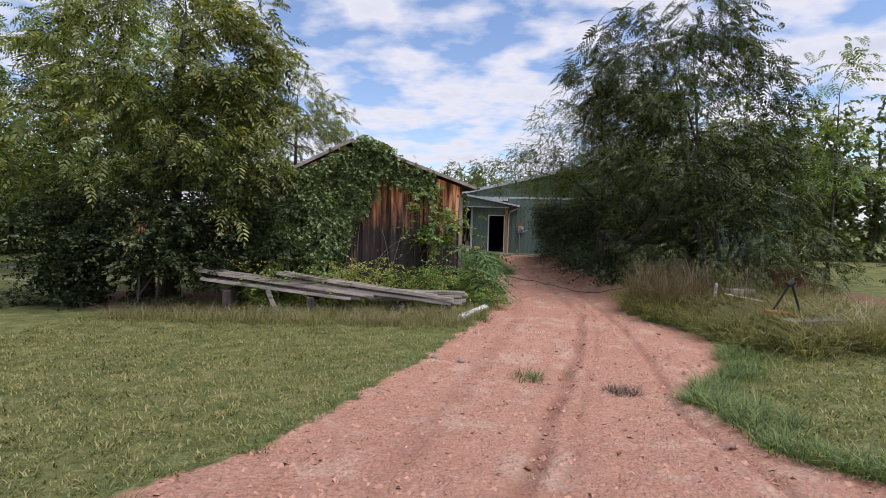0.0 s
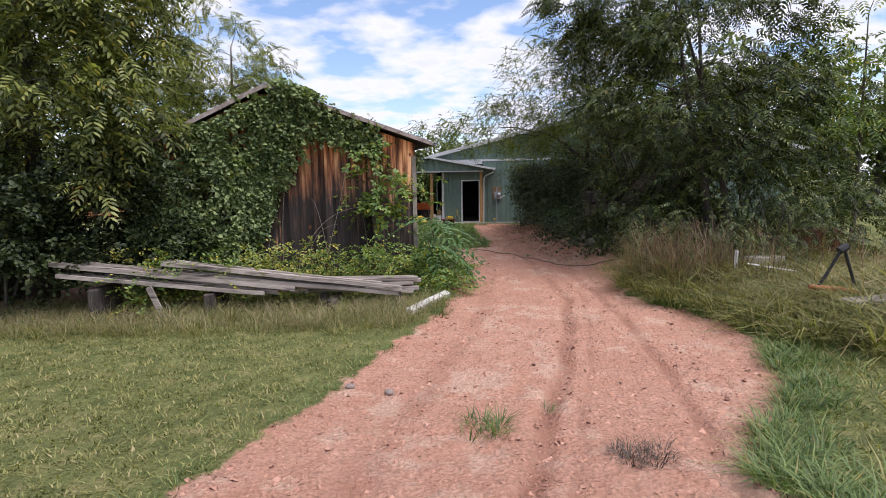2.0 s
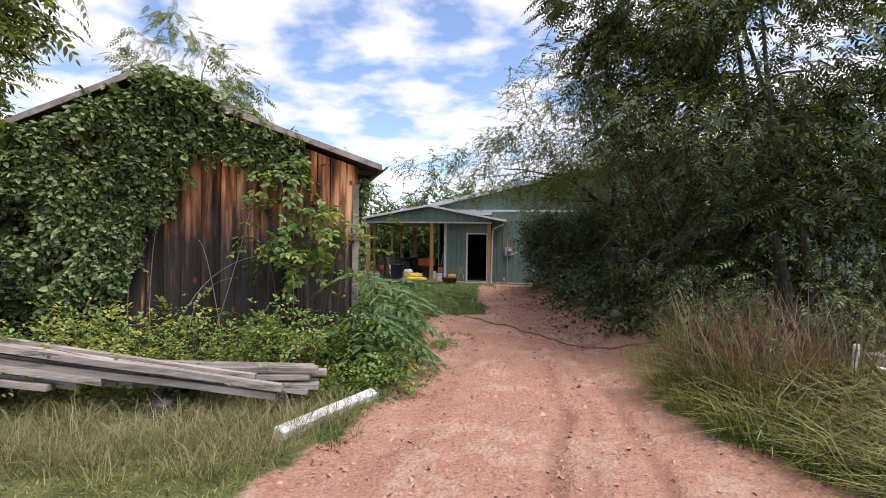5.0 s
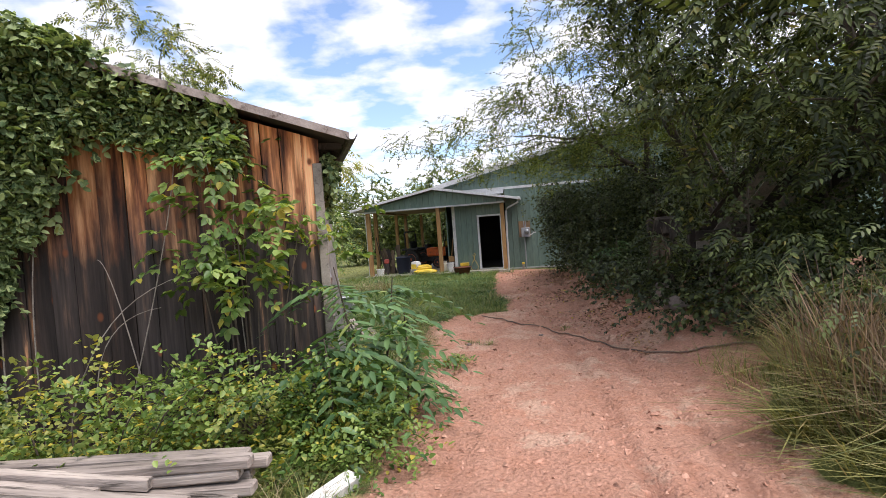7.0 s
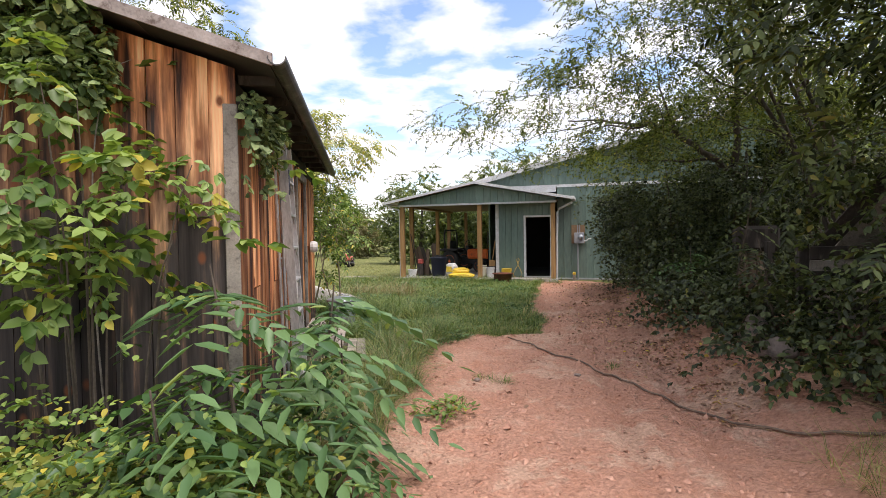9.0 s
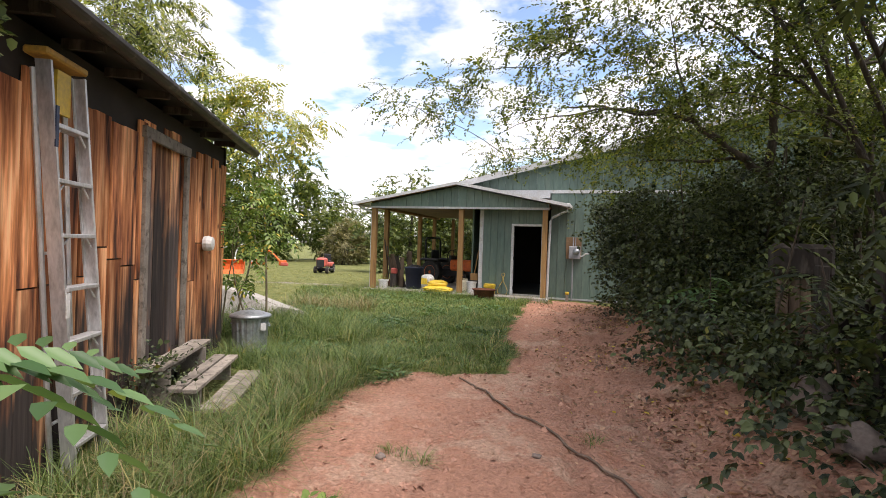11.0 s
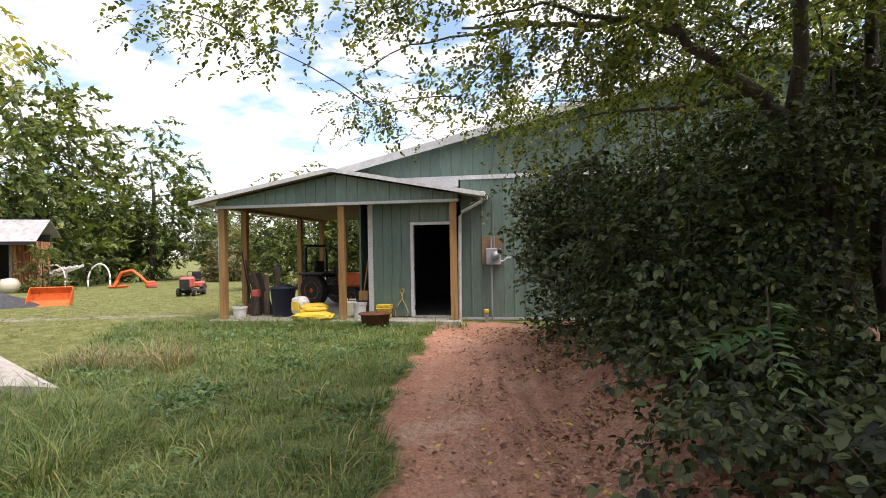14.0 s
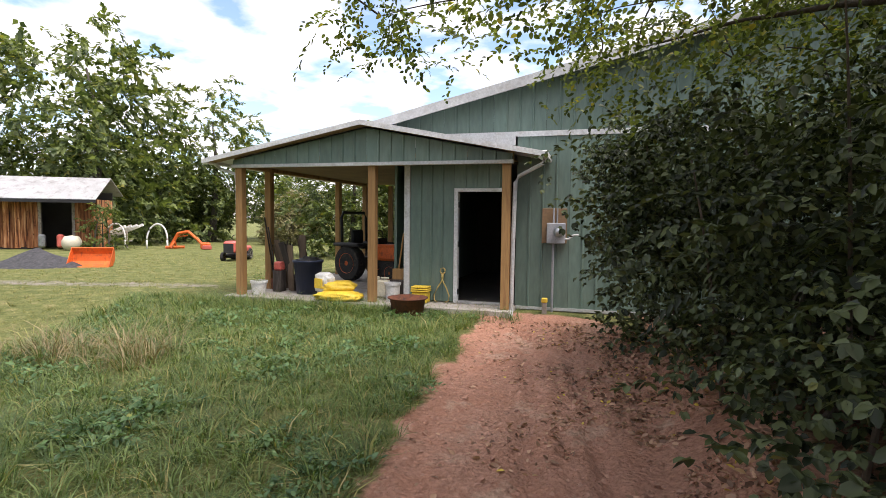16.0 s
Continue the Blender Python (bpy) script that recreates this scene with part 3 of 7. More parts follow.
for yy in np.arange(0.1, BARN_LEN - 0.4, 0.61):
    part("rafter_tail", bm_box((0.0, float(yy), 2.38), (SIDE_OVER - 0.03, float(yy) + 0.045, 2.45)), DARK_WOOD, barn)
bm = bmesh.new()
arc = [(0.065 * math.cos(a), 0.065 * math.sin(a)) for a in np.linspace(math.pi, 2 * math.pi, 9)]
outl = [(SIDE_OVER + 0.05 + a, -FRONT_OVER - 0.03, EAVE_Z - 0.01 + b) for a, b in arc] + [(SIDE_OVER + 0.05 + a * 0.92, -FRONT_OVER - 0.03, EAVE_Z - 0.005 + b * 0.92) for a, b in arc[::-1]]
prism(bm, outl, (0, BARN_LEN + FRONT_OVER + 0.03, 0))
part("gutter", bm, GUTTER, barn, "dark half-round gutter along the eave")
frame_bits = {"jamb": [((0.012, DOOR_A - 0.1, -0.2), (0.05, DOOR_A, DOOR_T))], "jamb ": [((0.012, DOOR_B, -0.2), (0.05, DOOR_B + 0.1, DOOR_T))], "lintel": [((0.012, DOOR_A - 0.14, DOOR_T), (0.055, DOOR_B + 0.12, DOOR_T + 0.11))], "sill": [((0.0, DOOR_A - 0.1, -0.28), (0.12, DOOR_B + 0.1, -0.2))]}
bdoor = part("door_frame", bm_box((0.005, DOOR_A - 0.02, -0.2), (0.012, DOOR_A, DOOR_T)), DARK_WOOD, barn)
for nm, bits in frame_bits.items():
    part(nm.strip(), bm_box(*bits[0], bevel=0.004), GREY_WOOD, bdoor, "grey weathered door casing")
part("corner_post", bm_box((-0.085, -0.05, 0.05), (0.016, -0.016, 2.2), bevel=0.006), GREY_WOOD, barn, "pale grey corner board")
bm = bmesh.new()
lathe(bm, [(0.0, 0.0), (0.09, 0.01), (0.1, 0.06), (0.08, 0.12), (0.0, 0.13)], 12)
bmesh.ops.transform(bm, matrix=pose(0.03, 5.15, 1.05, 0, 90, 0), verts=bm.verts)
part("faded_wall_ornament", bm, WHITE, barn, "faded white ornament nailed to the boards")

# ---- the green steel building with its carport ----
GRN = pose(-1.741, 29.295, 0, 0, 0, -7.49)   # front left post; x along the front, y to the back
SLAB, BEAM, W, SET, MAIN = -0.2, 2.214, 5.123, 0.39, 0.58
PEAK_X, PEAK_Z, TIP_Z, OVER_F = 2.64, 2.92, 2.33, 0.36
PORCH_D = 6.2
house = thing("workshop", GRN, "green ribbed steel workshop with white trim and an open carport", "building")


def ribbed(name, u0, u1, z0, top, v, parent, label="", rib=0.229, face=-1):
    """Upright ribbed sheets across a front, three feet wide each, cut to a top line."""
    wall = part(name, bm_box((u0, v + 0.02, z0 + 0.01), (u1, v + 0.04, min(top(u0), top(u1)) - 0.02)), SHADE_DARK, parent, label)
    u = u0
    while u < u1 - 0.02:
        e = min(u + 0.914, u1)
        bm = bmesh.new()
        k = u0 + math.ceil((u - u0 + 0.03) / rib) * rib
        prof = [(u + 0.002, 0.0)]
        while k < e - 0.03:
            prof += [(k - 0.022, 0.0), (k - 0.01, -0.02), (k + 0.01, -0.02), (k + 0.022, 0.0)]
            k += rib
        prof += [(e - 0.002, 0.0)]
        lowv = [bm.verts.new((a, v + b, z0)) for a, b in prof]
        topv = [bm.verts.new((a, v + b, top(a))) for a, b in prof]
        for i in range(len(prof) - 1):
            bm.faces.new((lowv[i], lowv[i + 1], topv[i + 1], topv[i]))
        part("steel_panel", bm, GREEN, wall)
        u = e
    return wall


def rake(u):
    return 3.06 + (u - 2.9) * 0.235 if u < 11.3 else 3.06 + 8.4 * 0.235 - (u - 11.3) * 0.235


def porch_top(u):
    return (TIP_Z + (PEAK_Z - TIP_Z) * (u + 0.49) / (PEAK_X + 0.49) if u < PEAK_X else TIP_Z + (PEAK_Z - TIP_Z) * (W + 0.58 - u) / (W + 0.58 - PEAK_X))


DL, DR, DH = 4.15, 5.04, 2.04
# main front, in two heights with a white band between
ribbed("main_wall", W + 0.08, 19.7, -0.22, lambda u: 2.74, MAIN, house, "green ribbed steel front wall")
ribbed("upper_wall", 2.95, 19.7, 2.83, lambda u: rake(u) - 0.02, MAIN + 0.004, house, "green ribbed steel gable wall")
part("band", bm_box((W + 0.05, MAIN - 0.03, 2.74), (19.7, MAIN + 0.02, 2.83), bevel=0.004), TRIM, house, "white horizontal trim band")
part("flashing", bm_box((3.0, MAIN - 0.012, 2.6), (W + 0.05, MAIN + 0.002, 2.83)), TRIM, house, "white roof flashing")
part("base_trim", bm_box((W + 0.1, MAIN - 0.02, -0.27), (19.7, MAIN + 0.02, -0.22)), TRIM, house)
part("footing", bm_box((W, MAIN + 0.03, -0.7), (19.7, MAIN + 0.2, -0.27)), CONCRETE, house)
for u in (2.95, 19.7):
    part("side_wall", bm_box((u - 0.05, MAIN + 0.05, -0.3), (u, 16, rake(u) - 0.05)), GREEN, house)
part("rear_wall", bm_box((2.95, 15.95, -0.3), (19.7, 16.0, 3.0)), GREEN, house)
bm = bmesh.new()
for a, b in ((2.6, 11.3), (11.3, 20.0)):
    prism(bm, [(a, MAIN - 0.3, rake(a) + 0.02), (b, MAIN - 0.3, rake(b) + 0.02), (b, MAIN - 0.3, rake(b) + 0.06), (a, MAIN - 0.3, rake(a) + 0.06)], (0, 15.9, 0))
part("main_roof", bm, STEEL_ROOF, house, "pale steel roof")
bm = bmesh.new()
for a, b in ((2.58, 11.3), (11.3, 20.02)):
    prism(bm, [(a, MAIN - 0.33, rake(a) + 0.065), (b, MAIN - 0.33, rake(b) + 0.065), (b, MAIN - 0.33, rake(b) - 0.1), (a, MAIN - 0.33, rake(a) - 0.1)], (0, 0.025, 0))
part("rake_trim", bm, TRIM, house, "white rake trim")
# door wall under the carport
ribbed("door_wall", 3.3, DL - 0.03, SLAB + 0.02, lambda u: BEAM + 0.1, SET, house, "green ribbed steel wall", 0.205)
ribbed("door_wall", DL - 0.03, DR + 0.03, SLAB + DH, lambda u: BEAM + 0.1, SET, house, "green ribbed steel over the door", 0.205)
part("corner_trim", bm_box((3.19, SET - 0.03, SLAB), (3.3, SET + 0.05, BEAM + 0.05), bevel=0.004), TRIM, house, "white corner trim")
part("inner_wall", bm_box((3.2, SET + 0.05, SLAB), (3.24, 6.3, BEAM + 0.1)), GREEN, house)
dframe = part("door_frame", bm_box((DL - 0.02, SET - 0.03, SLAB), (DL + 0.05, SET + 0.09, SLAB + DH), bevel=0.004), TRIM, house, "white door frame")
part("jamb", bm_box((DR - 0.05, SET - 0.03, SLAB), (DR + 0.02, SET + 0.09, SLAB + DH), bevel=0.004), TRIM, dframe)
part("head", bm_box((DL + 0.05, SET - 0.03, SLAB + DH - 0.06), (DR - 0.05, SET + 0.09, SLAB + DH), bevel=0.004), TRIM, dframe)
part("sill", bm_box((DL + 0.05, SET - 0.06, SLAB), (DR - 0.05, SET + 0.1, SLAB + 0.035), bevel=0.004), ALU, dframe)
for zz in (0.15, 1.0, 1.7):
    part("hinge", bm_box((DL + 0.05, SET - 0.01, SLAB + zz), (DL + 0.066, SET + 0.03, SLAB + zz + 0.1)), BLACK, dframe)
part("step", bm_box((DL - 0.03, SET - 0.36, -0.38), (DR + 0.0, SET - 0.03, SLAB - 0.04), bevel=0.01), CONCRETE, house, "concrete door step")
# room behind the door: its shade is painted as near-black surfaces
part("inner_floor", bm_box((3.24, SET + 0.1, SLAB - 0.1), (W + 0.1, 6.3, SLAB)), SHADE_DARK, house)
part("inner_back", bm_box((3.24, 6.3, SLAB), (W + 0.1, 6.35, 2.4)), SHADE_DARK, house)
part("inner_ceiling", bm_box((3.24, SET + 0.1, 2.26), (W + 0.1, 6.3, 2.3)), SHADE_DARK, house)
# carport
part("slab", bm_box((-0.25, -0.22, SLAB - 0.3), (W + 0.1, PORCH_D, SLAB - 0.004), bevel=0.01), CONCRETE, house, "concrete carport slab")
POSTS = [(0.0, 0.0, 0.145), (0.0, 0.93, 0.14), (0.0, 4.05, 0.13), (0.0, 5.75, 0.13), (0.75, 5.9, 0.12), (2.73, 0.0, 0.14), (W, 0.0, 0.14)]
for u, v, s in POSTS:
    part("post", bm_box((u - s / 2, v - s / 2, SLAB - 0.004), (u + s / 2, v + s / 2, BEAM + 0.02), bevel=0.008), LUMBER, house, "treated timber post")
ribbed("gable_panel", -0.1, W + 0.1, BEAM + 0.055, lambda u: porch_top(u) - 0.05, -0.1, house, "green ribbed steel gable")
part("beam_trim", bm_box((-0.12, -0.13, BEAM), (W + 0.12, -0.06, BEAM + 0.06), bevel=0.004), TRIM, house, "white beam trim")
part("beam", bm_box((-0.1, -0.055, BEAM + 0.01), (W + 0.1, 0.06, BEAM + 0.2)), LUMBER, house)
part("side_beam", bm_box((-0.07, 0.06, BEAM + 0.01), (0.07, PORCH_D, BEAM + 0.2)), LUMBER, house)
part("soffit", bm_box((0.07, 0.06, BEAM + 0.08), (W + 0.1, PORCH_D - 0.05, BEAM + 0.1)), CEILING, house, "raw plywood soffit")
ribs = []
bm = bmesh.new()
for a, b in ((-0.49, PEAK_X), (PEAK_X, W + 0.58)):
    za, zb = porch_top(a), porch_top(b)
    prism(bm, [(a, -OVER_F, za), (b, -OVER_F, zb), (b, -OVER_F, zb + 0.03), (a, -OVER_F, za + 0.03)], (0, PORCH_D + 0.3 if a < 0 else MAIN + OVER_F, 0))
    k = a + 0.15
    while k < b:
        zk = porch_top(k) + 0.03
        ribs.append(bmesh.new())
        prism(ribs[-1], [(k, -OVER_F, zk), (k + 0.04, -OVER_F, porch_top(k + 0.04) + 0.03), (k + 0.02, -OVER_F, zk + 0.022)], (0, PORCH_D + 0.3 if a < 0 else MAIN + OVER_F, 0))
        k += 0.229
roof_sheet = part("porch_roof", bm, STEEL_ROOF, house, "ribbed pale steel carport roof")
for rb in ribs:
    part("rib", rb, STEEL_ROOF, roof_sheet)
bm = bmesh.new()
for a, b in ((-0.51, PEAK_X), (PEAK_X, W + 0.6)):
    za, zb = porch_top(a) + 0.05, porch_top(b) + 0.05
    prism(bm, [(a, -OVER_F - 0.022, za), (b, -OVER_F - 0.022, zb), (b, -OVER_F - 0.022, zb - 0.085), (a, -OVER_F - 0.022, za - 0.085)], (0, 0.02, 0))
part("fascia", bm, TRIM, house, "white roof edge trim")
bm = bmesh.new()
for a, b in ((-0.47, PEAK_X), (PEAK_X, W + 0.56)):
    za, zb = porch_top(a) - 0.008, porch_top(b) - 0.008
    prism(bm, [(a, -OVER_F, za), (b, -OVER_F, zb), (b, -OVER_F, zb - 0.012), (a, -OVER_F, za - 0.012)], (0, OVER_F - 0.11, 0))
part("roof_lining", bm, CEILING, house, "raw timber under the roof edge")
for u, sgn in ((-0.53, -1), (W + 0.62, 1)):
    bm = bm_box((u - 0.06, -OVER_F - 0.02, TIP_Z - 0.05), (u + 0.06, 6.0 if sgn < 0 else MAIN - 0.03, TIP_Z + 0.05), bevel=0.012)
    part("gutter", bm, TRIM, house, "white eave gutter")
bm = bmesh.new()
tube(bm, [(W + 0.62, -0.25, TIP_Z - 0.05), (W + 0.6, -0.22, TIP_Z - 0.14), (W + 0.2, -0.02, TIP_Z - 0.32), (W + 0.14, 0.0, TIP_Z - 0.42), (W + 0.12, 0.0, 1.0), (W + 0.11, 0.0, -0.2), (W + 0.12, -0.1, -0.3)], 0.035, 8)
part("downspout", bm, TRIM, house, "white downspout")
bm = bmesh.new()
tube(bm, [(-0.5, -0.1, TIP_Z - 0.05), (-0.45, 0.0, TIP_Z - 0.12), (-0.14, 0.02, TIP_Z - 0.22), (-0.11, 0.03, TIP_Z - 0.4), (-0.1, 0.03, -0.2)], 0.03, 8)
part("downspout", bm, TRIM, house, "white downspout")


# ---- leaves and trees ----
def leaf_shape(L, Wd, fine):
    """One leaf along +x: its points and four-cornered faces, folded along the midrib."""
    f = 0.18 * Wd
    if fine:
        v = [(0, 0, 0), (0.28 * L, 0.46 * Wd, f), (0.68 * L, 0.38 * Wd, f * 0.6), (L, 0, -0.06 * L), (0.68 * L, -0.38 * Wd, f * 0.6), (0.28 * L, -0.46 * Wd, f)]
        return np.array(v), np.array([(0, 3, 2, 1), (0, 5, 4, 3)])
    return np.array([(0, 0, 0), (0.4 * L, 0.5 * Wd, f), (L, 0, -0.05 * L), (0.4 * L, -0.5 * Wd, f)]), np.array([(0, 3, 2, 1)])


def frond(pairs, length, leaf, width, droop=0.25, fine=True, sweep=60.0):
    """A feathered leaf: leaflets in pairs along a drooping stalk, and one at its tip."""
    V, F, n = [], [], 0
    lv, lf = leaf_shape(leaf, width, fine)
    for i in range(pairs + 1):
        t = (i + 0.6) / (pairs + 0.6)
        p = np.array((t * length, 0, -droop * length * t * t))
        for sgn in ((1, -1) if i < pairs else (0,)):
            a = radians(sweep * sgn * (1 - 0.25 * t))
            s = 1 - 0.35 * abs(t - 0.45) * 2
            R = np.array(((math.cos(a), -math.sin(a), 0), (math.sin(a), math.cos(a), 0), (0, 0, 1)))
            q = (lv * s) @ R.T
            q[:, 2] -= 0.35 * np.hypot(q[:, 0], q[:, 1]) * (0.6 + t)
            V.append(q + p)
            F.append(lf + n)
            n += len(lv)
    return np.concatenate(V), np.concatenate(F)


def spray(count, length, leaf, width, fine=True, seed=1):
    """A loose twig of simple leaves, set all round it."""
    g = np.random.default_rng(seed)
    V, F, n = [], [], 0
    lv, lf = leaf_shape(leaf, width, fine)
    for i in range(count):
        t = (i + 0.5) / count
        a, b = g.uniform(-1.2, 1.2), g.uniform(-0.9, 0.5)
        Rz = np.array(((math.cos(a), -math.sin(a), 0), (math.sin(a), math.cos(a), 0), (0, 0, 1)))
        Ry = np.array(((math.cos(b), 0, -math.sin(b)), (0, 1, 0), (math.sin(b), 0, math.cos(b))))
        V.append((lv * g.uniform(0.7, 1.15)) @ Ry.T @ Rz.T + np.array((t * length, g.normal(0, 0.02), -0.15 * length * t * t)))
        F.append(lf + n)
        n += len(lv)
    return np.concatenate(V), np.concatenate(F)


def scatter(template, P, yaw, pitch, roll, scale):
    """Copies of a template at points P, turned and scaled, as one point and face array."""
    V, F = template
    cy, sy, cp, sp, cr, sr = np.cos(yaw), np.sin(yaw), np.cos(pitch), np.sin(pitch), np.cos(roll), np.sin(roll)
    z = np.zeros_like(cy)
    o = np.ones_like(cy)
    Rz = np.stack([np.stack([cy, -sy, z], -1), np.stack([sy, cy, z], -1), np.stack([z, z, o], -1)], -2)
    Ry = np.stack([np.stack([cp, z, -sp], -1), np.stack([z, o, z], -1), np.stack([sp, z, cp], -1)], -2)
    Rx = np.stack([np.stack([o, z, z], -1), np.stack([z, cr, -sr], -1), np.stack([z, sr, cr], -1)], -2)
    R = Rz @ Ry @ Rx
    out = np.einsum("nij,vj->nvi", R, V) * scale[:, None, None] + P[:, None, :]
    faces = F[None] + (np.arange(len(P)) * len(V))[:, None, None]
    return out.reshape(-1, 3), faces.reshape(-1, F.shape[1])


WALNUT = frond(5, 0.42, 0.135, 0.058, 0.35)
LOCUST = frond(4, 0.27, 0.09, 0.046, 0.3)
SIMPLE = spray(11, 0.45, 0.07, 0.046, seed=4)
FAR_SPRAY = spray(14, 0.75, 0.23, 0.165, False, 5)
SUMAC = frond(8, 0.8, 0.185, 0.074, 0.7, sweep=72.0)


def ternate(nodes, length, leaf, width, seed):
    """A twig whose nodes each bear three broad leaflets, lying flat to the light."""
    g = np.random.default_rng(seed)
    lv, lf = leaf_shape(leaf, width, True)
    V, F, n = [], [], 0
    for i in range(nodes):
        t = (i + 0.7) / nodes
        a0 = (1 if i % 2 else -1) * g.uniform(0.5, 1.2) * (1.0 if i < nodes - 1 else 0.1)
        p0 = np.array((t * length, 0, -0.3 * length * t * t))
        p1 = p0 + 0.09 * np.array((math.cos(a0), math.sin(a0), 0.1))
        for da in (-1.0, 0.0, 1.0):
            a, b = a0 + da + g.normal(0, 0.15), -0.35 + g.normal(0, 0.2)
            Rz = np.array(((math.cos(a), -math.sin(a), 0), (math.sin(a), math.cos(a), 0), (0, 0, 1)))
            Ry = np.array(((math.cos(b), 0, -math.sin(b)), (0, 1, 0), (math.sin(b), 0, math.cos(b))))
            V.append((lv * g.uniform(0.75, 1.15)) @ Ry.T @ Rz.T + p1)
            F.append(lf + n)
            n += len(lv)
    return np.concatenate(V), np.concatenate(F)


TERN = ternate(5, 0.4, 0.098, 0.066, 17)
TERN_BIG = ternate(4, 0.4, 0.13, 0.085, 18)
CREEPER = spray(8, 0.22, 0.092, 0.066, True, 9)
BRAMBLE = spray(7, 0.28, 0.065, 0.045, True, 12)


def crown_points(blobs, per, g, shell=0.45):
    """Clump centres within ellipsoids (x, y, z, rx, ry, rz), thicker towards the outside."""
    out = []
    for bx, by, bz, rx, ry, rz in blobs:
        k = max(3, int(per * (rx * ry * rz) ** (2 / 3)))
        d = g.normal(size=(k, 3))
        d /= np.linalg.norm(d, axis=1)[:, None]
        r = g.uniform(shell, 1.0, k) ** 0.6 * (1 + 0.16 * np.sin(d[:, 0] * 5 + bx) * np.sin(d[:, 2] * 6 + by))
        out.append(np.array((bx, by, bz)) + d * r[:, None] * np.array((rx, ry, rz)))
    return np.concatenate(out)


def tree(name, base, blobs, template, mat, label, per=9, leaves=26, spread=0.42, trunk=0.12, stems=1, seed=1, droop=-0.25, size=1.0, limbs=True, shell=0.45, category="tree", floor=None, group=""):
    """A tree or shrub: tapered stems and limbs to every clump, and a crown of feathered sprays."""
    g = np.random.default_rng(seed)
    root = thing(name, pose(base[0], base[1], base[2]), label, category, group)
    C = crown_points(blobs, per, g, shell) - np.array(base)
    if floor is not None:
        C = C[C[:, 2] > floor]
    bm = bmesh.new()
    top = C[:, 2].max()
    feet = []
    for s in range(stems):
        a = 2 * math.pi * s / max(1, stems)
        r0 = 0.0 if stems == 1 else 0.35
        foot = Vector((r0 * math.cos(a), r0 * math.sin(a), -0.15))
        sel = C[g.integers(len(C))]
        tip = Vector((C[:, 0].mean() * 0.8 + 0.25 * sel[0], C[:, 1].mean() * 0.8 + 0.25 * sel[1], top * 0.82))
        pts = bez(foot, foot.lerp(tip, 0.5) + Vector((g.normal(0, 0.25), g.normal(0, 0.25), 0.3)), tip, 9)
        tube(bm, pts, [trunk * (1 - 0.85 * i / 9) * (1.5 if i == 0 else 1) for i in range(10)], 8)
        feet.append(pts)
    if limbs:
        nodes = [(p, max(0.02, trunk * (1 - 0.85 * i / 9))) for pts in feet for i, p in enumerate(pts) if i > 2]
        pick = C[:: max(1, len(C) // 110)]
        mid_ = np.array([tuple(p) for p, _ in nodes]).mean(0)
        for c in pick[np.argsort(np.linalg.norm(pick - mid_, axis=1))]:
            en = Vector(c)
            st, r0 = min(nodes, key=lambda q: (q[0] - en).length + 0.5 * max(0.0, q[0].z - en.z + 0.3) - 3.0 * q[1])
            r = max(0.009, min(r0 * 0.7, 0.05))
            mid = st.lerp(en, 0.5) + Vector((g.normal(0, 0.1), g.normal(0, 0.1), 0.12 * (en - st).length))
            tube(bm, bez(st, mid, en, 4), [r, r * 0.85, r * 0.7, r * 0.55, r * 0.4], 5, False)
            nodes.append((en, r * 0.6))
    part("trunk", bm, BARK, root, smooth=True)
    n = len(C) * leaves
    P = np.repeat(C, leaves, 0) + g.normal(0, spread * 0.5, (n, 3)) * np.array((1, 1, 0.75))
    out = P - np.array((C[:, 0].mean(), C[:, 1].mean(), 0))
    yaw = np.arctan2(out[:, 1], out[:, 0]) + g.normal(0, 1.1, n)
    V, F = scatter(template, P, yaw, droop + g.normal(0, 0.4, n), g.normal(0, 0.42, n), size * g.uniform(0.6, 1.15, n))
    mesh_from("crown", V, F, mat, root)
    return root


G = gz1
# left of the drive
tree("walnut_tree", (-7.4, 13.8, G(-7.4, 13.8)), [(-7.0, 13.6, 5.4, 3.0, 2.4, 2.8), (-5.6, 12.6, 3.6, 1.7, 1.5, 1.9), (-8.4, 12.6, 3.0, 2.2, 1.8, 2.2), (-4.9, 13.2, 4.9, 1.2, 1.2, 1.5), (-4.7, 12.5, 3.1, 0.9, 0.8, 1.6), (-4.9, 12.3, 5.2, 1.1, 0.9, 1.4)], WALNUT, LEAF, "broad walnut tree with drooping feathered leaves", 12, 18, 0.42, 0.2, 2, 3, size=1.2)
tree("walnut_tree", (-13.0, 18.5, G(-13, 18.5)), [(-12.6, 18.5, 7.8, 3.4, 3.0, 3.6), (-14.4, 17.6, 4.4, 2.6, 2.4, 2.6), (-10.4, 18.6, 5.8, 1.9, 1.9, 2.2)], WALNUT, LEAF_FRESH, "tall open-crowned walnut tree behind the thicket", 7, 22, 0.6, 0.22, 1, 4, size=1.2)
tree("walnut_tree", (-6.8, 24.5, G(-6.8, 24.5)), [(-6.8, 24.5, 6.6, 2.5, 2.2, 2.2), (-5.0, 23.4, 5.6, 1.5, 1.3, 1.1), (-8.4, 25, 5.0, 1.6, 1.6, 1.6)], WALNUT, LEAF, "open-crowned walnut tree behind the barn", 7, 24, 0.6, 0.16, 1, 5, size=1.1)
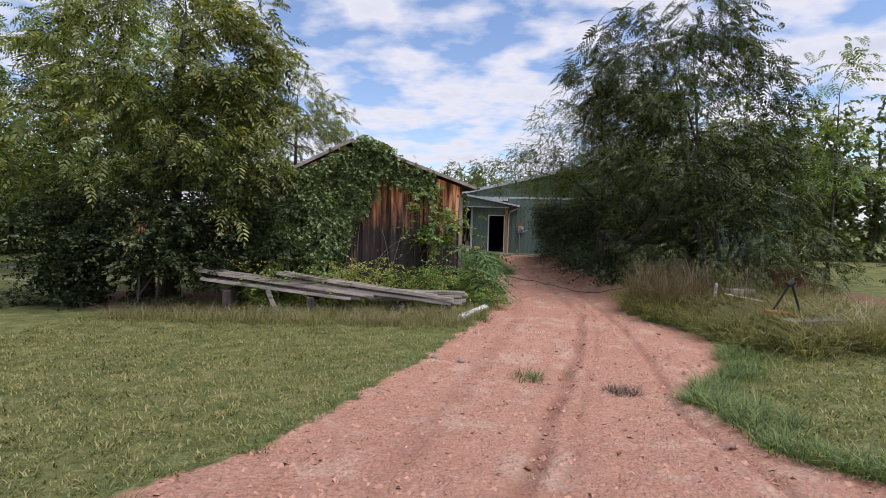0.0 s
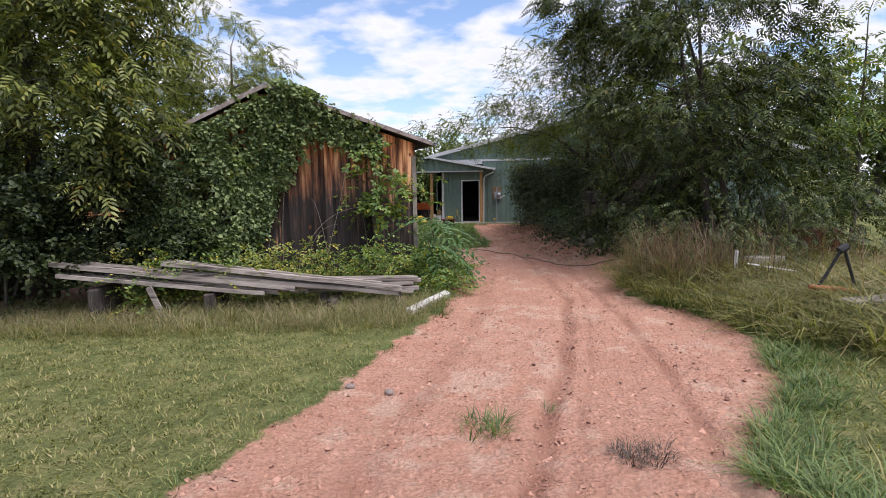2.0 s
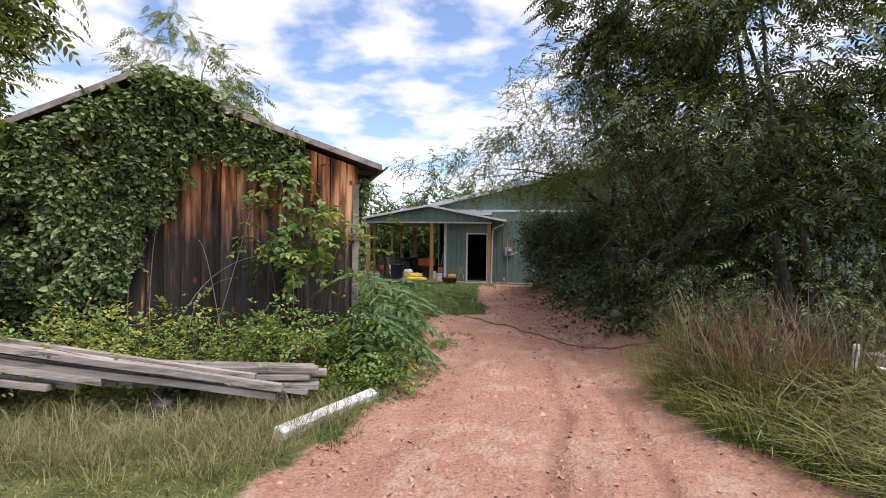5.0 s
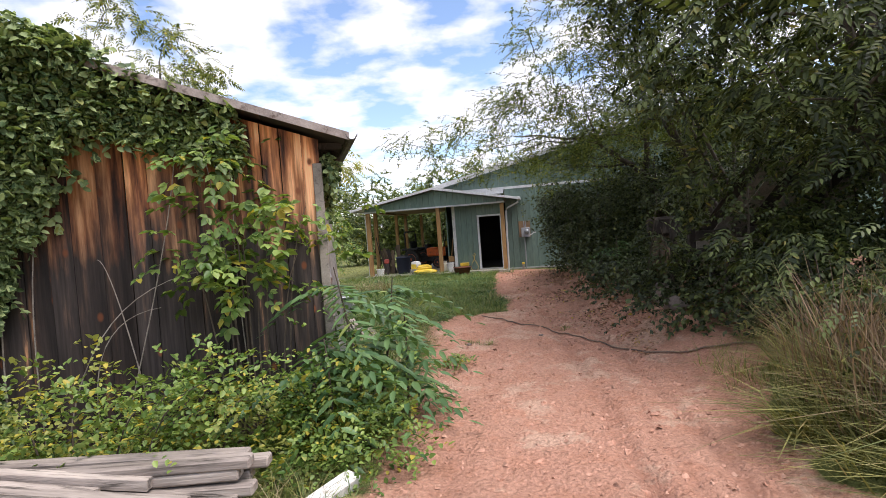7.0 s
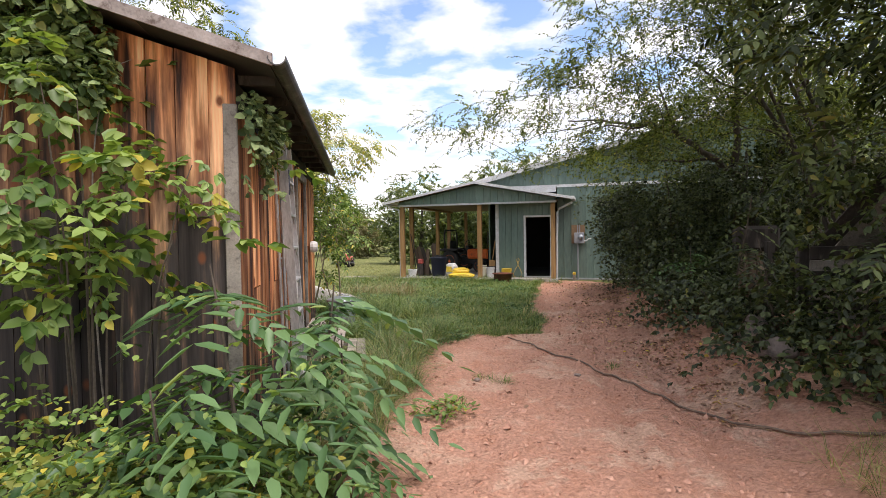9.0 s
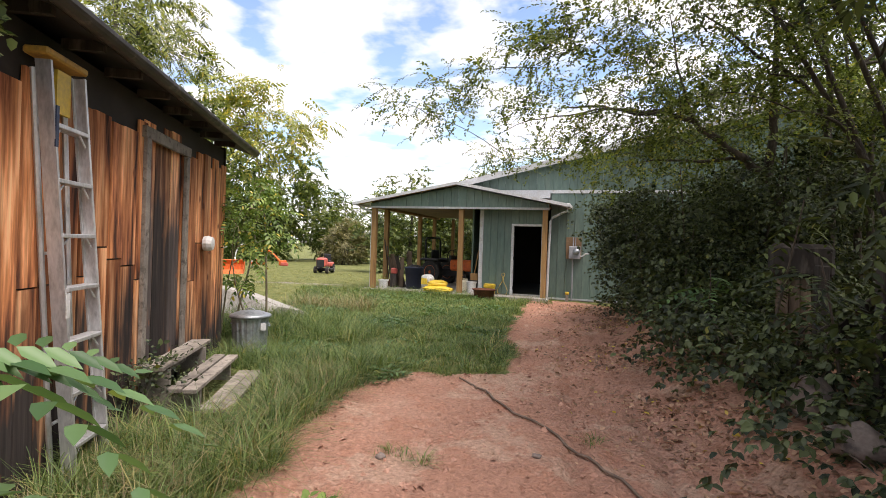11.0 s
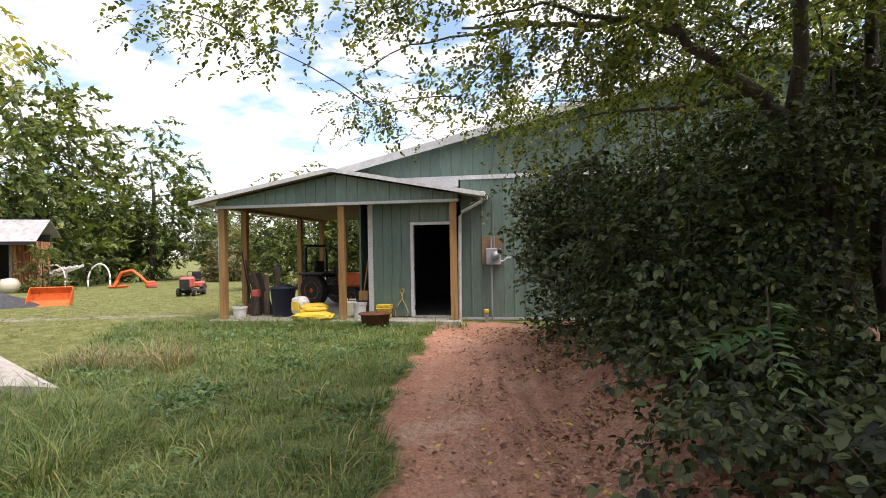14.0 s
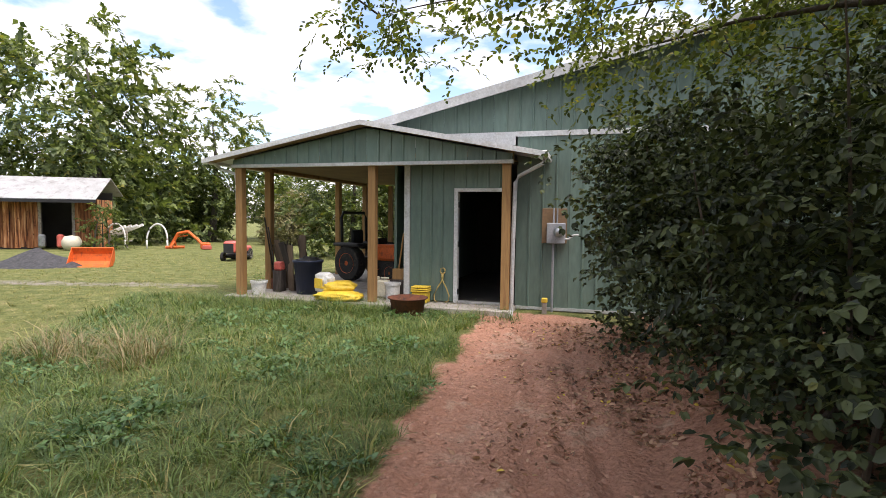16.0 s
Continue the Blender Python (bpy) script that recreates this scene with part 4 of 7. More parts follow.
tree("thicket_shrub", (-6.8, 12.0, G(-6.8, 12)), [(-6.9, 12.1, 0.9, 2.2, 0.9, 1.5), (-5.2, 12.7, 1.1, 1.2, 0.8, 1.6), (-4.2, 13.0, 1.0, 0.9, 0.6, 1.4), (-8.6, 12.2, 0.9, 1.2, 1.0, 1.6)], CREEPER, LEAF_DARK, "dark creeper-covered shrubs under the walnut", 28, 40, 0.4, 0.03, 5, 11, shell=0.3, category="shrub", limbs=False)
# right of the drive
tree("locust_tree", (8.4, 16.6, G(8.4, 16.6)), [(8.2, 16.8, 5.5, 2.3, 2.2, 2.4), (6.3, 17.2, 6.1, 1.5, 1.4, 1.3), (5.2, 18.4, 5.5, 1.0, 1.1, 1.0), (6.5, 15.6, 4.0, 1.6, 1.6, 1.8), (9.8, 16.0, 3.4, 1.7, 1.9, 1.8), (7.8, 15.0, 3.0, 2.0, 1.3, 1.6), (6.2, 17.4, 3.0, 1.5, 1.4, 1.4), (4.7, 18.0, 6.5, 1.0, 1.1, 0.9), (5.6, 16.8, 7.2, 1.2, 1.2, 0.9), (7.4, 16.4, 7.6, 1.3, 1.3, 0.8)], WALNUT, LEAF_LOCUST, "dense dark locust tree over an overgrown thicket", 12, 18, 0.45, 0.1, 3, 6, size=1.08)
tree("elm_tree", (8.3, 20.8, G(8.3, 20.8)), [(6.6, 20.2, 5.4, 2.2, 2.2, 1.8), (5.0, 21.3, 4.3, 1.6, 1.6, 0.9), (3.6, 22.2, 4.0, 1.3, 1.4, 0.7), (2.2, 22.6, 3.8, 1.0, 1.0, 0.5), (1.0, 22.6, 3.6, 0.8, 0.7, 0.35), (4.5, 24.0, 3.3, 1.2, 1.2, 0.55), (6.2, 18.6, 4.6, 1.7, 1.4, 1.2), (5.6, 20.5, 6.1, 1.5, 1.5, 0.9), (4.5, 21.0, 5.4, 1.3, 1.3, 0.8), (6.5, 24.4, 3.8, 1.3, 1.2, 0.9), (5.7, 22.8, 4.0, 1.1, 1.1, 0.7), (7.6, 22.0, 4.0, 1.3, 1.3, 1.0), (6.9, 19.4, 6.6, 1.6, 1.6, 1.1), (2.1, 23.8, 3.05, 0.9, 0.6, 0.3), (3.2, 24.2, 2.95, 0.9, 0.6, 0.3), (4.6, 24.6, 2.9, 0.8, 0.6, 0.4), (5.4, 21.6, 3.3, 1.2, 1.0, 0.6), (6.6, 20.8, 3.4, 1.2, 1.2, 0.8), (4.6, 22.9, 3.35, 1.1, 0.9, 0.45), (5.8, 24.2, 3.2, 1.1, 1.0, 0.6), (7.2, 22.6, 4.6, 1.4, 1.4, 0.9)], SIMPLE, LEAF_ELM, "leaning tree with long branches arching over the drive", 13, 22, 0.5, 0.06, 4, 7, size=0.85)
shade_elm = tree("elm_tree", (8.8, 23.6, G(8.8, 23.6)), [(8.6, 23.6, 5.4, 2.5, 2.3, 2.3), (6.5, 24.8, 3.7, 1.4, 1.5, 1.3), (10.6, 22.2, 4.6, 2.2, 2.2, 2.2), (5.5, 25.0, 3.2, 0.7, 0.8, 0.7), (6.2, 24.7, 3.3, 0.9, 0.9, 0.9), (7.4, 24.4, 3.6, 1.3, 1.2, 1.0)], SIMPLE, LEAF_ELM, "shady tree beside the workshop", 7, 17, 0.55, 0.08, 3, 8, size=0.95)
BOUGHS = (((7.2, 22.9, -0.4), (7.05, 22.9, 1.4), (6.75, 23.0, 2.5), (6.7, 22.7, 4.0), (6.4, 22.3, 5.8)), ((7.9, 23.3, -0.4), (7.8, 23.3, 1.8), (7.7, 23.2, 3.6), (7.3, 22.8, 5.6)),
          ((6.75, 23.0, 2.4), (6.37, 22.9, 2.66), (5.93, 22.8, 2.95), (5.55, 22.8, 3.25), (5.14, 22.9, 3.46), (4.75, 23.2, 3.52), (4.2, 23.5, 3.7), (3.5, 23.8, 3.78)),
          ((5.6, 22.8, 3.2), (5.35, 22.7, 3.75), (5.05, 22.4, 4.8)), ((5.1, 22.9, 3.45), (4.7, 22.5, 3.3), (4.2, 22.3, 3.35), (3.6, 22.2, 3.2)),
          ((7.7, 23.2, 3.2), (7.0, 22.4, 3.7), (6.1, 21.7, 3.9), (5.2, 21.2, 4.3)), ((6.3, 22.9, 2.7), (5.9, 23.6, 2.75), (5.3, 24.3, 2.9), (4.6, 24.6, 2.8)),
          ((4.75, 23.2, 3.5), (4.6, 23.9, 3.2), (4.5, 24.3, 2.7)), ((4.3, 23.5, 3.68), (3.6, 23.3, 3.5), (2.9, 23.4, 3.45), (2.3, 23.6, 3.2)))
for k, pts in enumerate(BOUGHS):
    bm = bmesh.new()
    line = []
    for a, b in zip(pts, pts[1:]):
        line += [Vector(a).lerp(Vector(b), f) + Vector((0.03 * math.sin(5 * f + k), 0.03 * math.cos(7 * f + k), 0.02 * math.sin(9 * f))) - Vector((8.8, 23.6, G(8.8, 23.6))) for f in (0.0, 0.33, 0.66)]
    line.append(Vector(pts[-1]) - Vector((8.8, 23.6, G(8.8, 23.6))))
    r0 = (0.13, 0.11, 0.075, 0.035, 0.03, 0.05, 0.035, 0.018, 0.018)[k]
    tube(bm, line, [r0 * (1 - 0.8 * q / (len(line) - 1)) for q in range(len(line))], 8)
    part("bough", bm, BARK, shade_elm, "dark crooked bough", smooth=True)
tree("young_walnut", (12.4, 17.2, G(12.4, 17.2)), [(12.4, 17.2, 5.6, 1.2, 1.2, 1.9), (12.9, 16.8, 3.6, 1.2, 1.1, 1.2), (11.6, 17.4, 3.4, 0.9, 0.9, 0.9)], WALNUT, LEAF_FRESH, "slim young walnut tree at the field's edge", 6, 12, 0.5, 0.07, 1, 9, size=1.25)
tree("thicket_bush", (6.4, 25.6, G(6.4, 25.6)), [(5.3, 26.8, 1.25, 0.85, 0.9, 1.55), (5.6, 25.4, 1.2, 0.95, 1.1, 1.5), (4.9, 26.2, 1.6, 0.5, 0.7, 0.8), (4.75, 25.7, 2.0, 0.45, 0.6, 0.6), (5.2, 25.0, 1.0, 0.6, 0.7, 1.0), (6.4, 26.6, 1.9, 1.1, 1.0, 1.7), (6.9, 25.0, 1.9, 1.2, 1.2, 1.5)], TERN, LEAF_DARK, "tall leafy bush hiding the workshop's wall", 12, 34, 0.46, 0.05, 4, 13, size=0.78, shell=0.4, category="bush", limbs=False, floor=0.05)
tree("thicket_bush", (6.6, 22.8, G(6.6, 22.8)), [(6.1, 23.5, 1.0, 1.0, 1.1, 1.25), (6.9, 22.2, 1.3, 1.2, 1.3, 1.45), (5.8, 22.2, 0.75, 0.8, 0.9, 1.1), (8.2, 23.0, 2.2, 1.4, 1.4, 1.5)], TERN, LEAF_DARK, "tall dark bush arching over the bank", 12, 34, 0.46, 0.05, 4, 14, size=0.78, shell=0.4, category="bush", limbs=False, floor=0.05)
SHRUBS = ((6.3, 13.6, 1.0, 1.4, LOCUST, LEAF_LOCUST), (6.1, 15.6, 0.9, 1.5, WALNUT, LEAF_LOCUST), (6.4, 17.2, 1.2, 1.6, TERN, LEAF_LOCUST),
          (5.9, 19.3, 0.8, 1.1, TERN, LEAF_DARK), (7.8, 14.0, 1.4, 1.7, LOCUST, LEAF_LOCUST), (9.6, 14.6, 1.3, 1.7, WALNUT, LEAF_LOCUST),
          (5.55, 24.0, 0.8, 1.2, TERN, LEAF_DARK), (5.45, 21.2, 0.65, 0.9, TERN, LEAF_DARK), (7.8, 25.2, 1.5, 2.6, WALNUT, LEAF_LOCUST),
          (9.6, 17.4, 1.3, 2.9, WALNUT, LEAF_LOCUST), (8.4, 18.2, 1.2, 2.8, TERN, LEAF_LOCUST), (11.2, 17.6, 1.2, 2.5, WALNUT, LEAF_LOCUST), (6.6, 27.6, 0.7, 1.9, TERN, LEAF_DARK))
for i, (bx, by, w, h, tp, mt) in enumerate(SHRUBS):
    b = G(bx, by)
    tree("thicket_shrub", (bx, by, b), [(bx, by, b + h * 0.55, w, w * 0.9, h * 0.62), (bx - 0.25 * w, by - 0.3, b + h * 0.35, w * 0.8, w * 0.8, h * 0.45)], tp, mt, "dense dark green shrub at the edge of the drive", 12, 22, 0.46, 0.03, 4, 20 + i, size=0.85, shell=0.4, category="shrub", limbs=False, floor=0.02, group="thicket beside the drive")


# ---- creeper on the gable and plants at its foot ----
def leaf_patch(name, P, yaw, template, mat, label, size=1.0, pitch=-0.6, seed=2, category="vine", m=None, kind=""):
    g = np.random.default_rng(seed)
    n = len(P)
    V, F = scatter(template, P, yaw + g.normal(0, 0.7, n), pitch + g.normal(0, 0.4, n), g.normal(0, 0.5, n), size * g.uniform(0.65, 1.25, n))
    root = thing(name, m or Matrix.Identity(4), label, category)
    mesh_from("foliage", V, F, mat, root)
    return root


g0 = np.random.default_rng(31)
n = 26000
u, zz = g0.uniform(-5.7, 0.3, n), g0.uniform(-0.5, 3.9, n)
lim = np.where(u > RIDGE_X, RIDGE_Z - slope_r * (u - RIDGE_X), RIDGE_Z - slope_l * (RIDGE_X - u))
mass = np.exp(-((u + 2.85 - 0.45 * (zz - 2.7)) / 0.48) ** 4) * smooth(zz, 1.35, 1.75) * (zz < lim + 0.22)
left = smooth(-u, 3.05 + 0.15 * np.sin(zz * 3), 3.4 + 0.2 * np.sin(zz * 4)) * (zz < lim - 0.12) * (0.15 + 0.85 * (np.sin(u * 4.3 + zz * 3) + 0.8 * np.sin(u * 7 - zz * 5.3) > -0.35))
band = np.exp(-((zz - lim + 0.32) / 0.22) ** 2) * smooth(-u, 0.75, 0.95) * (u > -2.4)
keep = g0.random(n) < np.clip(np.maximum.reduce([mass, left * 0.9, band]), 0, 1)
u, zz, lim = u[keep], zz[keep], lim[keep]
bulge = 0.08 + 0.28 * np.exp(-((u + 2.75) / 0.6) ** 2) * smooth(zz, 1.6, 2.8) + 0.25 * smooth(-u, 3, 4)
P = np.stack([u, -0.05 - bulge * g0.random(len(u)) - np.where(zz > lim - 0.1, 0.12, 0), zz], -1)
vine = leaf_patch("wall_creeper", P, np.full(len(P), -math.pi / 2), CREEPER, LEAF_VINE, "thick dark creeper hanging over the gable boards", 0.95, -0.75, 5, m=BARN)

rv = random.Random(8)
for a0, a1, z1 in ((-3.2, -2.6, 2.9), (-2.9, -2.3, 2.6), (-2.7, -1.3, 1.1), (-2.2, -1.5, 2.7), (-3.6, -3.0, 2.8), (-1.9, -2.3, 1.3), (-0.9, -0.7, 2.5), (-2.4, -1.75, 0.75)):
    bm = bmesh.new()
    tube(bm, bez((a0, -0.06, -0.55), ((a0 + a1) / 2 + rv.uniform(-0.5, 0.5), -0.14, z1 * 0.8 + rv.uniform(0, 0.5)), (a1, -0.04, z1), 12), [0.008 - 0.0004 * i for i in range(13)], 5)
    part("vine", bm, GREY_WOOD, vine, "bare pale vine stem")


k = 120
P = np.stack([g0.uniform(0.03, 0.14, k), g0.uniform(-0.1, 1.1, k), 2.35 - np.abs(g0.normal(0, 0.35, k))], -1)
P = P[(np.sin(P[:, 1] * 7) * 0.4 + 1.9) < P[:, 2]]
leaf_patch("wall_creeper", P, np.zeros(len(P)), CREEPER, LEAF_VINE, "creeper shoots hanging under the barn's eave", 0.8, -0.9, 6, m=BARN)


def path_to_leaves(name, spots, count, spread, template, mat, label, size, seed, category="shrub", pitch=-0.1, stems=True):
    """A low plant: stems rising to spots, with leaves round each."""
    g = np.random.default_rng(seed)
    S = np.array(spots)
    base = np.array((S[:, 0].mean(), S[:, 1].mean()))
    bz = G(*base)
    root = thing(name, pose(base[0], base[1], bz), label, category)
    S = S - np.array((base[0], base[1], bz))
    for s in S:
        bm = bmesh.new()
        foot = Vector((s[0] * 0.5, s[1] * 0.5, -0.1))
        tube(bm, bez(foot, (s[0] * 0.6, s[1] * 0.6, s[2] * 0.8), s, 5), [0.012, 0.01, 0.009, 0.007, 0.005, 0.003], 5)
        part("stem", bm, TWIG, root)
    n = len(S) * count
    P = np.repeat(S, count, 0) + g.normal(0, spread, (n, 3)) * np.array((1, 1, 0.7))
    P[:, 2] = np.maximum(P[:, 2], 0.05)
    c = np.repeat(S, count, 0)
    yaw = np.arctan2(P[:, 1] - c[:, 1], P[:, 0] - c[:, 0]) + g.normal(0, 0.5, n)
    V, F = scatter(template, P, yaw, pitch + g.normal(0, 0.4, n), g.normal(0, 0.4, n), size * g.uniform(0.65, 1.2, n))
    mesh_from("foliage", V, F, mat, root)
    return root


def sumac(name, base, height, fronds, seed, label, size=1.0, mat=LEAF_SUMAC, low=0.45):
    """An upright stem with a whorl of long feathered leaves, each arching out and down."""
    g = np.random.default_rng(seed)
    bz = G(*base)
    root = thing(name, pose(base[0], base[1], bz), label, "plant")
    bm = bmesh.new()
    lean = Vector((g.normal(0, 0.12), g.normal(0, 0.12), 1)) * height
    pts = bez((0, 0, -0.1), lean * 0.5 + Vector((0.05, 0, 0)), lean, 8)
    tube(bm, pts, [0.02 - 0.0018 * i for i in range(9)], 7)
    t = g.uniform(low, 1.0, fronds)
    P = np.array([tuple(pts[int(a * 8)]) for a in t])
    yaw = np.arange(fronds) * 2.4 + g.normal(0, 0.3, fronds)
    part("stem", bm, TWIG, root)
    V, F = scatter(SUMAC, P, yaw, g.uniform(-0.35, 0.35, fronds), g.normal(0, 0.25, fronds), size * g.uniform(0.75, 1.1, fronds))
    mesh_from("foliage", V, F, mat, root)
    return root


sumac("sumac", (1.0, 14.1), 1.65, 20, 41, "lush sumac with long feathered leaves at the barn's corner", 1.2, low=0.3)
sumac("sumac", (0.72, 13.75), 1.05, 12, 42, "low sumac with long feathered leaves", 1.15, low=0.3)
sumac("sumac", (1.3, 14.7), 1.15, 16, 43, "sumac shoot beside the drive", 0.85, low=0.3)
sumac("sumac", (0.95, 15.0), 1.45, 20, 44, "sumac growing against the barn's side", 1.05, low=0.3)
path_to_leaves("wall_sapling", [(-0.45, 14.3, 1.75), (-0.2, 14.3, 1.4), (-0.75, 14.2, 1.3), (0.05, 14.4, 1.6), (0.3, 14.45, 1.2), (-0.4, 14.25, 1.05), (-0.3, 14.35, 2.15), (0.42, 14.5, 1.7), (-0.1, 14.35, 0.95), (-0.55, 14.3, 2.4)], 13, 0.17, TERN_BIG, LEAF_FRESH, "pale green sapling growing up the gable boards", 0.85, 46, "sapling")
g1 = np.random.default_rng(47)
sp = [(float(a), float(13.0 + 0.3 * a + b), float(G(a, 13) + c)) for a, b, c in zip(g1.uniform(-4.4, 0.9, 70), g1.uniform(-0.15, 0.95, 70), g1.uniform(0.1, 0.95, 70) ** 1.3)]
path_to_leaves("bramble", sp[:40], 36, 0.2, BRAMBLE, LEAF_FRESH, "bright green brambles in front of the barn", 1.0, 48)
path_to_leaves("bramble", sp[40:], 36, 0.2, BRAMBLE, LEAF_YELLOW, "yellowing brambles in front of the barn", 0.95, 49)
sp = [(float(a), float(b), float(G(a, b) + c)) for a, b, c in zip(g1.uniform(0.3, 1.3, 22), g1.uniform(13.15, 14.5, 22), g1.uniform(0.15, 0.5, 22))]
path_to_leaves("bramble", sp, 26, 0.18, BRAMBLE, LEAF_FRESH, "bright green weeds beside the drive", 0.95, 50)
sp = [(float(a), float(b), float(G(a, b) + c)) for a, b, c in zip(g1.uniform(-0.75, -0.25, 8), g1.uniform(17.4, 18.1, 8), g1.uniform(0.2, 0.5, 8))]
path_to_leaves("weed", sp, 14, 0.15, BRAMBLE, LEAF_DARK, "weeds at the foot of the barn steps", 0.8, 51)
sp = [(float(a), float(b), float(G(a, b) + c)) for a, b, c in zip(g1.uniform(4.95, 5.75, 34), g1.uniform(16.0, 21.0, 34), g1.uniform(0.1, 0.6, 34))]
path_to_leaves("thicket_weeds", sp[:20], 12, 0.2, TERN, LEAF_DARK, "dark green weeds on the bank beside the drive", 0.9, 52)
sumac("sumac", (5.3, 21.0), 1.1, 9, 81, "bright sumac shoot hanging over the bank", 0.8, low=0.6)
for k, (bx, by, hh) in enumerate(((5.25, 22.5, 1.7), (5.2, 24.1, 1.9), (5.75, 18.7, 1.3), (5.6, 20.1, 1.9), (5.3, 25.6, 2.4), (5.9, 16.6, 1.9), (5.7, 23.4, 2.7))):
    sumac("locust_shoot", (bx, by), hh, 13, 82 + k, "dark feathered shoot growing out of the thicket", 0.72, mat=LEAF_DARK if k % 3 else LEAF_LOCUST, low=0.45)
# slim saplings at the barn's far corner
slim = tree("young_tree", (-1.75, 22.2, G(-1.75, 22.2)), [(-1.75, 22.2, 3.4, 0.55, 0.5, 1.25), (-1.3, 22.0, 2.6, 0.5, 0.5, 0.7), (-2.3, 22.3, 3.2, 0.4, 0.4, 0.9), (-0.9, 22.2, 3.0, 0.35, 0.35, 0.4)], LOCUST, LEAF_YELLOW, "slim young tree with sparse yellow-green leaves", 20, 16, 0.32, 0.022, 2, 61, size=1.15, shell=0.1)
slim_b = tree("young_tree", (-1.35, 21.3, G(-1.35, 21.3)), [(-1.3, 21.3, 1.7, 0.6, 0.5, 0.8), (-1.1, 21.2, 1.0, 0.4, 0.4, 0.6)], LOCUST, LEAF_FRESH, "leafy sapling against the barn's side", 26, 18, 0.28, 0.016, 2, 62, size=1.1, shell=0.2)

PALE_BARK = surf("pale_sapling_bark", (0.2, 0.165, 0.1), (0.34, 0.29, 0.19), (0.12, 0.1, 0.07), 6, 40, (1, 1, 0.3), 0.85)
for sapling in (slim, slim_b):
    for piece in sapling.children:
        if piece.name.startswith("trunk"):
            piece.data.materials[0] = PALE_BARK

# ---- distance: hedgerows and woods ----
far_kinds = []
for k in range(3):
    blobs = [(0, 0, 4.4, 2.6, 2.6, 2.6), (1.4, 0.4, 3.0, 1.8, 1.8, 1.8), (-1.5, -0.5, 2.9, 1.9, 1.8, 1.9), (0.2, 0.8, 1.5, 2.2, 2.0, 1.5)]
    far_kinds.append(tree("field_tree", (0, 0, 0), blobs, FAR_SPRAY, LEAF_FAR, "leafy broad tree at the field's far edge", 6, 9, 0.7, 0.2, 1, 70 + k, limbs=False, shell=0.35, group="trees round the field"))
rt = random.Random(5)
spots = [(-33 + 2.6 * i + rt.uniform(-1, 1), 60 + rt.uniform(-3, 5) + 0.1 * abs(i - 8), rt.uniform(0.72, 1.0)) for i in range(17)]
spots += [(-4 + 2.4 * i, 43 + rt.uniform(-1.5, 2), rt.uniform(0.62, 0.85)) for i in range(6)]
spots += [(-26 - 2.5 * i, 52 - 3.4 * i, rt.uniform(0.8, 1.1)) for i in range(5)]
spots += [(-17 - 2.2 * i, 26 - 1.6 * i + rt.uniform(-1, 1), rt.uniform(0.6, 0.9)) for i in range(7)]
spots += [(15 + 3.4 * i, 34 - 0.5 * i + rt.uniform(-2, 2), rt.uniform(0.8, 1.25)) for i in range(5)]
spots += [(-22.3, 48.5, 1.75), (-19, 56, 1.5)]
spots += [(11 + 1.2 * i, 29 + rt.uniform(-1, 1), rt.uniform(0.7, 0.9)) for i in range(2)]
for i, (a, b, s) in enumerate(spots):
    m = pose(a, b, G(a, b), 0, 0, rt.uniform(0, 360)) @ Matrix.Diagonal((s, s, s * rt.uniform(0.9, 1.2), 1))
    if i < 3:
        far_kinds[i].matrix_basis = m
    else:
        c = copy_thing(far_kinds[i % 3], m)
        c.matrix_basis = m
tree("field_bush", (-11.4, 53, G(-11.4, 53)), [(-11.4, 53, 1.1, 1.8, 1.5, 1.7)], FAR_SPRAY, leaf_mat("leaf_olive", (0.14, 0.13, 0.06), (0.25, 0.23, 0.12), (0.3, 0.26, 0.12), 0.1), "rounded olive-brown bush in the field", 14, 24, 0.5, 0.05, 3, 75, limbs=False, category="bush", size=0.7)


tree("field_bush", (-16.9, 43.3, G(-16.9, 43.3)), [(-16.9, 43.3, 0.5, 0.7, 0.7, 1.7)], FAR_SPRAY, LEAF_FAR, "leafy green bush beside the far shed", 14, 24, 0.5, 0.05, 3, 76, limbs=False, category="bush", size=0.55)


# ---- grass ----
def tuft(blades, h, w, spread, bend, seed):
    g = np.random.default_rng(seed)
    V, F = [], []
    for i in range(blades):
        a, r = g.uniform(0, 2 * math.pi), spread * g.random() ** 0.5
        hh, bb = h * g.uniform(0.55, 1.1), bend * g.uniform(0.4, 1.4)
        d, s = np.array((math.cos(a), math.sin(a), 0)), np.array((-math.sin(a), math.cos(a), 0))
        f = d * r
        up = np.array((0, 0, 1.0))
        rows = [(0, 1.0), (0.55, 0.8), (1.0, 0.12)]
        n0 = len(V)
        for t, ww in rows:
            c = f + up * hh * (t - 0.35 * bb * t * t) + d * hh * bb * t * t
            V += [c - s * w * ww / 2, c + s * w * ww / 2]
        F += [(n0, n0 + 1, n0 + 3, n0 + 2), (n0 + 2, n0 + 3, n0 + 5, n0 + 4)]
    return np.array(V), np.array(F)


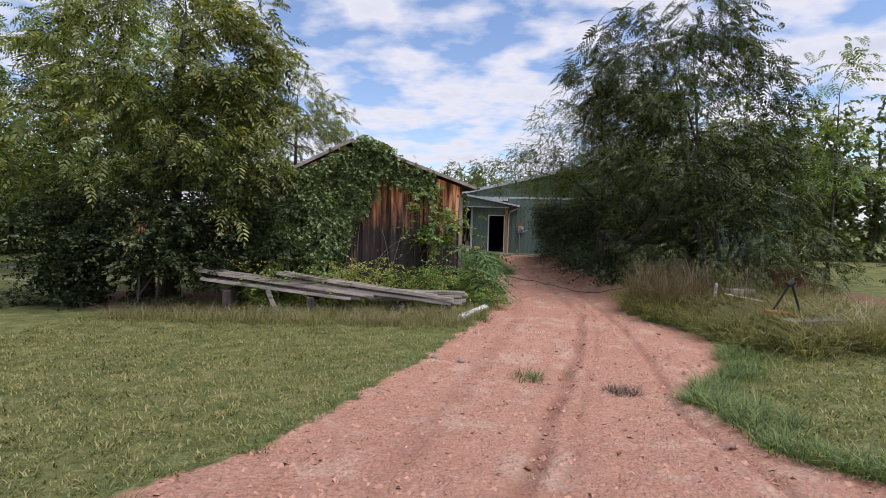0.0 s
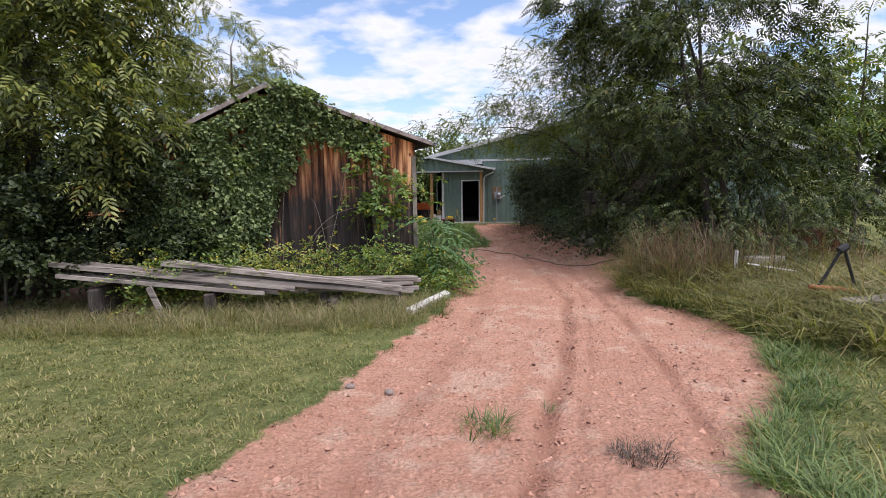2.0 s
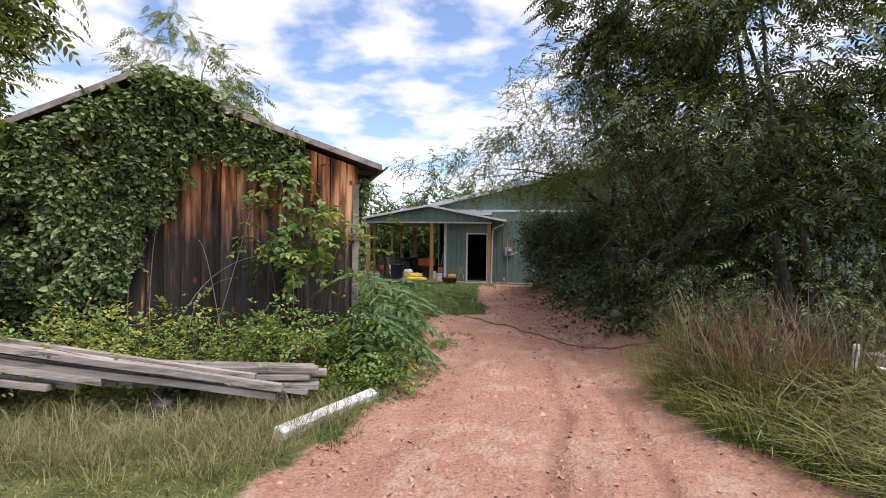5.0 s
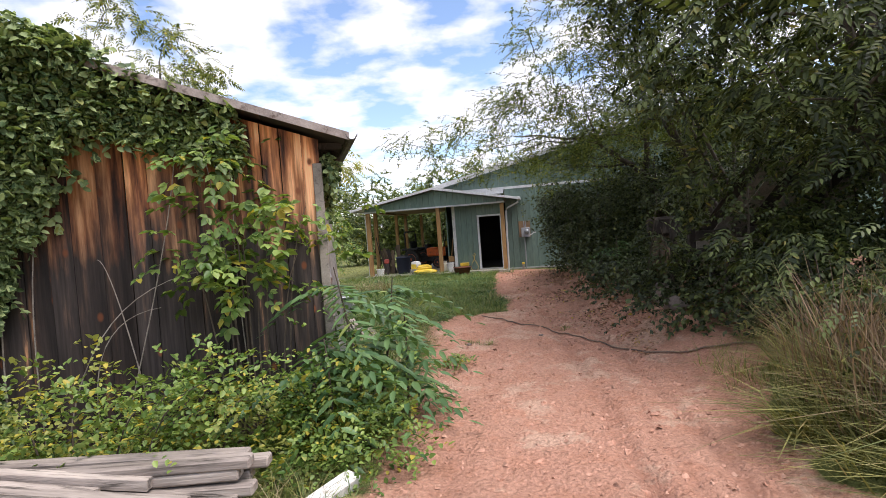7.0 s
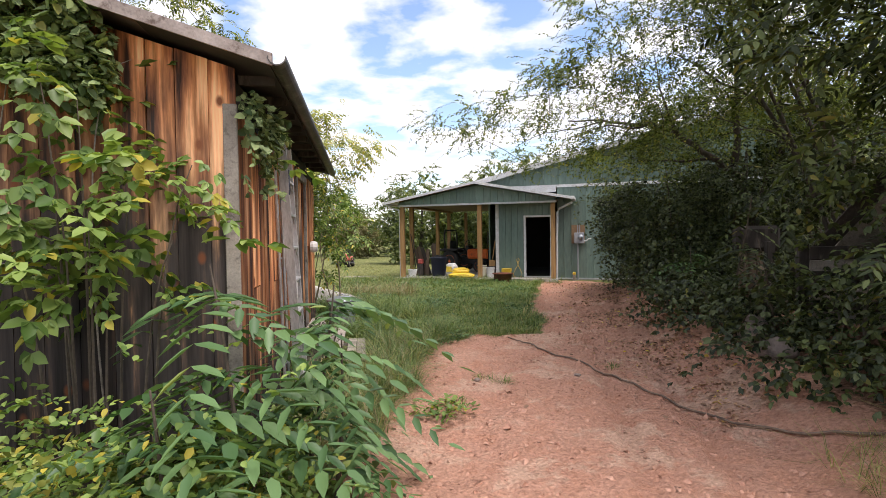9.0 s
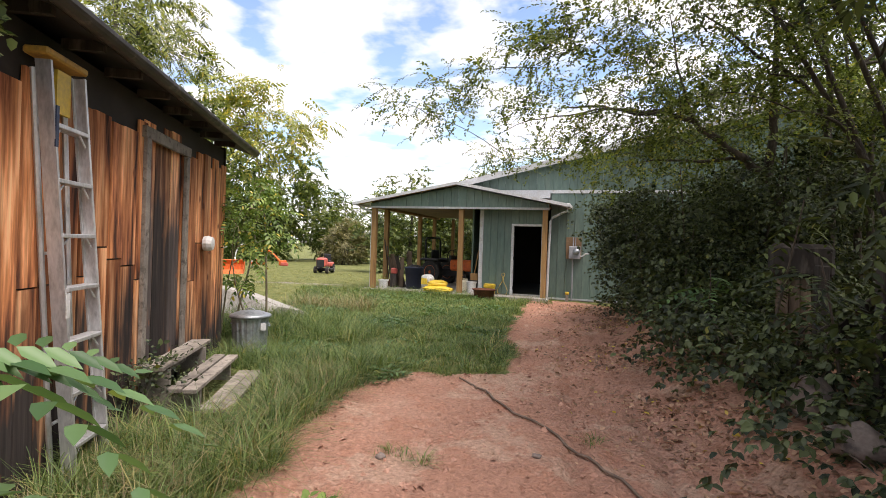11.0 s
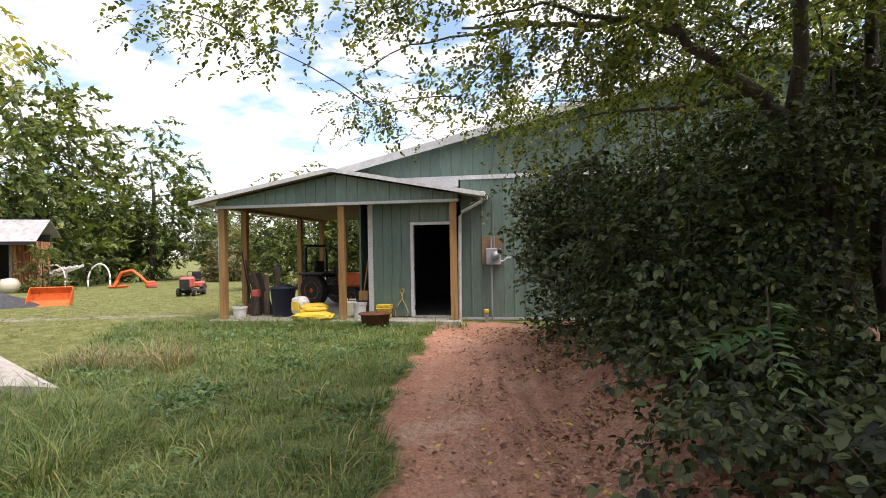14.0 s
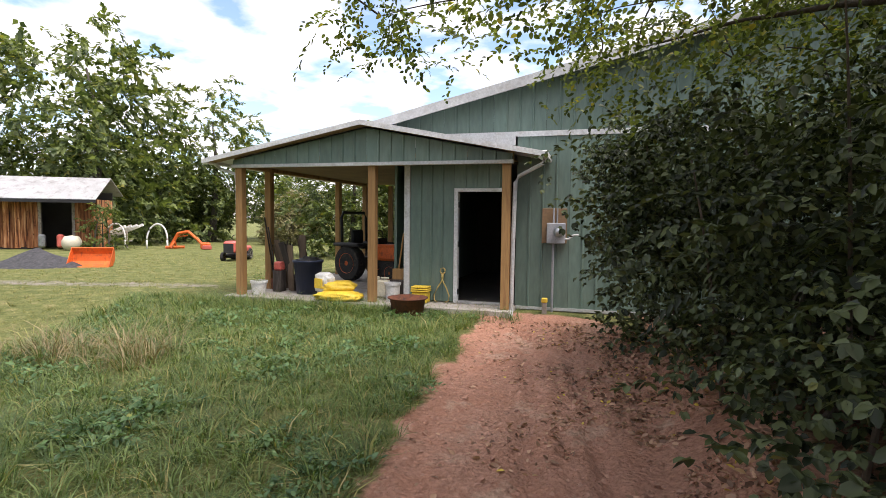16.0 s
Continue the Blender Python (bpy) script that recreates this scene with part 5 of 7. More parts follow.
def sow(name, n, box_, keep, template, mat, label, size=(0.7, 1.3), seed=1):
    g = np.random.default_rng(seed)
    x, y = g.uniform(box_[0], box_[1], n), g.uniform(box_[2], box_[3], n)
    k = keep(x, y, g.random(n))
    x, y = x[k], y[k]
    P = np.stack([x, y, gz(x, y) - 0.012], -1)
    m = len(P)
    V, F = scatter(template, P, g.uniform(0, 6.28, m), g.normal(0, 0.12, m), g.normal(0, 0.12, m), g.uniform(size[0], size[1], m))
    return tagged(mesh_from(name, V, F, mat), label, "grass", kind="stuff")


SHORT = tuft(6, 0.055, 0.011, 0.08, 0.9, 1)
MEADOW = tuft(11, 0.22, 0.0115, 0.1, 1.25, 2)
LONG = tuft(14, 0.58, 0.009, 0.12, 1.3, 3)
WEED = (np.concatenate([BRAMBLE[0] @ np.array(((math.cos(a), math.sin(a), 0), (-math.sin(a), math.cos(a), 0), (0, 0, 1))) + np.array((0, 0, 0.07 + 0.02 * k)) for k, a in enumerate((0.2, 2.2, 4.3))]), np.concatenate([BRAMBLE[1] + len(BRAMBLE[0]) * k for k in range(3)]))
STALK = tuft(9, 1.0, 0.011, 0.16, 0.55, 4)
BANK = tuft(15, 0.74, 0.019, 0.2, 1.45, 6)
def by_steps(x, y):
    dx, dy = x - 0.486, y - 14.947
    u, v = dx * 0.952 + dy * 0.307, -dx * 0.307 + dy * 0.952
    return (u > -0.1) & (u < 1.05) & (v > 2.75) & (v < 4.75)


on_turf = lambda x, y, r: bare(x, y) < -0.03 + 0.12 * (r - 0.5)
sow("lawn_grass", 21000, (-7.5, 1.2, 1.2, 11.3), lambda x, y, r: on_turf(x, y, r) & (r < np.interp(y, (2, 6, 11), (1.0, 0.9, 0.6))), SHORT, GRASS, "short mown lawn with dry patches", seed=1)
sow("lawn_grass", 5500, (2.8, 9.0, 2.0, 9.0), on_turf, SHORT, GRASS, "short mown lawn with dry patches", (0.9, 1.7), seed=2)
sow("edge_grass", 2600, (-2.6, 2.0, 2.5, 13.5), lambda x, y, r: (np.abs(bare(x, y) + 0.12) < 0.16) & (x < 2), MEADOW, GRASS_LUSH, "longer green grass along the drive's edge", (0.25, 0.6), seed=3)
sow("edge_grass", 9000, (2.9, 6.5, 3.0, 12.0), lambda x, y, r: (bare(x, y) < 0.02) & (bare(x, y) > -0.9 * r) & (x > 2.5) & (wave(x, y, 2.1) + 0.7 * wave(x + 2, y, 4.9) > -0.5), MEADOW, GRASS_LUSH, "longer green grass along the drive's edge", (0.5, 1.1), seed=4)
sow("tall_grass", 2600, (4.4, 9.5, 8.5, 14.5), lambda x, y, r: (bare(x, y) < -0.35 - 0.5 * r) & (wave(x, y, 1.7) + 0.7 * wave(x + 2, y, 3.9) > -0.25), BANK, GRASS, "tall arching grass with seed heads on the bank", (0.5, 1.05), seed=5)
sow("tall_grass", 1300, (5.0, 9.5, 9.0, 14.5), lambda x, y, r: (bare(x, y) < -0.6 - 0.4 * r) & (wave(x + 5, y, 1.5) + 0.7 * wave(x, y, 4.1) > -0.1), BANK, GRASS_DRY, "dry straw-coloured tall grass", (0.6, 1.1), seed=6)
sow("rough_grass", 170, (4.5, 6.2, 12.6, 15.8), lambda x, y, r: bare(x, y) < -0.08, LONG, GRASS, "rough grass at the foot of the thicket", (0.3, 0.7), seed=29)
sow("dry_stalks", 60, (5.6, 9.5, 12.2, 14.2), lambda x, y, r: r < 0.9, STALK, STALK_BROWN, "stand of dry brown stalks", (0.8, 1.35), seed=7)
sow("dry_stalks", 170, (4.9, 6.5, 12.4, 14.3), lambda x, y, r: bare(x, y) < -0.25, STALK, STALK_BROWN, "stand of dry brown stalks", (0.7, 1.25), seed=8)
sow("tall_grass", 420, (4.5, 6.4, 10.0, 13.6), lambda x, y, r: bare(x, y) < -0.12, BANK, GRASS, "tall arching grass at the drive's edge", (0.45, 0.95), seed=30)
sow("meadow_grass", 14000, (-4.5, 3.1, 16.2, 29.3), lambda x, y, r: (bare(x, y) < -0.02) & (x > -1.2 - (y - 19.5) * 0.6) & (x > 0.35 - (y - 15.5) * 0.31) & ~by_steps(x, y), MEADOW, GRASS_LUSH, "lush green meadow grass between barn and workshop", (0.35, 0.9), seed=9)
sow("meadow_grass", 420, (-2.4, 0.5, 21.3, 23.2), lambda x, y, r: (x + y * 0.55 < 12.9) & (y < 23.4 - 0.55 * (x + 1.3)), LONG, GRASS_LUSH, "long lolling grass in front of the pale hull", (0.5, 0.95), seed=26)
sow("dry_stalks", 60, (-2.2, -0.4, 24.6, 25.6), lambda x, y, r: r > 0, LONG, GRASS_DRY, "dry grass behind the pale hull", (0.6, 1.0), seed=27)
sow("meadow_grass", 500, (-4.5, 3.1, 17.0, 29.0), lambda x, y, r: (bare(x, y) < -0.1) & (x > -1.2 - (y - 19.5) * 0.6) & (x > 0.45 - (y - 15.5) * 0.31) & ~by_steps(x, y), LONG, GRASS_LUSH, "taller lolling grass clumps in the meadow", (0.35, 0.6), seed=28)
sow("meadow_grass", 600, (-4.5, 3.1, 16.2, 29.3), lambda x, y, r: (bare(x, y) < -0.02) & (x > -1.2 - (y - 19.5) * 0.6) & (x > 0.35 - (y - 15.5) * 0.31) & ~by_steps(x, y) & (wave(x, y, 1.4) + 0.7 * wave(x + 1, y, 3.1) > 0.35), MEADOW, GRASS, "taller yellowing clumps in the meadow grass", (0.8, 1.3), seed=19)
sow("meadow_weeds", 2600, (-3.5, 3.1, 16.8, 28.5), lambda x, y, r: (bare(x, y) < -0.02) & (x > -1.0 - (y - 19.5) * 0.6) & (x > 0.5 - (y - 15.5) * 0.31) & ~by_steps(x, y) & (wave(x + 2, y, 1.2) + 0.6 * wave(x, y + 4, 2.7) > 0.3), WEED, LEAF_SUMAC, "broad-leaved weeds among the meadow grass", (0.5, 1.1), seed=20)
sow("meadow_grass", 900, (-0.9, 1.4, 15.8, 20.5), lambda x, y, r: (bare(x, y) < 0.0) & (x > 0.4 - (y - 15.5) * 0.31) & ~by_steps(x, y), LONG, GRASS_LUSH, "long lolling grass along the barn's side", (0.5, 0.85), seed=10)
sow("rough_grass", 260, (-0.7, 1.25, 15.6, 19.6), lambda x, y, r: (bare(x, y) < -0.05) & (x > 0.5 - (y - 15.5) * 0.31) & ~by_steps(x, y), LONG, GRASS_DRY, "dry tangled grass along the barn's side", (0.4, 0.8), seed=31)
def slab_front(x, y, r):
    dx, dy = x + 1.741, y - 29.295
    u, v = dx * 0.9915 - dy * 0.1305, dx * 0.1305 + dy * 0.9915
    return (v < -0.24) & (v > -0.95) & (((u > -0.4) & (u < 3.3)) | ((u > 4.6) & (u < 5.4) & (v > -0.55)))


sow("meadow_grass", 900, (-2.6, 4.2, 27.4, 29.4), slab_front, LONG, GRASS_LUSH, "long green grass along the carport slab", (0.35, 0.68), seed=32)
sow("field_grass", 5000, (-14, -1.5, 25, 42), lambda x, y, r: (r < np.interp(y, (25, 40), (1, 0.5))) & ((x < -1.8) | (y < 28)), MEADOW, GRASS, "mown field grass", (0.25, 0.5), seed=11)
sow("rough_grass", 700, (-7.0, 0.9, 10.6, 12.4), lambda x, y, r: bare(x, y) < -0.1, LONG, GRASS_DRY, "dry tangled grass round the log pile", (0.35, 0.75), seed=12)
sow("rough_grass", 600, (-6.5, 1.3, 10.4, 13.0), lambda x, y, r: bare(x, y) < -0.05, LONG, GRASS, "rough green grass round the log pile", (0.35, 0.7), seed=13)
sow("edge_grass", 60, (0.3, 1.15, 11.4, 13.0), lambda x, y, r: np.abs((x - 0.75) * 0.906 - (y - 12.25) * 0.423) > 0.09, MEADOW, GRASS_LUSH, "longer green grass round the white timber", (0.5, 0.9), seed=33)
sow("drive_weeds", 16, (1.05, 1.35, 6.9, 7.35), lambda x, y, r: r > 0, MEADOW, GRASS_LUSH, "green tuft of grass in the clay", (0.5, 0.9), seed=15)
sow("drive_weeds", 3, (1.78, 1.92, 7.6, 7.75), lambda x, y, r: r > 0, MEADOW, GRASS_LUSH, "small green tuft of grass in the clay", (0.3, 0.6), seed=16)
sow("dead_roots", 26, (2.1, 2.5, 6.35, 6.75), lambda x, y, r: r > 0, MEADOW, TWIG, "clump of dead dark roots in the clay", (0.35, 0.7), seed=17)
sow("drive_weeds", 9, (1.58, 1.86, 16.4, 16.75), lambda x, y, r: r > 0, WEED, LEAF_FRESH, "leafy green weed in the clay", (0.8, 1.3), seed=21)
for wx, wy, s_ in ((2.03, 17.86, 22), (2.25, 17.8, 23), (3.69, 18.48, 24), (1.95, 16.9, 25)):
    sow("drive_weeds", 6, (wx - 0.12, wx + 0.12, wy - 0.1, wy + 0.1), lambda x, y, r: r > 0, MEADOW, GRASS_LUSH, "small green tuft of grass in the clay", (0.3, 0.7), seed=s_)
sow("drive_weeds", 60, (1.0, 4.2, 4.5, 20), lambda x, y, r: (bare(x, y) > 0.1) & (wave(x, y, 1.9) > 0.82), MEADOW, GRASS_LUSH, "small tufts of weed in the clay", (0.2, 0.5), seed=14)


# ---- things by the barn ----
def ladder():
    root = thing("stepladder", BARN, "worn aluminium stepladder with a yellow top leaning against the boards", "ladder")
    foot_u, top_u, z0, z1 = 0.22, 0.1, -0.64, 2.23

    def at_(t, side):
        v = 1.8 - 0.24 * t if side == 0 else 2.24 - 0.28 * t
        return Vector((foot_u + (top_u - foot_u) * t, v, z0 + (z1 - z0) * t))
    for side_ in (0, 1):
        a, b = at_(0, side_), at_(0.985, side_)
        bm = bmesh.new()
        q = 0.012 if side_ == 0 else -0.012
        prism(bm, [a + Vector(c) for c in ((-0.045, -q, 0), (0.045, -q, 0), (0.045, q, 0), (0.035, q, 0), (0.035, -q * 0.4, 0), (-0.035, -q * 0.4, 0), (-0.035, q, 0), (-0.045, q, 0))], b - a)
        rail = part("rail", bm, ALU, root)
        part("foot", bm_box((a.x - 0.05, a.y - 0.03, z0 - 0.02), (a.x + 0.05, a.y + 0.03, z0 + 0.06), bevel=0.006), ALU, rail)
        if side_ == 0:
            m0, m1 = at_(0.42, 0), at_(0.5, 0)
            part("sticker", bm_box((m0.x + 0.04, m0.y - 0.016, m0.z), (m0.x + 0.048, m0.y + 0.02, m0.z + 0.16)), WHITE, rail, "white safety sticker")
            m0 = at_(0.8, 0)
            part("sticker", bm_box((m0.x + 0.038, m0.y - 0.016, m0.z), (m0.x + 0.047, m0.y + 0.014, m0.z + 0.26)), BLUE, rail, "blue maker's sticker")
    for k in range(7):
        t = 0.12 + k * 0.122
        a, b = at_(t, 0), at_(t, 1)
        bm = bm_box((a.x - 0.045, a.y, a.z - 0.02), (a.x + 0.05, b.y, a.z + 0.008), bevel=0.004)
        part("tread", bm, ALU, root)
        for q, sg in ((a, 1), (b, -1)):
            bm = bmesh.new()
            tube(bm, [(q.x + 0.03, q.y + sg * 0.015, q.z - 0.09), (q.x + 0.03, q.y + sg * 0.1, q.z - 0.015)], 0.007, 5)
            part("brace", bm, ALU, root)
    for side_ in (0, 1):
        a, b = at_(0.02, side_) + Vector((-0.17, 0.08 - 0.16 * side_, 0.08)), at_(0.97, side_) + Vector((-0.08, 0.03 - 0.06 * side_, 0))
        bm = bmesh.new()
        tube(bm, [a, b], 0.018, 6)
        part("rear_leg", bm, ALU, root)
    for k in range(4):
        t = 0.15 + 0.2 * k
        a, b = at_(t, 0) + Vector((-0.14, 0.08, 0.04)), at_(t, 1) + Vector((-0.14, -0.08, 0.04))
        bm = bmesh.new()
        tube(bm, [a, b], 0.012, 6)
        part("rear_bar", bm, ALU, root)
    a, b = at_(1.0, 0), at_(1.0, 1)
    part("top_cap", bm_box((a.x - 0.1, a.y - 0.04, a.z - 0.02), (a.x + 0.05, b.y + 0.04, a.z + 0.03), bevel=0.012), surf("ochre_plastic", (0.45, 0.26, 0.05), (0.58, 0.36, 0.08), (0.3, 0.18, 0.06), 6, 40, rough=0.6), root, "yellow plastic top cap")
    part("label_plate", bm_box((a.x - 0.01, a.y + 0.14, a.z - 0.34), (a.x + 0.01, a.y + 0.3, a.z - 0.06)), YELLOW, root, "yellow warning label")


ladder()


def trash_can():
    x, y = -0.77, 20.55
    root = thing("garbage_can", pose(x, y, G(x, y)), "fluted galvanised steel garbage can with its lid on", "bin")
    bm = bmesh.new()
    lathe(bm, [(0.215, 0.0), (0.22, 0.02), (0.222, 0.09), (0.24, 0.46), (0.25, 0.5), (0.262, 0.505), (0.262, 0.53), (0.245, 0.535)], 72, flute=0.006, flutes=36)
    part("body", bm, ZINC, root)
    bm = bmesh.new()
    lathe(bm, [(0.278, 0.515), (0.282, 0.545), (0.265, 0.56), (0.15, 0.6), (0.0, 0.615)], 40)
    part("lid", bm, ZINC, root, smooth=True)
    bm = bmesh.new()
    tube(bm, bez((-0.07, 0, 0.605), (0, 0, 0.68), (0.07, 0, 0.605), 6), 0.008, 6)
    part("lid_handle", bm, ZINC, root)
    for s in (-1, 1):
        bm = bmesh.new()
        tube(bm, bez((s * 0.24, -0.07, 0.44), (s * 0.34, 0, 0.38), (s * 0.24, 0.07, 0.44), 6), 0.008, 6)
        part("handle", bm, ZINC, root)
    bm = bm_box((0.1, -0.247, 0.36), (0.17, -0.238, 0.46), pose(0, 0, 0, 0, 0, 38))
    part("sticker", bm, WHITE, root, "small white sticker")


trash_can()


def steps():
    root = thing("wooden_steps", BARN, "three weathered plank steps below the barn door", "steps")
    r = random.Random(4)
    for u0, u1, z, v0, v1 in ((0.66, 0.93, -0.42, 3.0, 4.5), (0.36, 0.62, -0.26, 3.05, 4.6), (0.08, 0.32, -0.08, 3.1, 4.6)):
        for k in range(2):
            a = u0 + (u1 - u0) * k / 2 + 0.004
            part("tread", bm_box((a, v0 + r.uniform(-0.02, 0.02), z - 0.04), (a + (u1 - u0) / 2 - 0.006, v1 + r.uniform(-0.02, 0.03), z), pose(0, 0, 0, 0, 0, r.uniform(-0.3, 0.3)), bevel=0.005), GREY_WOOD, root)
    for v in (3.25, 4.35):
        bm = bmesh.new()
        prism(bm, [(0.05, v, -0.75), (0.85, v, -0.75), (0.85, v, -0.47), (0.6, v, -0.47), (0.6, v, -0.31), (0.32, v, -0.31), (0.32, v, -0.13), (0.05, v, -0.13)], (0, 0.045, 0))
        part("stringer", bm, GREY_WOOD, root)


steps()


def rail_stack():
    """Old split rails and beams, laid along one another on low bearers."""
    r = random.Random(9)
    a0, b0 = Vector((-5.3, 11.85, 0.0)), Vector((0.1, 12.25, 0.0))
    root = thing("rail_pile", pose(0, 0, 0), "stack of weathered grey split rails and beams in the weeds", "log pile")
    d = (b0 - a0).normalized()
    nrm = Vector((-d.y, d.x, 0))
    for k in range(15):
        row, col = k % 4, k // 4
        L = r.uniform(2.6, 4.0)
        s0 = r.uniform(-0.15, 0.3) if k % 2 == 0 else r.uniform(1.6, 2.2)
        p = a0 + d * s0 + nrm * (col * 0.14 - 0.2 + r.uniform(-0.03, 0.03))
        q = p + d * L
        h = 0.4 + row * 0.085
        zp = G(p.x, p.y) + h + 0.34 * (1 - s0 / 5)
        zq = G(q.x, q.y) + h * 0.55 + 0.34 * (1 - (s0 + L) / 5.4)
        n = 7
        bm = bmesh.new()
        rings = []
        w, t = r.uniform(0.05, 0.075), r.uniform(0.03, 0.045)
        for i in range(n + 1):
            f = i / n
            c = p.lerp(q, f)
            z = zp + (zq - zp) * f + r.uniform(-0.006, 0.006)
            sc = r.uniform(0.88, 1.1)
            rings.append([bm.verts.new((c.x + nrm.x * u, c.y + nrm.y * u, z + v)) for u, v in ((-w * sc, -t), (w, -t * sc), (w * sc * 0.9, t * 0.7), (0.1 * w, t * sc), (-w * 0.9, t))])
        for a, b in zip(rings, rings[1:]):
            for j in range(5):
                bm.faces.new((a[j], a[(j + 1) % 5], b[(j + 1) % 5], b[j]))
        bm.faces.new(rings[0])
        bm.faces.new(rings[-1][::-1])
        part("rail", bm, RAIL_WOOD, root)
    for s, h in ((0.6, 0.72), (2.4, 0.5), (4.4, 0.3)):
        c = a0 + d * s
        z = G(c.x, c.y)
        part("bearer", bm_box((c.x - 0.08, c.y - 0.35, z - 0.1), (c.x + 0.08, c.y + 0.4, z + h * 0.72), bevel=0.02), DARK_WOOD, root)
    c = a0 + d * 1.75
    bm = bm_box((-0.05, -0.015, 0), (0.05, 0.015, 0.6), pose(c.x, c.y - 0.45, G(c.x, c.y) - 0.02, 0, -22, 0), bevel=0.004)
    part("prop_board", bm, RAIL_WOOD, root)


rail_stack()
# a second, shorter stack nearer the drive
r2 = random.Random(12)
short = thing("rail_pile", pose(-0.42, 12.45, G(-0.42, 12.45) + 0.1, 0, 0, 4), "short stack of grey squared timbers under brambles", "log pile")
for k in range(6):
    zz, yy = 0.16 + (k % 3) * 0.085, (k // 3) * 0.16 - 0.1
    part("rail", bm_box((-1.0 + r2.uniform(-0.15, 0.15), yy - 0.06, zz), (0.95 + r2.uniform(-0.2, 0.15), yy + 0.06, zz + 0.075), pose(0, 0, 0, 0, r2.uniform(-1, 1), r2.uniform(-1.5, 1.5)), bevel=0.012), RAIL_WOOD, short)
for xx in (-0.7, 0.6):
    part("bearer", bm_box((xx - 0.06, -0.25, -0.2), (xx + 0.06, 0.25, 0.16), bevel=0.015), DARK_WOOD, short)

beam_ = thing("white_beam", pose(0.75, 12.25, G(0.75, 12.25) + 0.02, 0, 0, 65), "peeling white painted timber lying along the drive's edge", "beam")
part("timber", bm_box((-0.8, -0.07, -0.06), (0.8, 0.07, 0.07), pose(0, 0, 0, 12, 0, 0), bevel=0.012), WHITE, beam_)


def hull():
    """A flat-bottomed pale hull turned over in the long grass: broad flat bottom, flared sides, cut-off end."""
    root = thing("overturned_hull", pose(-1.6, 23.5, G(-1.6, 23.5) - 0.03, 0, 0, 151) @ pose(0, 0, 0, 14, 0, 0), "pale weathered overturned boat half hidden in long grass", "boat")
    bm = bmesh.new()
    rings = []
    for i in range(11):
        f = i / 10
        w, h, q = 0.42 + 0.16 * f, 0.2 + 0.26 * min(1.0, f * 1.6), 0.02 * math.sin(f * 3.1)
        pts = [(w + 0.16, -0.12), (w + 0.13, 0.02), (w + 0.02, h - 0.04), (w - 0.03, h), (w * 0.35, h + 0.012), (-w * 0.35, h + 0.012), (-w + 0.03, h), (-w - 0.02, h - 0.04), (-w - 0.13, 0.02), (-w - 0.16, -0.12)]
        rings.append([bm.verts.new((f * 3.6 - 0.1 + 0.1 * (0.4 - z), y + q, z)) for y, z in pts])
    for a, b in zip(rings, rings[1:]):
        for j in range(9):
            bm.faces.new((a[j], a[j + 1], b[j + 1], b[j]))
    bm.faces.new(rings[0])
    bm.faces.new(rings[-1][::-1])
    part("shell", bm, surf("pale_hull", (0.42, 0.39, 0.34), (0.56, 0.53, 0.48), (0.26, 0.23, 0.19), 3, 25, rough=0.7), root)
    for v in (-0.3, 0.3):
        bm = bmesh.new()
        prism(bm, [(0.1, v - 0.02, 0.21), (0.1, v + 0.02, 0.21), (0.1, v + 0.015, 0.235), (0.1, v - 0.015, 0.235)], (0.5, 0, 0.07))
        part("keel_strip", bm, CONCRETE, root)


hull()

# hose across the drive
bm = bmesh.new()
hp = [(2.25, 20.25), (2.6, 19.75), (3.0, 19.05), (3.45, 18.35), (3.8, 17.75), (4.1, 17.2), (4.5, 16.6), (5.0, 15.9), (5.7, 15.2)]
pts = []
for i in range(len(hp) - 1):
    for k in range(5):
        f = k / 5
        x_, y_ = hp[i][0] * (1 - f) + hp[i + 1][0] * f, hp[i][1] * (1 - f) + hp[i + 1][1] * f
        x_ += 0.03 * math.sin(i * 2.1 + f * 5)
        pts.append((x_, y_, G(x_, y_) + 0.022))
tube(bm, pts, 0.012, 7)
hose = part("garden_hose", bm, surf("hose_brown", (0.09, 0.065, 0.05), (0.2, 0.14, 0.1), None, 9, 30, rough=0.7), smooth=True)
tagged(hose, "dark muddy hose lying across the clay drive", "hose")


def stone(x, y, s, seed, sink=0.3):
    g = random.Random(seed)
    bm = bmesh.new()
    bmesh.ops.create_icosphere(bm, subdivisions=3, radius=1)
    o = Vector((seed * 3.1, seed, 0))
    for v in bm.verts:
        k = 1 + 0.3 * noise.noise(v.co * 1.2 + o) + 0.12 * noise.noise(v.co * 3 + o)
        v.co = Vector((v.co.x * k * s[0], v.co.y * k * s[1], v.co.z * k * s[2]))
    ob = part("boulder", bm, STONE, smooth=True)
    ob.matrix_basis = pose(x, y, G(x, y) + s[2] * (1 - sink) - s[2] * 0.25, 0, 0, g.uniform(0, 360))
    return tagged(ob, "rounded grey field stone at the foot of the bank", "rock")


stone(5.45, 18.6, (0.22, 0.2, 0.22), 3)
stone(5.35, 17.7, (0.16, 0.2, 0.14), 5)
stone(1.98, 17.75, (0.045, 0.04, 0.03), 6)
stone(0.32, 8.15, (0.06, 0.045, 0.035), 7)
stone(-0.1, 8.3, (0.05, 0.05, 0.03), 8)
stone(3.2, 18.0, (0.04, 0.03, 0.02), 9)

# ---- the fallen shed in the thicket ----
ruin = thing("fallen_shed", pose(7.6, 19.6, G(7.6, 19.6)), "collapsed shed of rotten grey boards deep in the thicket", "shed")
rr = random.Random(15)
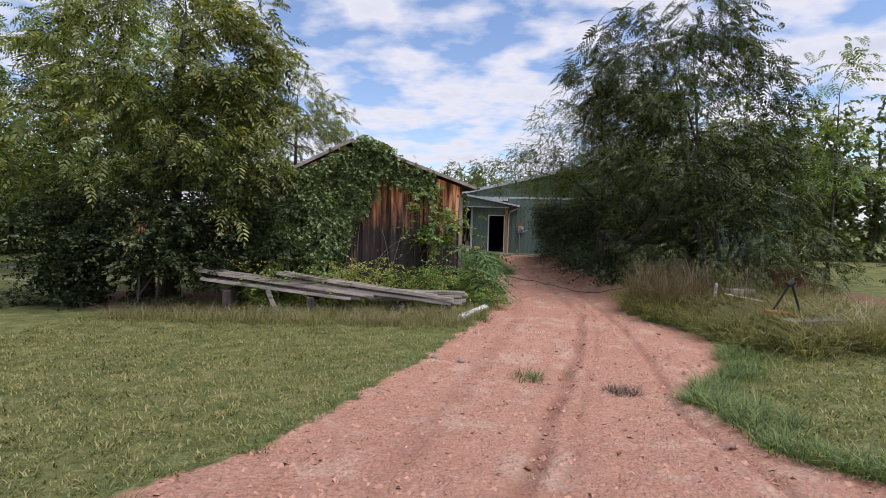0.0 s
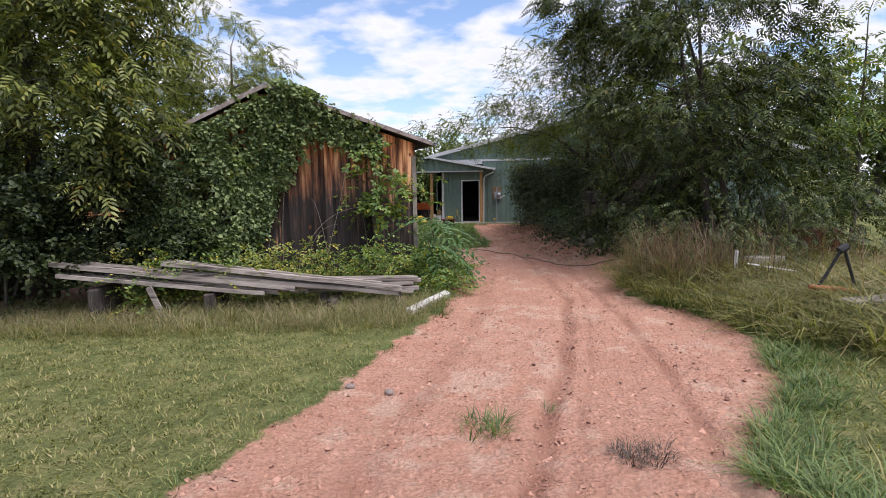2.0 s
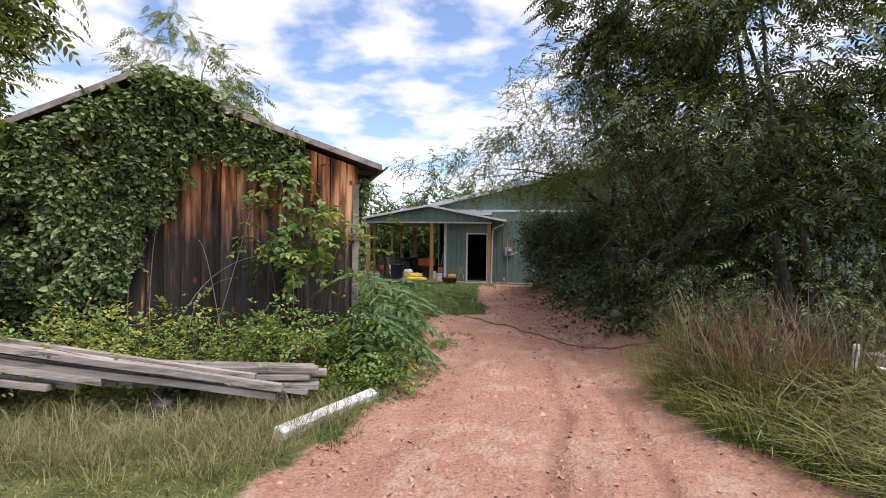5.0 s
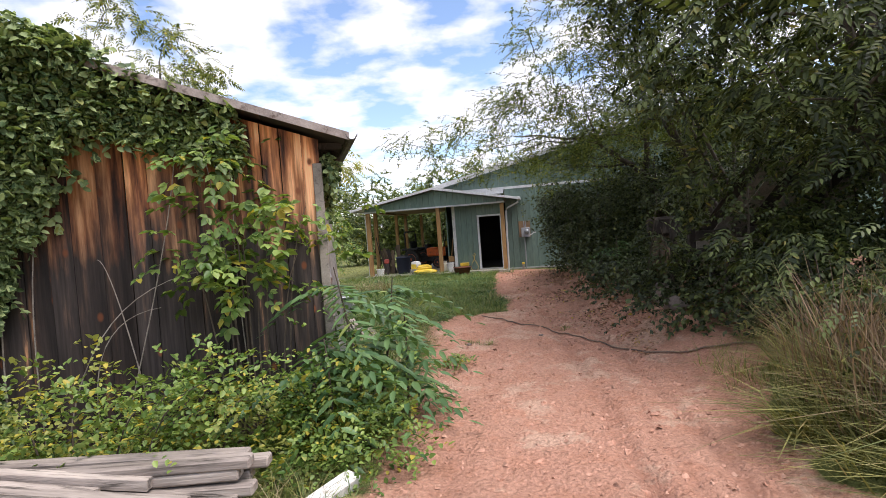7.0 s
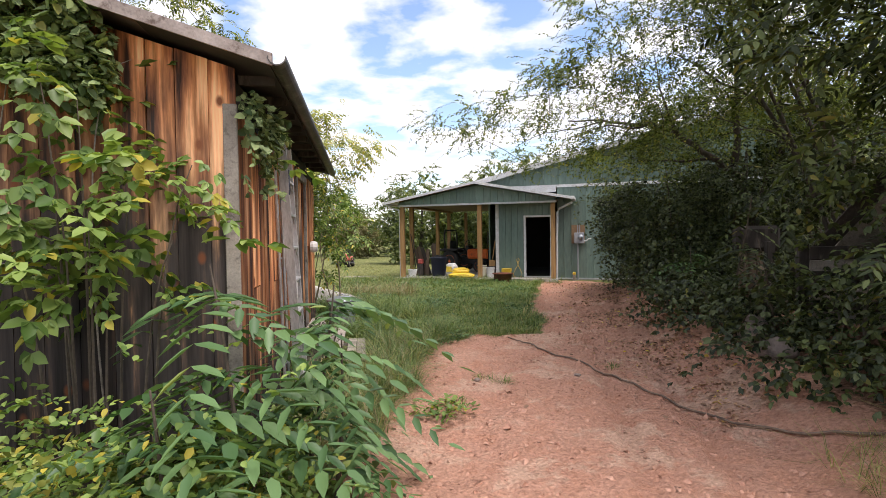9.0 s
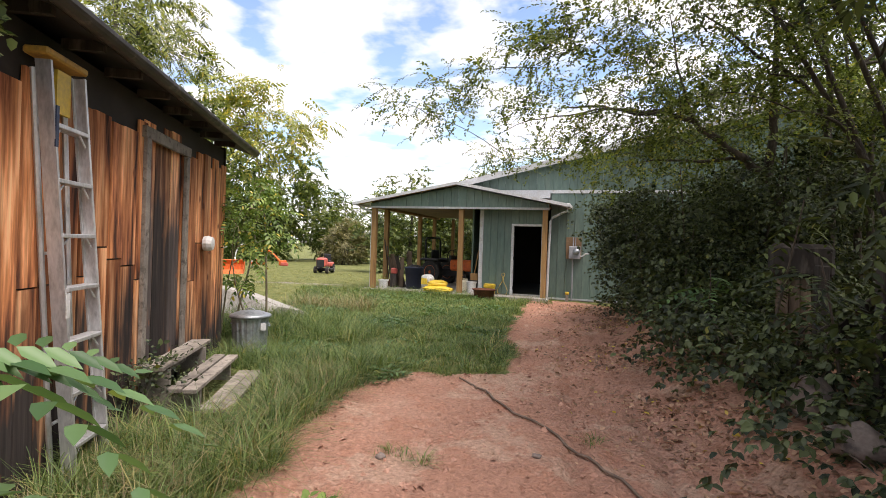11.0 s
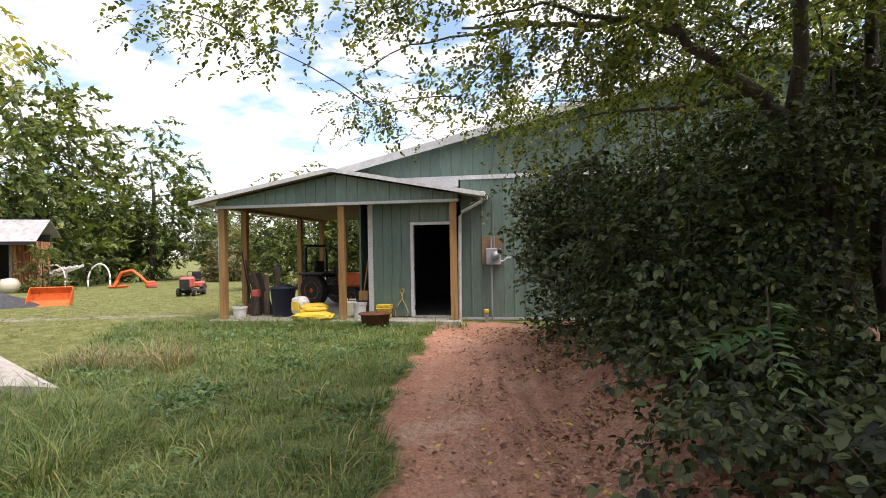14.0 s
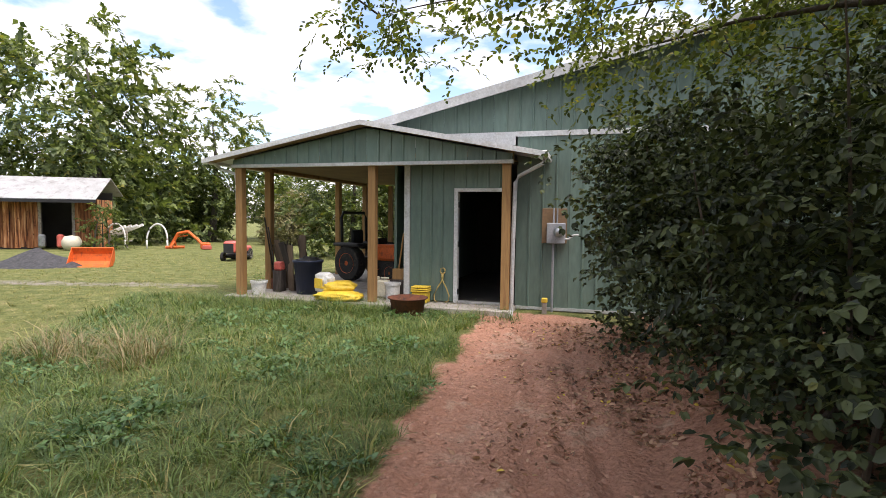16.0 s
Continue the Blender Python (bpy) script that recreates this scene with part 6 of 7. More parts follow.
for k in range(9):
    part("roof_board", bm_box((-0.1, -0.01, -1.5), (0.12, 0.015, 1.3), pose(-1.0 + 0.27 * k, -0.6, 1.35, 38, 22, rr.uniform(-4, 4)), bevel=0.004), GREY_WOOD if k % 3 else DARK_WOOD, ruin)
for k in range(6):
    part("wall_board", bm_box((-1.5, -0.012, 0), (1.2, 0.012, 0.16), pose(0.0, -0.9, 0.15 + 0.175 * k, 6, rr.uniform(-2, 2), 3), bevel=0.004), DARK_WOOD if k % 2 else GREY_WOOD, ruin)
for k, (dx, dy) in enumerate(((-1.5, -0.8), (1.1, -0.8), (-1.2, 0.9), (1.2, 0.9))):
    part("corner_post", bm_box((dx - 0.06, dy - 0.06, -0.1), (dx + 0.06, dy + 0.06, 1.2), bevel=0.01), DARK_WOOD, ruin)
LOG_WOOD = surf("split_log", (0.11, 0.075, 0.05), (0.26, 0.19, 0.14), (0.05, 0.035, 0.025), 6, 45, (1, 1, 0.12), 0.9, relief=0.8, dist=0.01)
stump = thing("old_log_post", pose(6.35, 20.9, G(6.35, 20.9)), "split weathered log post with a block on top", "post")
for k in range(4):
    bm = bmesh.new()
    tube(bm, [(-0.22 + 0.14 * k, 0.03 * (k % 2), -0.1), (-0.2 + 0.13 * k, 0, 0.5), (-0.19 + 0.125 * k, 0.02, 1.0)], [0.085, 0.075, 0.07], 8)
    part("stave", bm, LOG_WOOD, stump, smooth=True)
part("cap_block", bm_box((-0.34, -0.14, 1.0), (0.34, 0.14, 1.42), bevel=0.06), DARK_WOOD, stump)

# ---- bits on the right-hand bank ----
for nm, m, lo, hi, mt, lab in (("stake", pose(6.45, 12.6, G(6.45, 12.6), 0, 3, 0), (-0.03, -0.02, -0.1), (0.03, 0.02, 0.62), WHITE, "white painted stake standing in the grass"),
                               ("loose_board", pose(6.75, 12.5, G(6.75, 12.5) + 0.36, 0, 9, -12), (-0.1, -0.05, -0.012), (0.75, 0.05, 0.012), WHITE, "pale board lying on the grass bank"),
                               ("concrete_block", pose(7.25, 13.0, G(7.25, 13) + 0.2, 0, 0, 8), (-0.35, -0.15, -0.22), (0.35, 0.15, 0.2), CONCRETE, "grey concrete block in the grass"),
                               ("old_plank", pose(6.8, 9.9, G(6.8, 9.9) + 0.3, 0, -2, 6), (-0.4, -0.14, -0.02), (0.6, 0.14, 0.02), GREY_WOOD, "weathered plank resting on stones in tall grass"),
                               ("plank_rest", pose(6.7, 9.9, G(6.7, 9.9) + 0.12), (-0.25, -0.1, -0.22), (0.3, 0.1, 0.155), STONE, "stone rest under the plank"),
                               ("rusty_drum", pose(9.0, 14.1, G(9, 14.1)), (-0.4, -0.3, -0.05), (0.4, 0.3, 0.75), RUST, "rusty box at the edge of the thicket")):
    ob = part(nm, bm_box(lo, hi, bevel=0.008), mt)
    ob.matrix_basis = m
    tagged(ob, lab, nm.split("_")[-1])

implement = thing("field_implement", pose(6.55, 10.7, G(6.55, 10.7) - 0.06), "faded orange drawbar with a black steel hitch frame in the grass", "implement")
for nm, pts, rad, mt in (("drawbar", [(-0.05, 0.0, 0.42), (0.35, -0.1, 0.4), (0.75, -0.24, 0.3), (1.0, -0.32, 0.1)], 0.035, surf("faded_orange", (0.33, 0.11, 0.045), (0.5, 0.19, 0.08), (0.2, 0.09, 0.05), 7, 40, rough=0.8)), ("skid", [(0.1, 0.1, -0.05), (0.15, 0.08, 0.42)], 0.03, RUST),
                         ("hitch_leg", [(0.12, 0.12, 0.3), (0.3, 0.1, 0.62), (0.48, 0.08, 0.98)], 0.023, BLACK), ("hitch_leg", [(0.88, 0.1, -0.05), (0.7, 0.09, 0.5), (0.52, 0.08, 0.98)], 0.023, BLACK), ("clevis", [(0.44, 0.08, 0.95), (0.56, 0.08, 1.02)], 0.06, BLACK)):
    bm = bmesh.new()
    tube(bm, pts, rad, 8)
    part(nm, bm, mt, implement)

# ---- under the carport ----
M_ = lambda u, v, z=SLAB, rz=0, rx=0, ry=0: GRN @ pose(u, v, z, rx, ry, rz)


def bucket(name, u, v, r0, r1, h, mt, label, m=None):
    root = thing(name, m or M_(u, v), label, "bucket")
    bm = bmesh.new()
    lathe(bm, [(r0, 0), (r1, h), (r1 + 0.012, h), (r1 + 0.012, h - 0.04), (r1 - 0.004, h - 0.004), (r0 - 0.006, 0.02)], 24)
    part("body", bm, mt, root, smooth=False)
    bm = bmesh.new()
    tube(bm, bez((-r1, 0, h - 0.03), (0, -r1 * 1.6, h - 0.2), (r1, 0, h - 0.03), 8), 0.004, 5)
    part("handle", bm, ALU, root)
    return root


pot = bucket("plant_pot", 0.3, 0.12, 0.12, 0.155, 0.26, WHITE, "white tub planted with green herbs by the post")
g5 = np.random.default_rng(3)
P = g5.normal(0, 0.07, (40, 3)) + np.array((0, 0, 0.3))
V, F = scatter(BRAMBLE, P, g5.uniform(0, 6, 40), g5.normal(0.2, 0.4, 40), g5.normal(0, 0.3, 40), g5.uniform(0.25, 0.45, 40))
mesh_from("foliage", V, F, LEAF_FRESH, pot, "leafy green herb")
bucket("white_bucket", 3.03, 0.22, 0.12, 0.14, 0.33, WHITE, "white plastic bucket beside the wall corner")
can = thing("trash_bin", M_(1.12, 0.55), "dark navy plastic bin, overfull", "bin")
bm = bmesh.new()
lathe(bm, [(0.22, 0), (0.28, 0.62), (0.3, 0.62), (0.3, 0.66), (0.27, 0.66), (0.26, 0.5)], 28)
part("body", bm, BLUE, can, smooth=True)
bm = bmesh.new()
bmesh.ops.create_icosphere(bm, subdivisions=3, radius=0.25)
for v in bm.verts:
    v.co = Vector((v.co.x, v.co.y, v.co.z * 0.4 + 0.62)) + Vector((0, 0, 0.06 * noise.noise(v.co * 9)))
part("liner", bm, BLACK, can, "black crumpled bag")


def sack(u, v, z, sx, sy, sz, rz, mt, seed, label):
    bm = bmesh.new()
    bmesh.ops.create_icosphere(bm, subdivisions=4, radius=1)
    o = Vector((seed, 0, seed * 2))
    for w in bm.verts:
        c = w.co
        q = Vector((math.copysign(abs(c.x) ** 0.5, c.x), math.copysign(abs(c.y) ** 0.5, c.y), math.copysign(abs(c.z) ** 0.85, c.z)))
        k = 1 + 0.16 * noise.noise(c * 2.4 + o) + 0.06 * noise.noise(c * 6 + o)
        w.co = Vector((q.x * sx * k, q.y * sy * k, q.z * sz * k))
    ob = part("feed_bag", bm, mt, smooth=True)
    ob.matrix_basis = M_(u, v, z, rz)
    return tagged(ob, label, "bag")


sack(2.1, -0.05, SLAB + 0.075, 0.42, 0.22, 0.085, 6, YELLOW, 1, "slumped yellow plastic sack on the slab")
sack(2.0, 0.16, SLAB + 0.22, 0.3, 0.2, 0.1, 20, YELLOW, 2, "slumped yellow plastic sack on another")
wb = sack(1.72, 0.12, SLAB + 0.27, 0.2, 0.13, 0.2, -25, WHITE, 3, "white and yellow printed sack standing crumpled")
part("print", bm_box((-0.12, -0.15, -0.08), (0.1, -0.13, 0.1)), YELLOW, wb, "yellow printed panel")
jug = thing("jerry_can", M_(2.72, 0.5), "cream plastic jerry can behind the post", "can")
part("body", bm_box((-0.15, -0.09, 0), (0.15, 0.09, 0.34), bevel=0.035), CREAM, jug)
part("spout", bm_box((-0.13, -0.03, 0.34), (-0.06, 0.03, 0.4), bevel=0.01), CREAM, jug)
part("grip", bm_box((-0.03, -0.02, 0.36), (0.13, 0.02, 0.39), bevel=0.008), CREAM, jug)
for nm, lo, hi, mt, lab in (("wooden_crate", (2.93, 0.45, SLAB + 0.36), (3.15, 0.65, SLAB + 0.56), LUMBER, "small wooden crate on a bucket stand"), ("crate_stand", (2.9, 0.42, SLAB), (3.17, 0.68, SLAB + 0.36), DARK_WOOD, "dark wooden stand under a crate")):
    ob = part(nm, bm_box(lo, hi, bevel=0.008), mt)
    ob.matrix_basis = GRN
    tagged(ob, lab, nm.split("_")[-1])
tub = thing("yellow_tub", M_(3.58, 0.2), "yellow ribbed plastic tub against the wall", "tub")
part("body", bm_box((-0.14, -0.11, 0), (0.14, 0.11, 0.2), bevel=0.02), YELLOW, tub)
for k in range(3):
    part("rim", bm_box((-0.16 + 0.004 * k, -0.125, 0.2 + 0.035 * k), (0.16 - 0.004 * k, 0.125, 0.225 + 0.035 * k), bevel=0.008), YELLOW, tub)
bm = bmesh.new()
tube(bm, [(0.0, 0, 0.42), (-0.02, 0, 0.36), (-0.08, 0, 0.26), (-0.14, 0, 0.12), (-0.13, 0, 0.03), (-0.08, 0, 0.0)], 0.012, 6)
tube(bm, [(0.0, 0, 0.42), (0.02, 0, 0.36), (0.08, 0, 0.26), (0.14, 0, 0.12), (0.13, 0, 0.03), (0.08, 0, 0.0)], 0.012, 6)
tube(bm, [(0.0, 0, 0.42), (0.0, 0, 0.5)], 0.022, 8)
tube(bm, [(0.045 * math.cos(a), 0, 0.56 + 0.05 * math.sin(a)) for a in np.linspace(-math.pi / 2, 1.5 * math.pi, 13)], 0.014, 6)
tongs = part("lifting_tongs", bm, surf("yellow_steel", (0.5, 0.36, 0.1), (0.62, 0.47, 0.17), (0.3, 0.2, 0.08), 6, 40, rough=0.5), smooth=True)
tongs.matrix_basis = M_(3.93, 0.3, SLAB + 0.01, 0, -8)
tagged(tongs, "yellow steel lifting tongs leaning on the wall", "tongs")
pit = thing("fire_bowl", M_(3.58, -0.5, -0.3) @ Matrix.Diagonal((1.08, 1.08, 1.15, 1)), "rusty steel fire bowl in the grass", "fire pit")
bm = bmesh.new()
lathe(bm, [(0.24, 0), (0.27, 0.22), (0.31, 0.24), (0.315, 0.255), (0.27, 0.25), (0.2, 0.17), (0.0, 0.15)], 32)
part("bowl", bm, RUST, pit, smooth=True)
rb = random.Random(8)
for k in range(7):
    ob = part("leaning_board", bm_box((-0.07, -0.012, 0), (0.07, 0.012, rb.uniform(0.85, 1.35)), bevel=0.003), (LOG_WOOD, DARK_WOOD, LOG_WOOD)[k % 3])
    ob.matrix_basis = M_(0.32 + 0.1 * k, 0.75 + rb.uniform(0, 0.35), SLAB, rb.uniform(-20, 20), rb.uniform(8, 16), rb.uniform(-10, 10))
    tagged(ob, "weathered board leaning under the carport", "board", "leaning boards")
for u, v, h, lab, mt in ((0.2, 0.85, 1.5, "long-handled garden tool leaning on a post", DARK_WOOD), (0.28, 0.8, 1.3, "long-handled garden fork leaning on a post", BARK), (2.95, 0.55, 1.25, "wooden-handled shovel leaning by the wall", LUMBER)):
    root = thing("garden_tool", M_(u, v, SLAB, 0, 6, -6 if u < 1 else 10), lab, "tool")
    bm = bmesh.new()
    tube(bm, [(0, 0, 0.2), (0, 0, h)], 0.016, 7)
    part("handle", bm, mt, root)
    part("head", bm_box((-0.09, -0.01, 0), (0.09, 0.012, 0.24), bevel=0.004), RUST, root)
saw = thing("chainsaw", M_(0.42, 0.62, SLAB), "orange-red hand machine standing among boards", "chainsaw")
part("body", bm_box((-0.08, -0.08, 0.42), (0.1, 0.08, 0.6), bevel=0.03), RED, saw)
part("stand", bm_box((-0.09, -0.09, 0), (0.1, 0.1, 0.42), bevel=0.01), DARK_WOOD, saw)


def wheel(name, parent, u, v, z, r, w, rim):
    bm = bmesh.new()
    lathe(bm, [(r * 0.55, -w / 2), (r * 0.93, -w / 2), (r, -w * 0.32), (r, w * 0.32), (r * 0.93, w / 2), (r * 0.55, w / 2)], 28)
    bmesh.ops.transform(bm, matrix=pose(u, v, z, 0, 90, 0), verts=bm.verts)
    t = part(name, bm, RUBBER, parent)
    bm = bmesh.new()
    lathe(bm, [(0.0, -w * 0.5), (r * 0.14, -w * 0.5), (r * 0.18, -w * 0.34), (r * 0.44, -w * 0.36), (r * 0.57, -w * 0.53), (r * 0.57, w * 0.53), (r * 0.44, w * 0.36), (r * 0.18, w * 0.34), (r * 0.14, w * 0.5), (0.0, w * 0.5)], 24)
    bmesh.ops.transform(bm, matrix=pose(u, v, z, 0, 90, 0), verts=bm.verts)
    part("rim", bm, rim, t)
    return t


def tractor():
    root = thing("compact_tractor", M_(1.1, 3.3, SLAB, 250), "orange and black compact tractor parked under the carport", "tractor")
    for s in (-1, 1):
        wheel("rear_wheel", root, s * 0.5, 0.0, 0.42, 0.42, 0.26, ORANGE)
        wheel("front_wheel", root, s * 0.42, 1.25, 0.26, 0.26, 0.18, ORANGE)
    part("hood", bm_box((-0.25, 0.55, 0.5), (0.25, 1.5, 0.88), bevel=0.06), ORANGE, root)
    part("grille", bm_box((-0.2, 1.5, 0.5), (0.2, 1.53, 0.85)), BLACK, root)
    part("chassis", bm_box((-0.16, -0.3, 0.3), (0.16, 1.4, 0.55), bevel=0.02), BLACK, root)
    for s in (-1, 1):
        part("fender", bm_box((s * 0.5 - 0.16, -0.45, 0.82), (s * 0.5 + 0.16, 0.4, 0.9), bevel=0.03), BLACK, root)
    part("seat", bm_box((-0.2, -0.25, 0.75), (0.2, 0.15, 0.87), bevel=0.04), BLACK, root)
    part("seat_back", bm_box((-0.2, -0.32, 0.85), (0.2, -0.22, 1.2), bevel=0.04), BLACK, root)
    bm = bmesh.new()
    tube(bm, [(-0.42, -0.35, 0.6), (-0.42, -0.38, 1.5), (-0.36, -0.38, 1.62), (0.36, -0.38, 1.62), (0.42, -0.38, 1.5), (0.42, -0.35, 0.6)], 0.035, 8)
    part("roll_bar", bm, BLACK, root, smooth=True)
    bm = bmesh.new()
    tube(bm, [(0.17 * math.cos(a), 0.42 + 0.06 * math.sin(a), 1.05 + 0.16 * math.sin(a)) for a in np.linspace(0, 2 * math.pi, 17)], 0.014, 6)
    part("steering_wheel", bm, BLACK, root, smooth=True)
    part("dash", bm_box((-0.18, 0.45, 0.8), (0.18, 0.6, 1.02), bevel=0.03), BLACK, root)


tractor()
shelf = thing("storage_shelf", M_(2.6, 4.2, SLAB), "loaded rack of tools and yellow boxes at the carport's back", "shelf")
for s in (-0.45, 0.45):
    for q in (-0.2, 0.2):
        part("upright", bm_box((s - 0.02, q - 0.02, 0), (s + 0.02, q + 0.02, 1.6)), DARK_WOOD, shelf)
for z in (0.35, 0.85, 1.3):
    part("board", bm_box((-0.5, -0.25, z), (0.5, 0.25, z + 0.03)), DARK_WOOD, shelf)
for k, (a, z, h, mt) in enumerate(((-0.3, 0.38, 0.3, BLACK), (0.1, 0.38, 0.25, RED), (-0.3, 0.88, 0.22, YELLOW), (0.15, 0.88, 0.26, DARK_WOOD), (-0.15, 1.33, 0.18, DARK_WOOD), (0.25, 1.33, 0.25, BLACK))):
    ob = part("storage_box", bm_box((-0.15, -0.16, 0), (0.15, 0.16, h), bevel=0.012), mt)
    ob.matrix_basis = M_(2.6 + a, 4.2, SLAB + z)
    tagged(ob, "small storage box on the carport rack", "box", "boxes on the rack")

# meter, tap and roof pole
meter = thing("electric_meter", GRN, "grey electric meter box on a timber board", "meter")
part("board", bm_box((5.66, MAIN - 0.05, 0.9), (6.08, MAIN - 0.022, 1.5), bevel=0.004), CEILING, meter, "weathered plywood backing board")
part("box", bm_box((5.75, MAIN - 0.16, 0.9), (6.06, MAIN - 0.05, 1.25), bevel=0.012), METER_GREY, meter)
bm = bmesh.new()
lathe(bm, [(0.09, 0), (0.09, 0.03), (0.075, 0.035), (0.07, 0.09), (0.05, 0.11), (0.0, 0.115)], 24)
bmesh.ops.transform(bm, matrix=pose(5.95, MAIN - 0.16, 1.1, 90, 0, 0), verts=bm.verts)
part("glass_dial", bm, ZINC, meter, "round glass meter dial", smooth=True)
for xx in (5.86, 5.92):
    bm = bmesh.new()
    tube(bm, [(xx, MAIN - 0.1, 1.25), (xx, MAIN - 0.1, 1.5)], 0.015, 7)
    part("conduit", bm, METER_GREY, meter)
bm = bmesh.new()
tube(bm, [(6.06, MAIN - 0.1, 0.98), (6.12, MAIN - 0.1, 0.98), (6.2, MAIN - 0.1, 1.05), (6.28, MAIN - 0.1, 1.05)], 0.02, 7)
part("cable_elbow", bm, TRIM, meter, "white cable elbow")
bm = bmesh.new()
tube(bm, [(5.86, MAIN - 0.1, 0.9), (5.86, MAIN - 0.08, -0.3)], 0.022, 7)
part("lower_conduit", bm, METER_GREY, meter)
tap = thing("yard_tap", M_(5.75, 0.3, -0.32), "yellow-capped post tap by the wall", "tap")
part("post", bm_box((-0.04, -0.04, -0.05), (0.04, 0.04, 0.22), bevel=0.01), GREY_WOOD, tap)
part("cap", bm_box((-0.05, -0.05, 0.22), (0.05, 0.05, 0.3), bevel=0.015), YELLOW, tap)
bm = bmesh.new()
tube(bm, [(-2.9, 2.6, 3.3), (-2.9, 2.6, 4.05)], 0.012, 6)
tube(bm, [(-2.9, 2.6, 3.9), (-2.86, 2.6, 3.98), (-2.86, 2.6, 4.05)], 0.01, 6)
part("roof_pole", bm, GUTTER, barn, "thin metal pole on the ridge")

# ---- the field ----
mow = thing("lawn_tractor", pose(-7.3, 39.0, G(-7.3, 39), 0, 0, 188) @ Matrix.Diagonal((0.85, 0.85, 0.9, 1)), "red lawn tractor parked on the mown field", "mower")
for s in (-1, 1):
    wheel("rear_wheel", mow, s * 0.36, -0.45, 0.25, 0.25, 0.2, CREAM)
    wheel("front_wheel", mow, s * 0.34, 0.75, 0.19, 0.19, 0.14, CREAM)
part("hood", bm_box((-0.25, 0.25, 0.35), (0.25, 1.0, 0.85), bevel=0.08), RED, mow)
part("grille", bm_box((-0.22, 0.98, 0.35), (0.22, 1.02, 0.75), bevel=0.01), BLACK, mow)
part("rear_body", bm_box((-0.4, -0.75, 0.35), (0.4, -0.05, 0.6), bevel=0.06), RED, mow)
part("deck", bm_box((-0.5, -0.2, 0.12), (0.5, 0.5, 0.28), bevel=0.05), BLACK, mow)
part("seat", bm_box((-0.22, -0.6, 0.6), (0.22, -0.2, 0.72), bevel=0.04), BLACK, mow)
part("seat_back", bm_box((-0.22, -0.68, 0.7), (0.22, -0.58, 1.05), bevel=0.04), BLACK, mow)
bm = bmesh.new()
tube(bm, [(0.17 * math.cos(a), 0.16 + 0.05 * math.sin(a), 0.95 + 0.14 * math.sin(a)) for a in np.linspace(0, 2 * math.pi, 17)], 0.015, 6)
part("steering_wheel", bm, BLACK, mow)
bk = thing("loader_bucket", pose(-10.0, 35.0, G(-10.0, 35.0), 0, 0, 20) @ Matrix.Diagonal((0.68, 0.95, 0.95, 1)), "bright orange steel loader bucket on the gravel", "bucket")
bm = bmesh.new()
arcp = [(0.0, 0.0), (-0.35, 0.02), (-0.52, 0.18), (-0.55, 0.42), (-0.45, 0.62)]
for (a, b), (c, d) in zip(arcp, arcp[1:]):
    prism(bm, [(-0.9, -a - 0.5, b), (-0.9, -c - 0.5, d), (-0.9, -c - 0.48, d + 0.02), (-0.9, -a - 0.48, b + 0.02)], (1.8, 0, 0))
part("shell", bm, ORANGE, bk)
for s in (-0.9, 0.88):
    bm = bmesh.new()
    prism(bm, [(s, -a - 0.5, b) for a, b in arcp], (0.02, 0, 0))
    part("side_plate", bm, ORANGE, bk)


def mound(name, x, y, rx, ry, h, mt, label):
    bm = bmesh.new()
    rings = []
    for i in range(14):
        f = i / 13
        rings.append([bm.verts.new((rx * f * math.cos(a), ry * f * math.sin(a), h * (1 - f) ** 1.15 * (1 + 0.2 * noise.noise(Vector((3 * f * math.cos(a), 3 * f * math.sin(a), 1)))) - 0.06 * f)) for a in np.linspace(0, 2 * math.pi, 33)[:-1]])
    for a, b in zip(rings, rings[1:]):
        for j in range(32):
            bm.faces.new((a[j], a[(j + 1) % 32], b[(j + 1) % 32], b[j]))
    ob = part(name, bm, mt, smooth=True)
    ob.matrix_basis = pose(x, y, G(x, y))
    return tagged(ob, label, "pile", kind="stuff")


mound("gravel_pile", -11.6, 34.6, 1.75, 1.3, 0.58, GRAVEL, "heap of dark grey gravel")
shed = thing("far_shed", pose(-19.4, 43.0, G(-19.4, 43.0), 0, 0, 22), "orange-brown board shed with a pale steel roof", "shed")
rs = random.Random(2)
SHED_WOOD = finish_barn("shed_boards", -2.5, -1.0)
sw = part("front_wall", bm_box((-5.5, 0.04, 0), (-0.4, 0.07, 2.5)), SHADE_DARK, shed)
x = -5.5
while x < 1.8:
    w = rs.uniform(0.2, 0.32)
    if not -0.5 < x + w / 2 < 1.0:
        part("plank", bm_box((x, 0, 0.05 + rs.uniform(0, 0.06)), (x + w - 0.015, 0.03, 2.5)), SHED_WOOD, sw)
    x += w
# back wall in near-black: shade seen through the doorway, put into the colour
part("inner_back", bm_box((-5.5, 2.2, 0), (2.0, 2.3, 2.9)), SHADE_DARK, shed)
for xx in (-5.5, 1.98):
    part("side_wall", bm_box((xx - 0.03, 0.05, 0), (xx + 0.03, 2.2, 2.5)), SHED_WOOD, shed)
part("door_post", bm_box((-0.55, -0.02, 0), (-0.42, 0.1, 2.5)), GREY_WOOD, shed)
part("door_post", bm_box((0.92, -0.02, 0), (1.05, 0.1, 2.5)), GREY_WOOD, shed)
bm = bmesh.new()
prism(bm, [(-6.0, -0.9, 2.45), (-6.0, 1.2, 3.6), (-6.0, 1.2, 3.64), (-6.0, -0.9, 2.49)], (8.3, 0, 0))
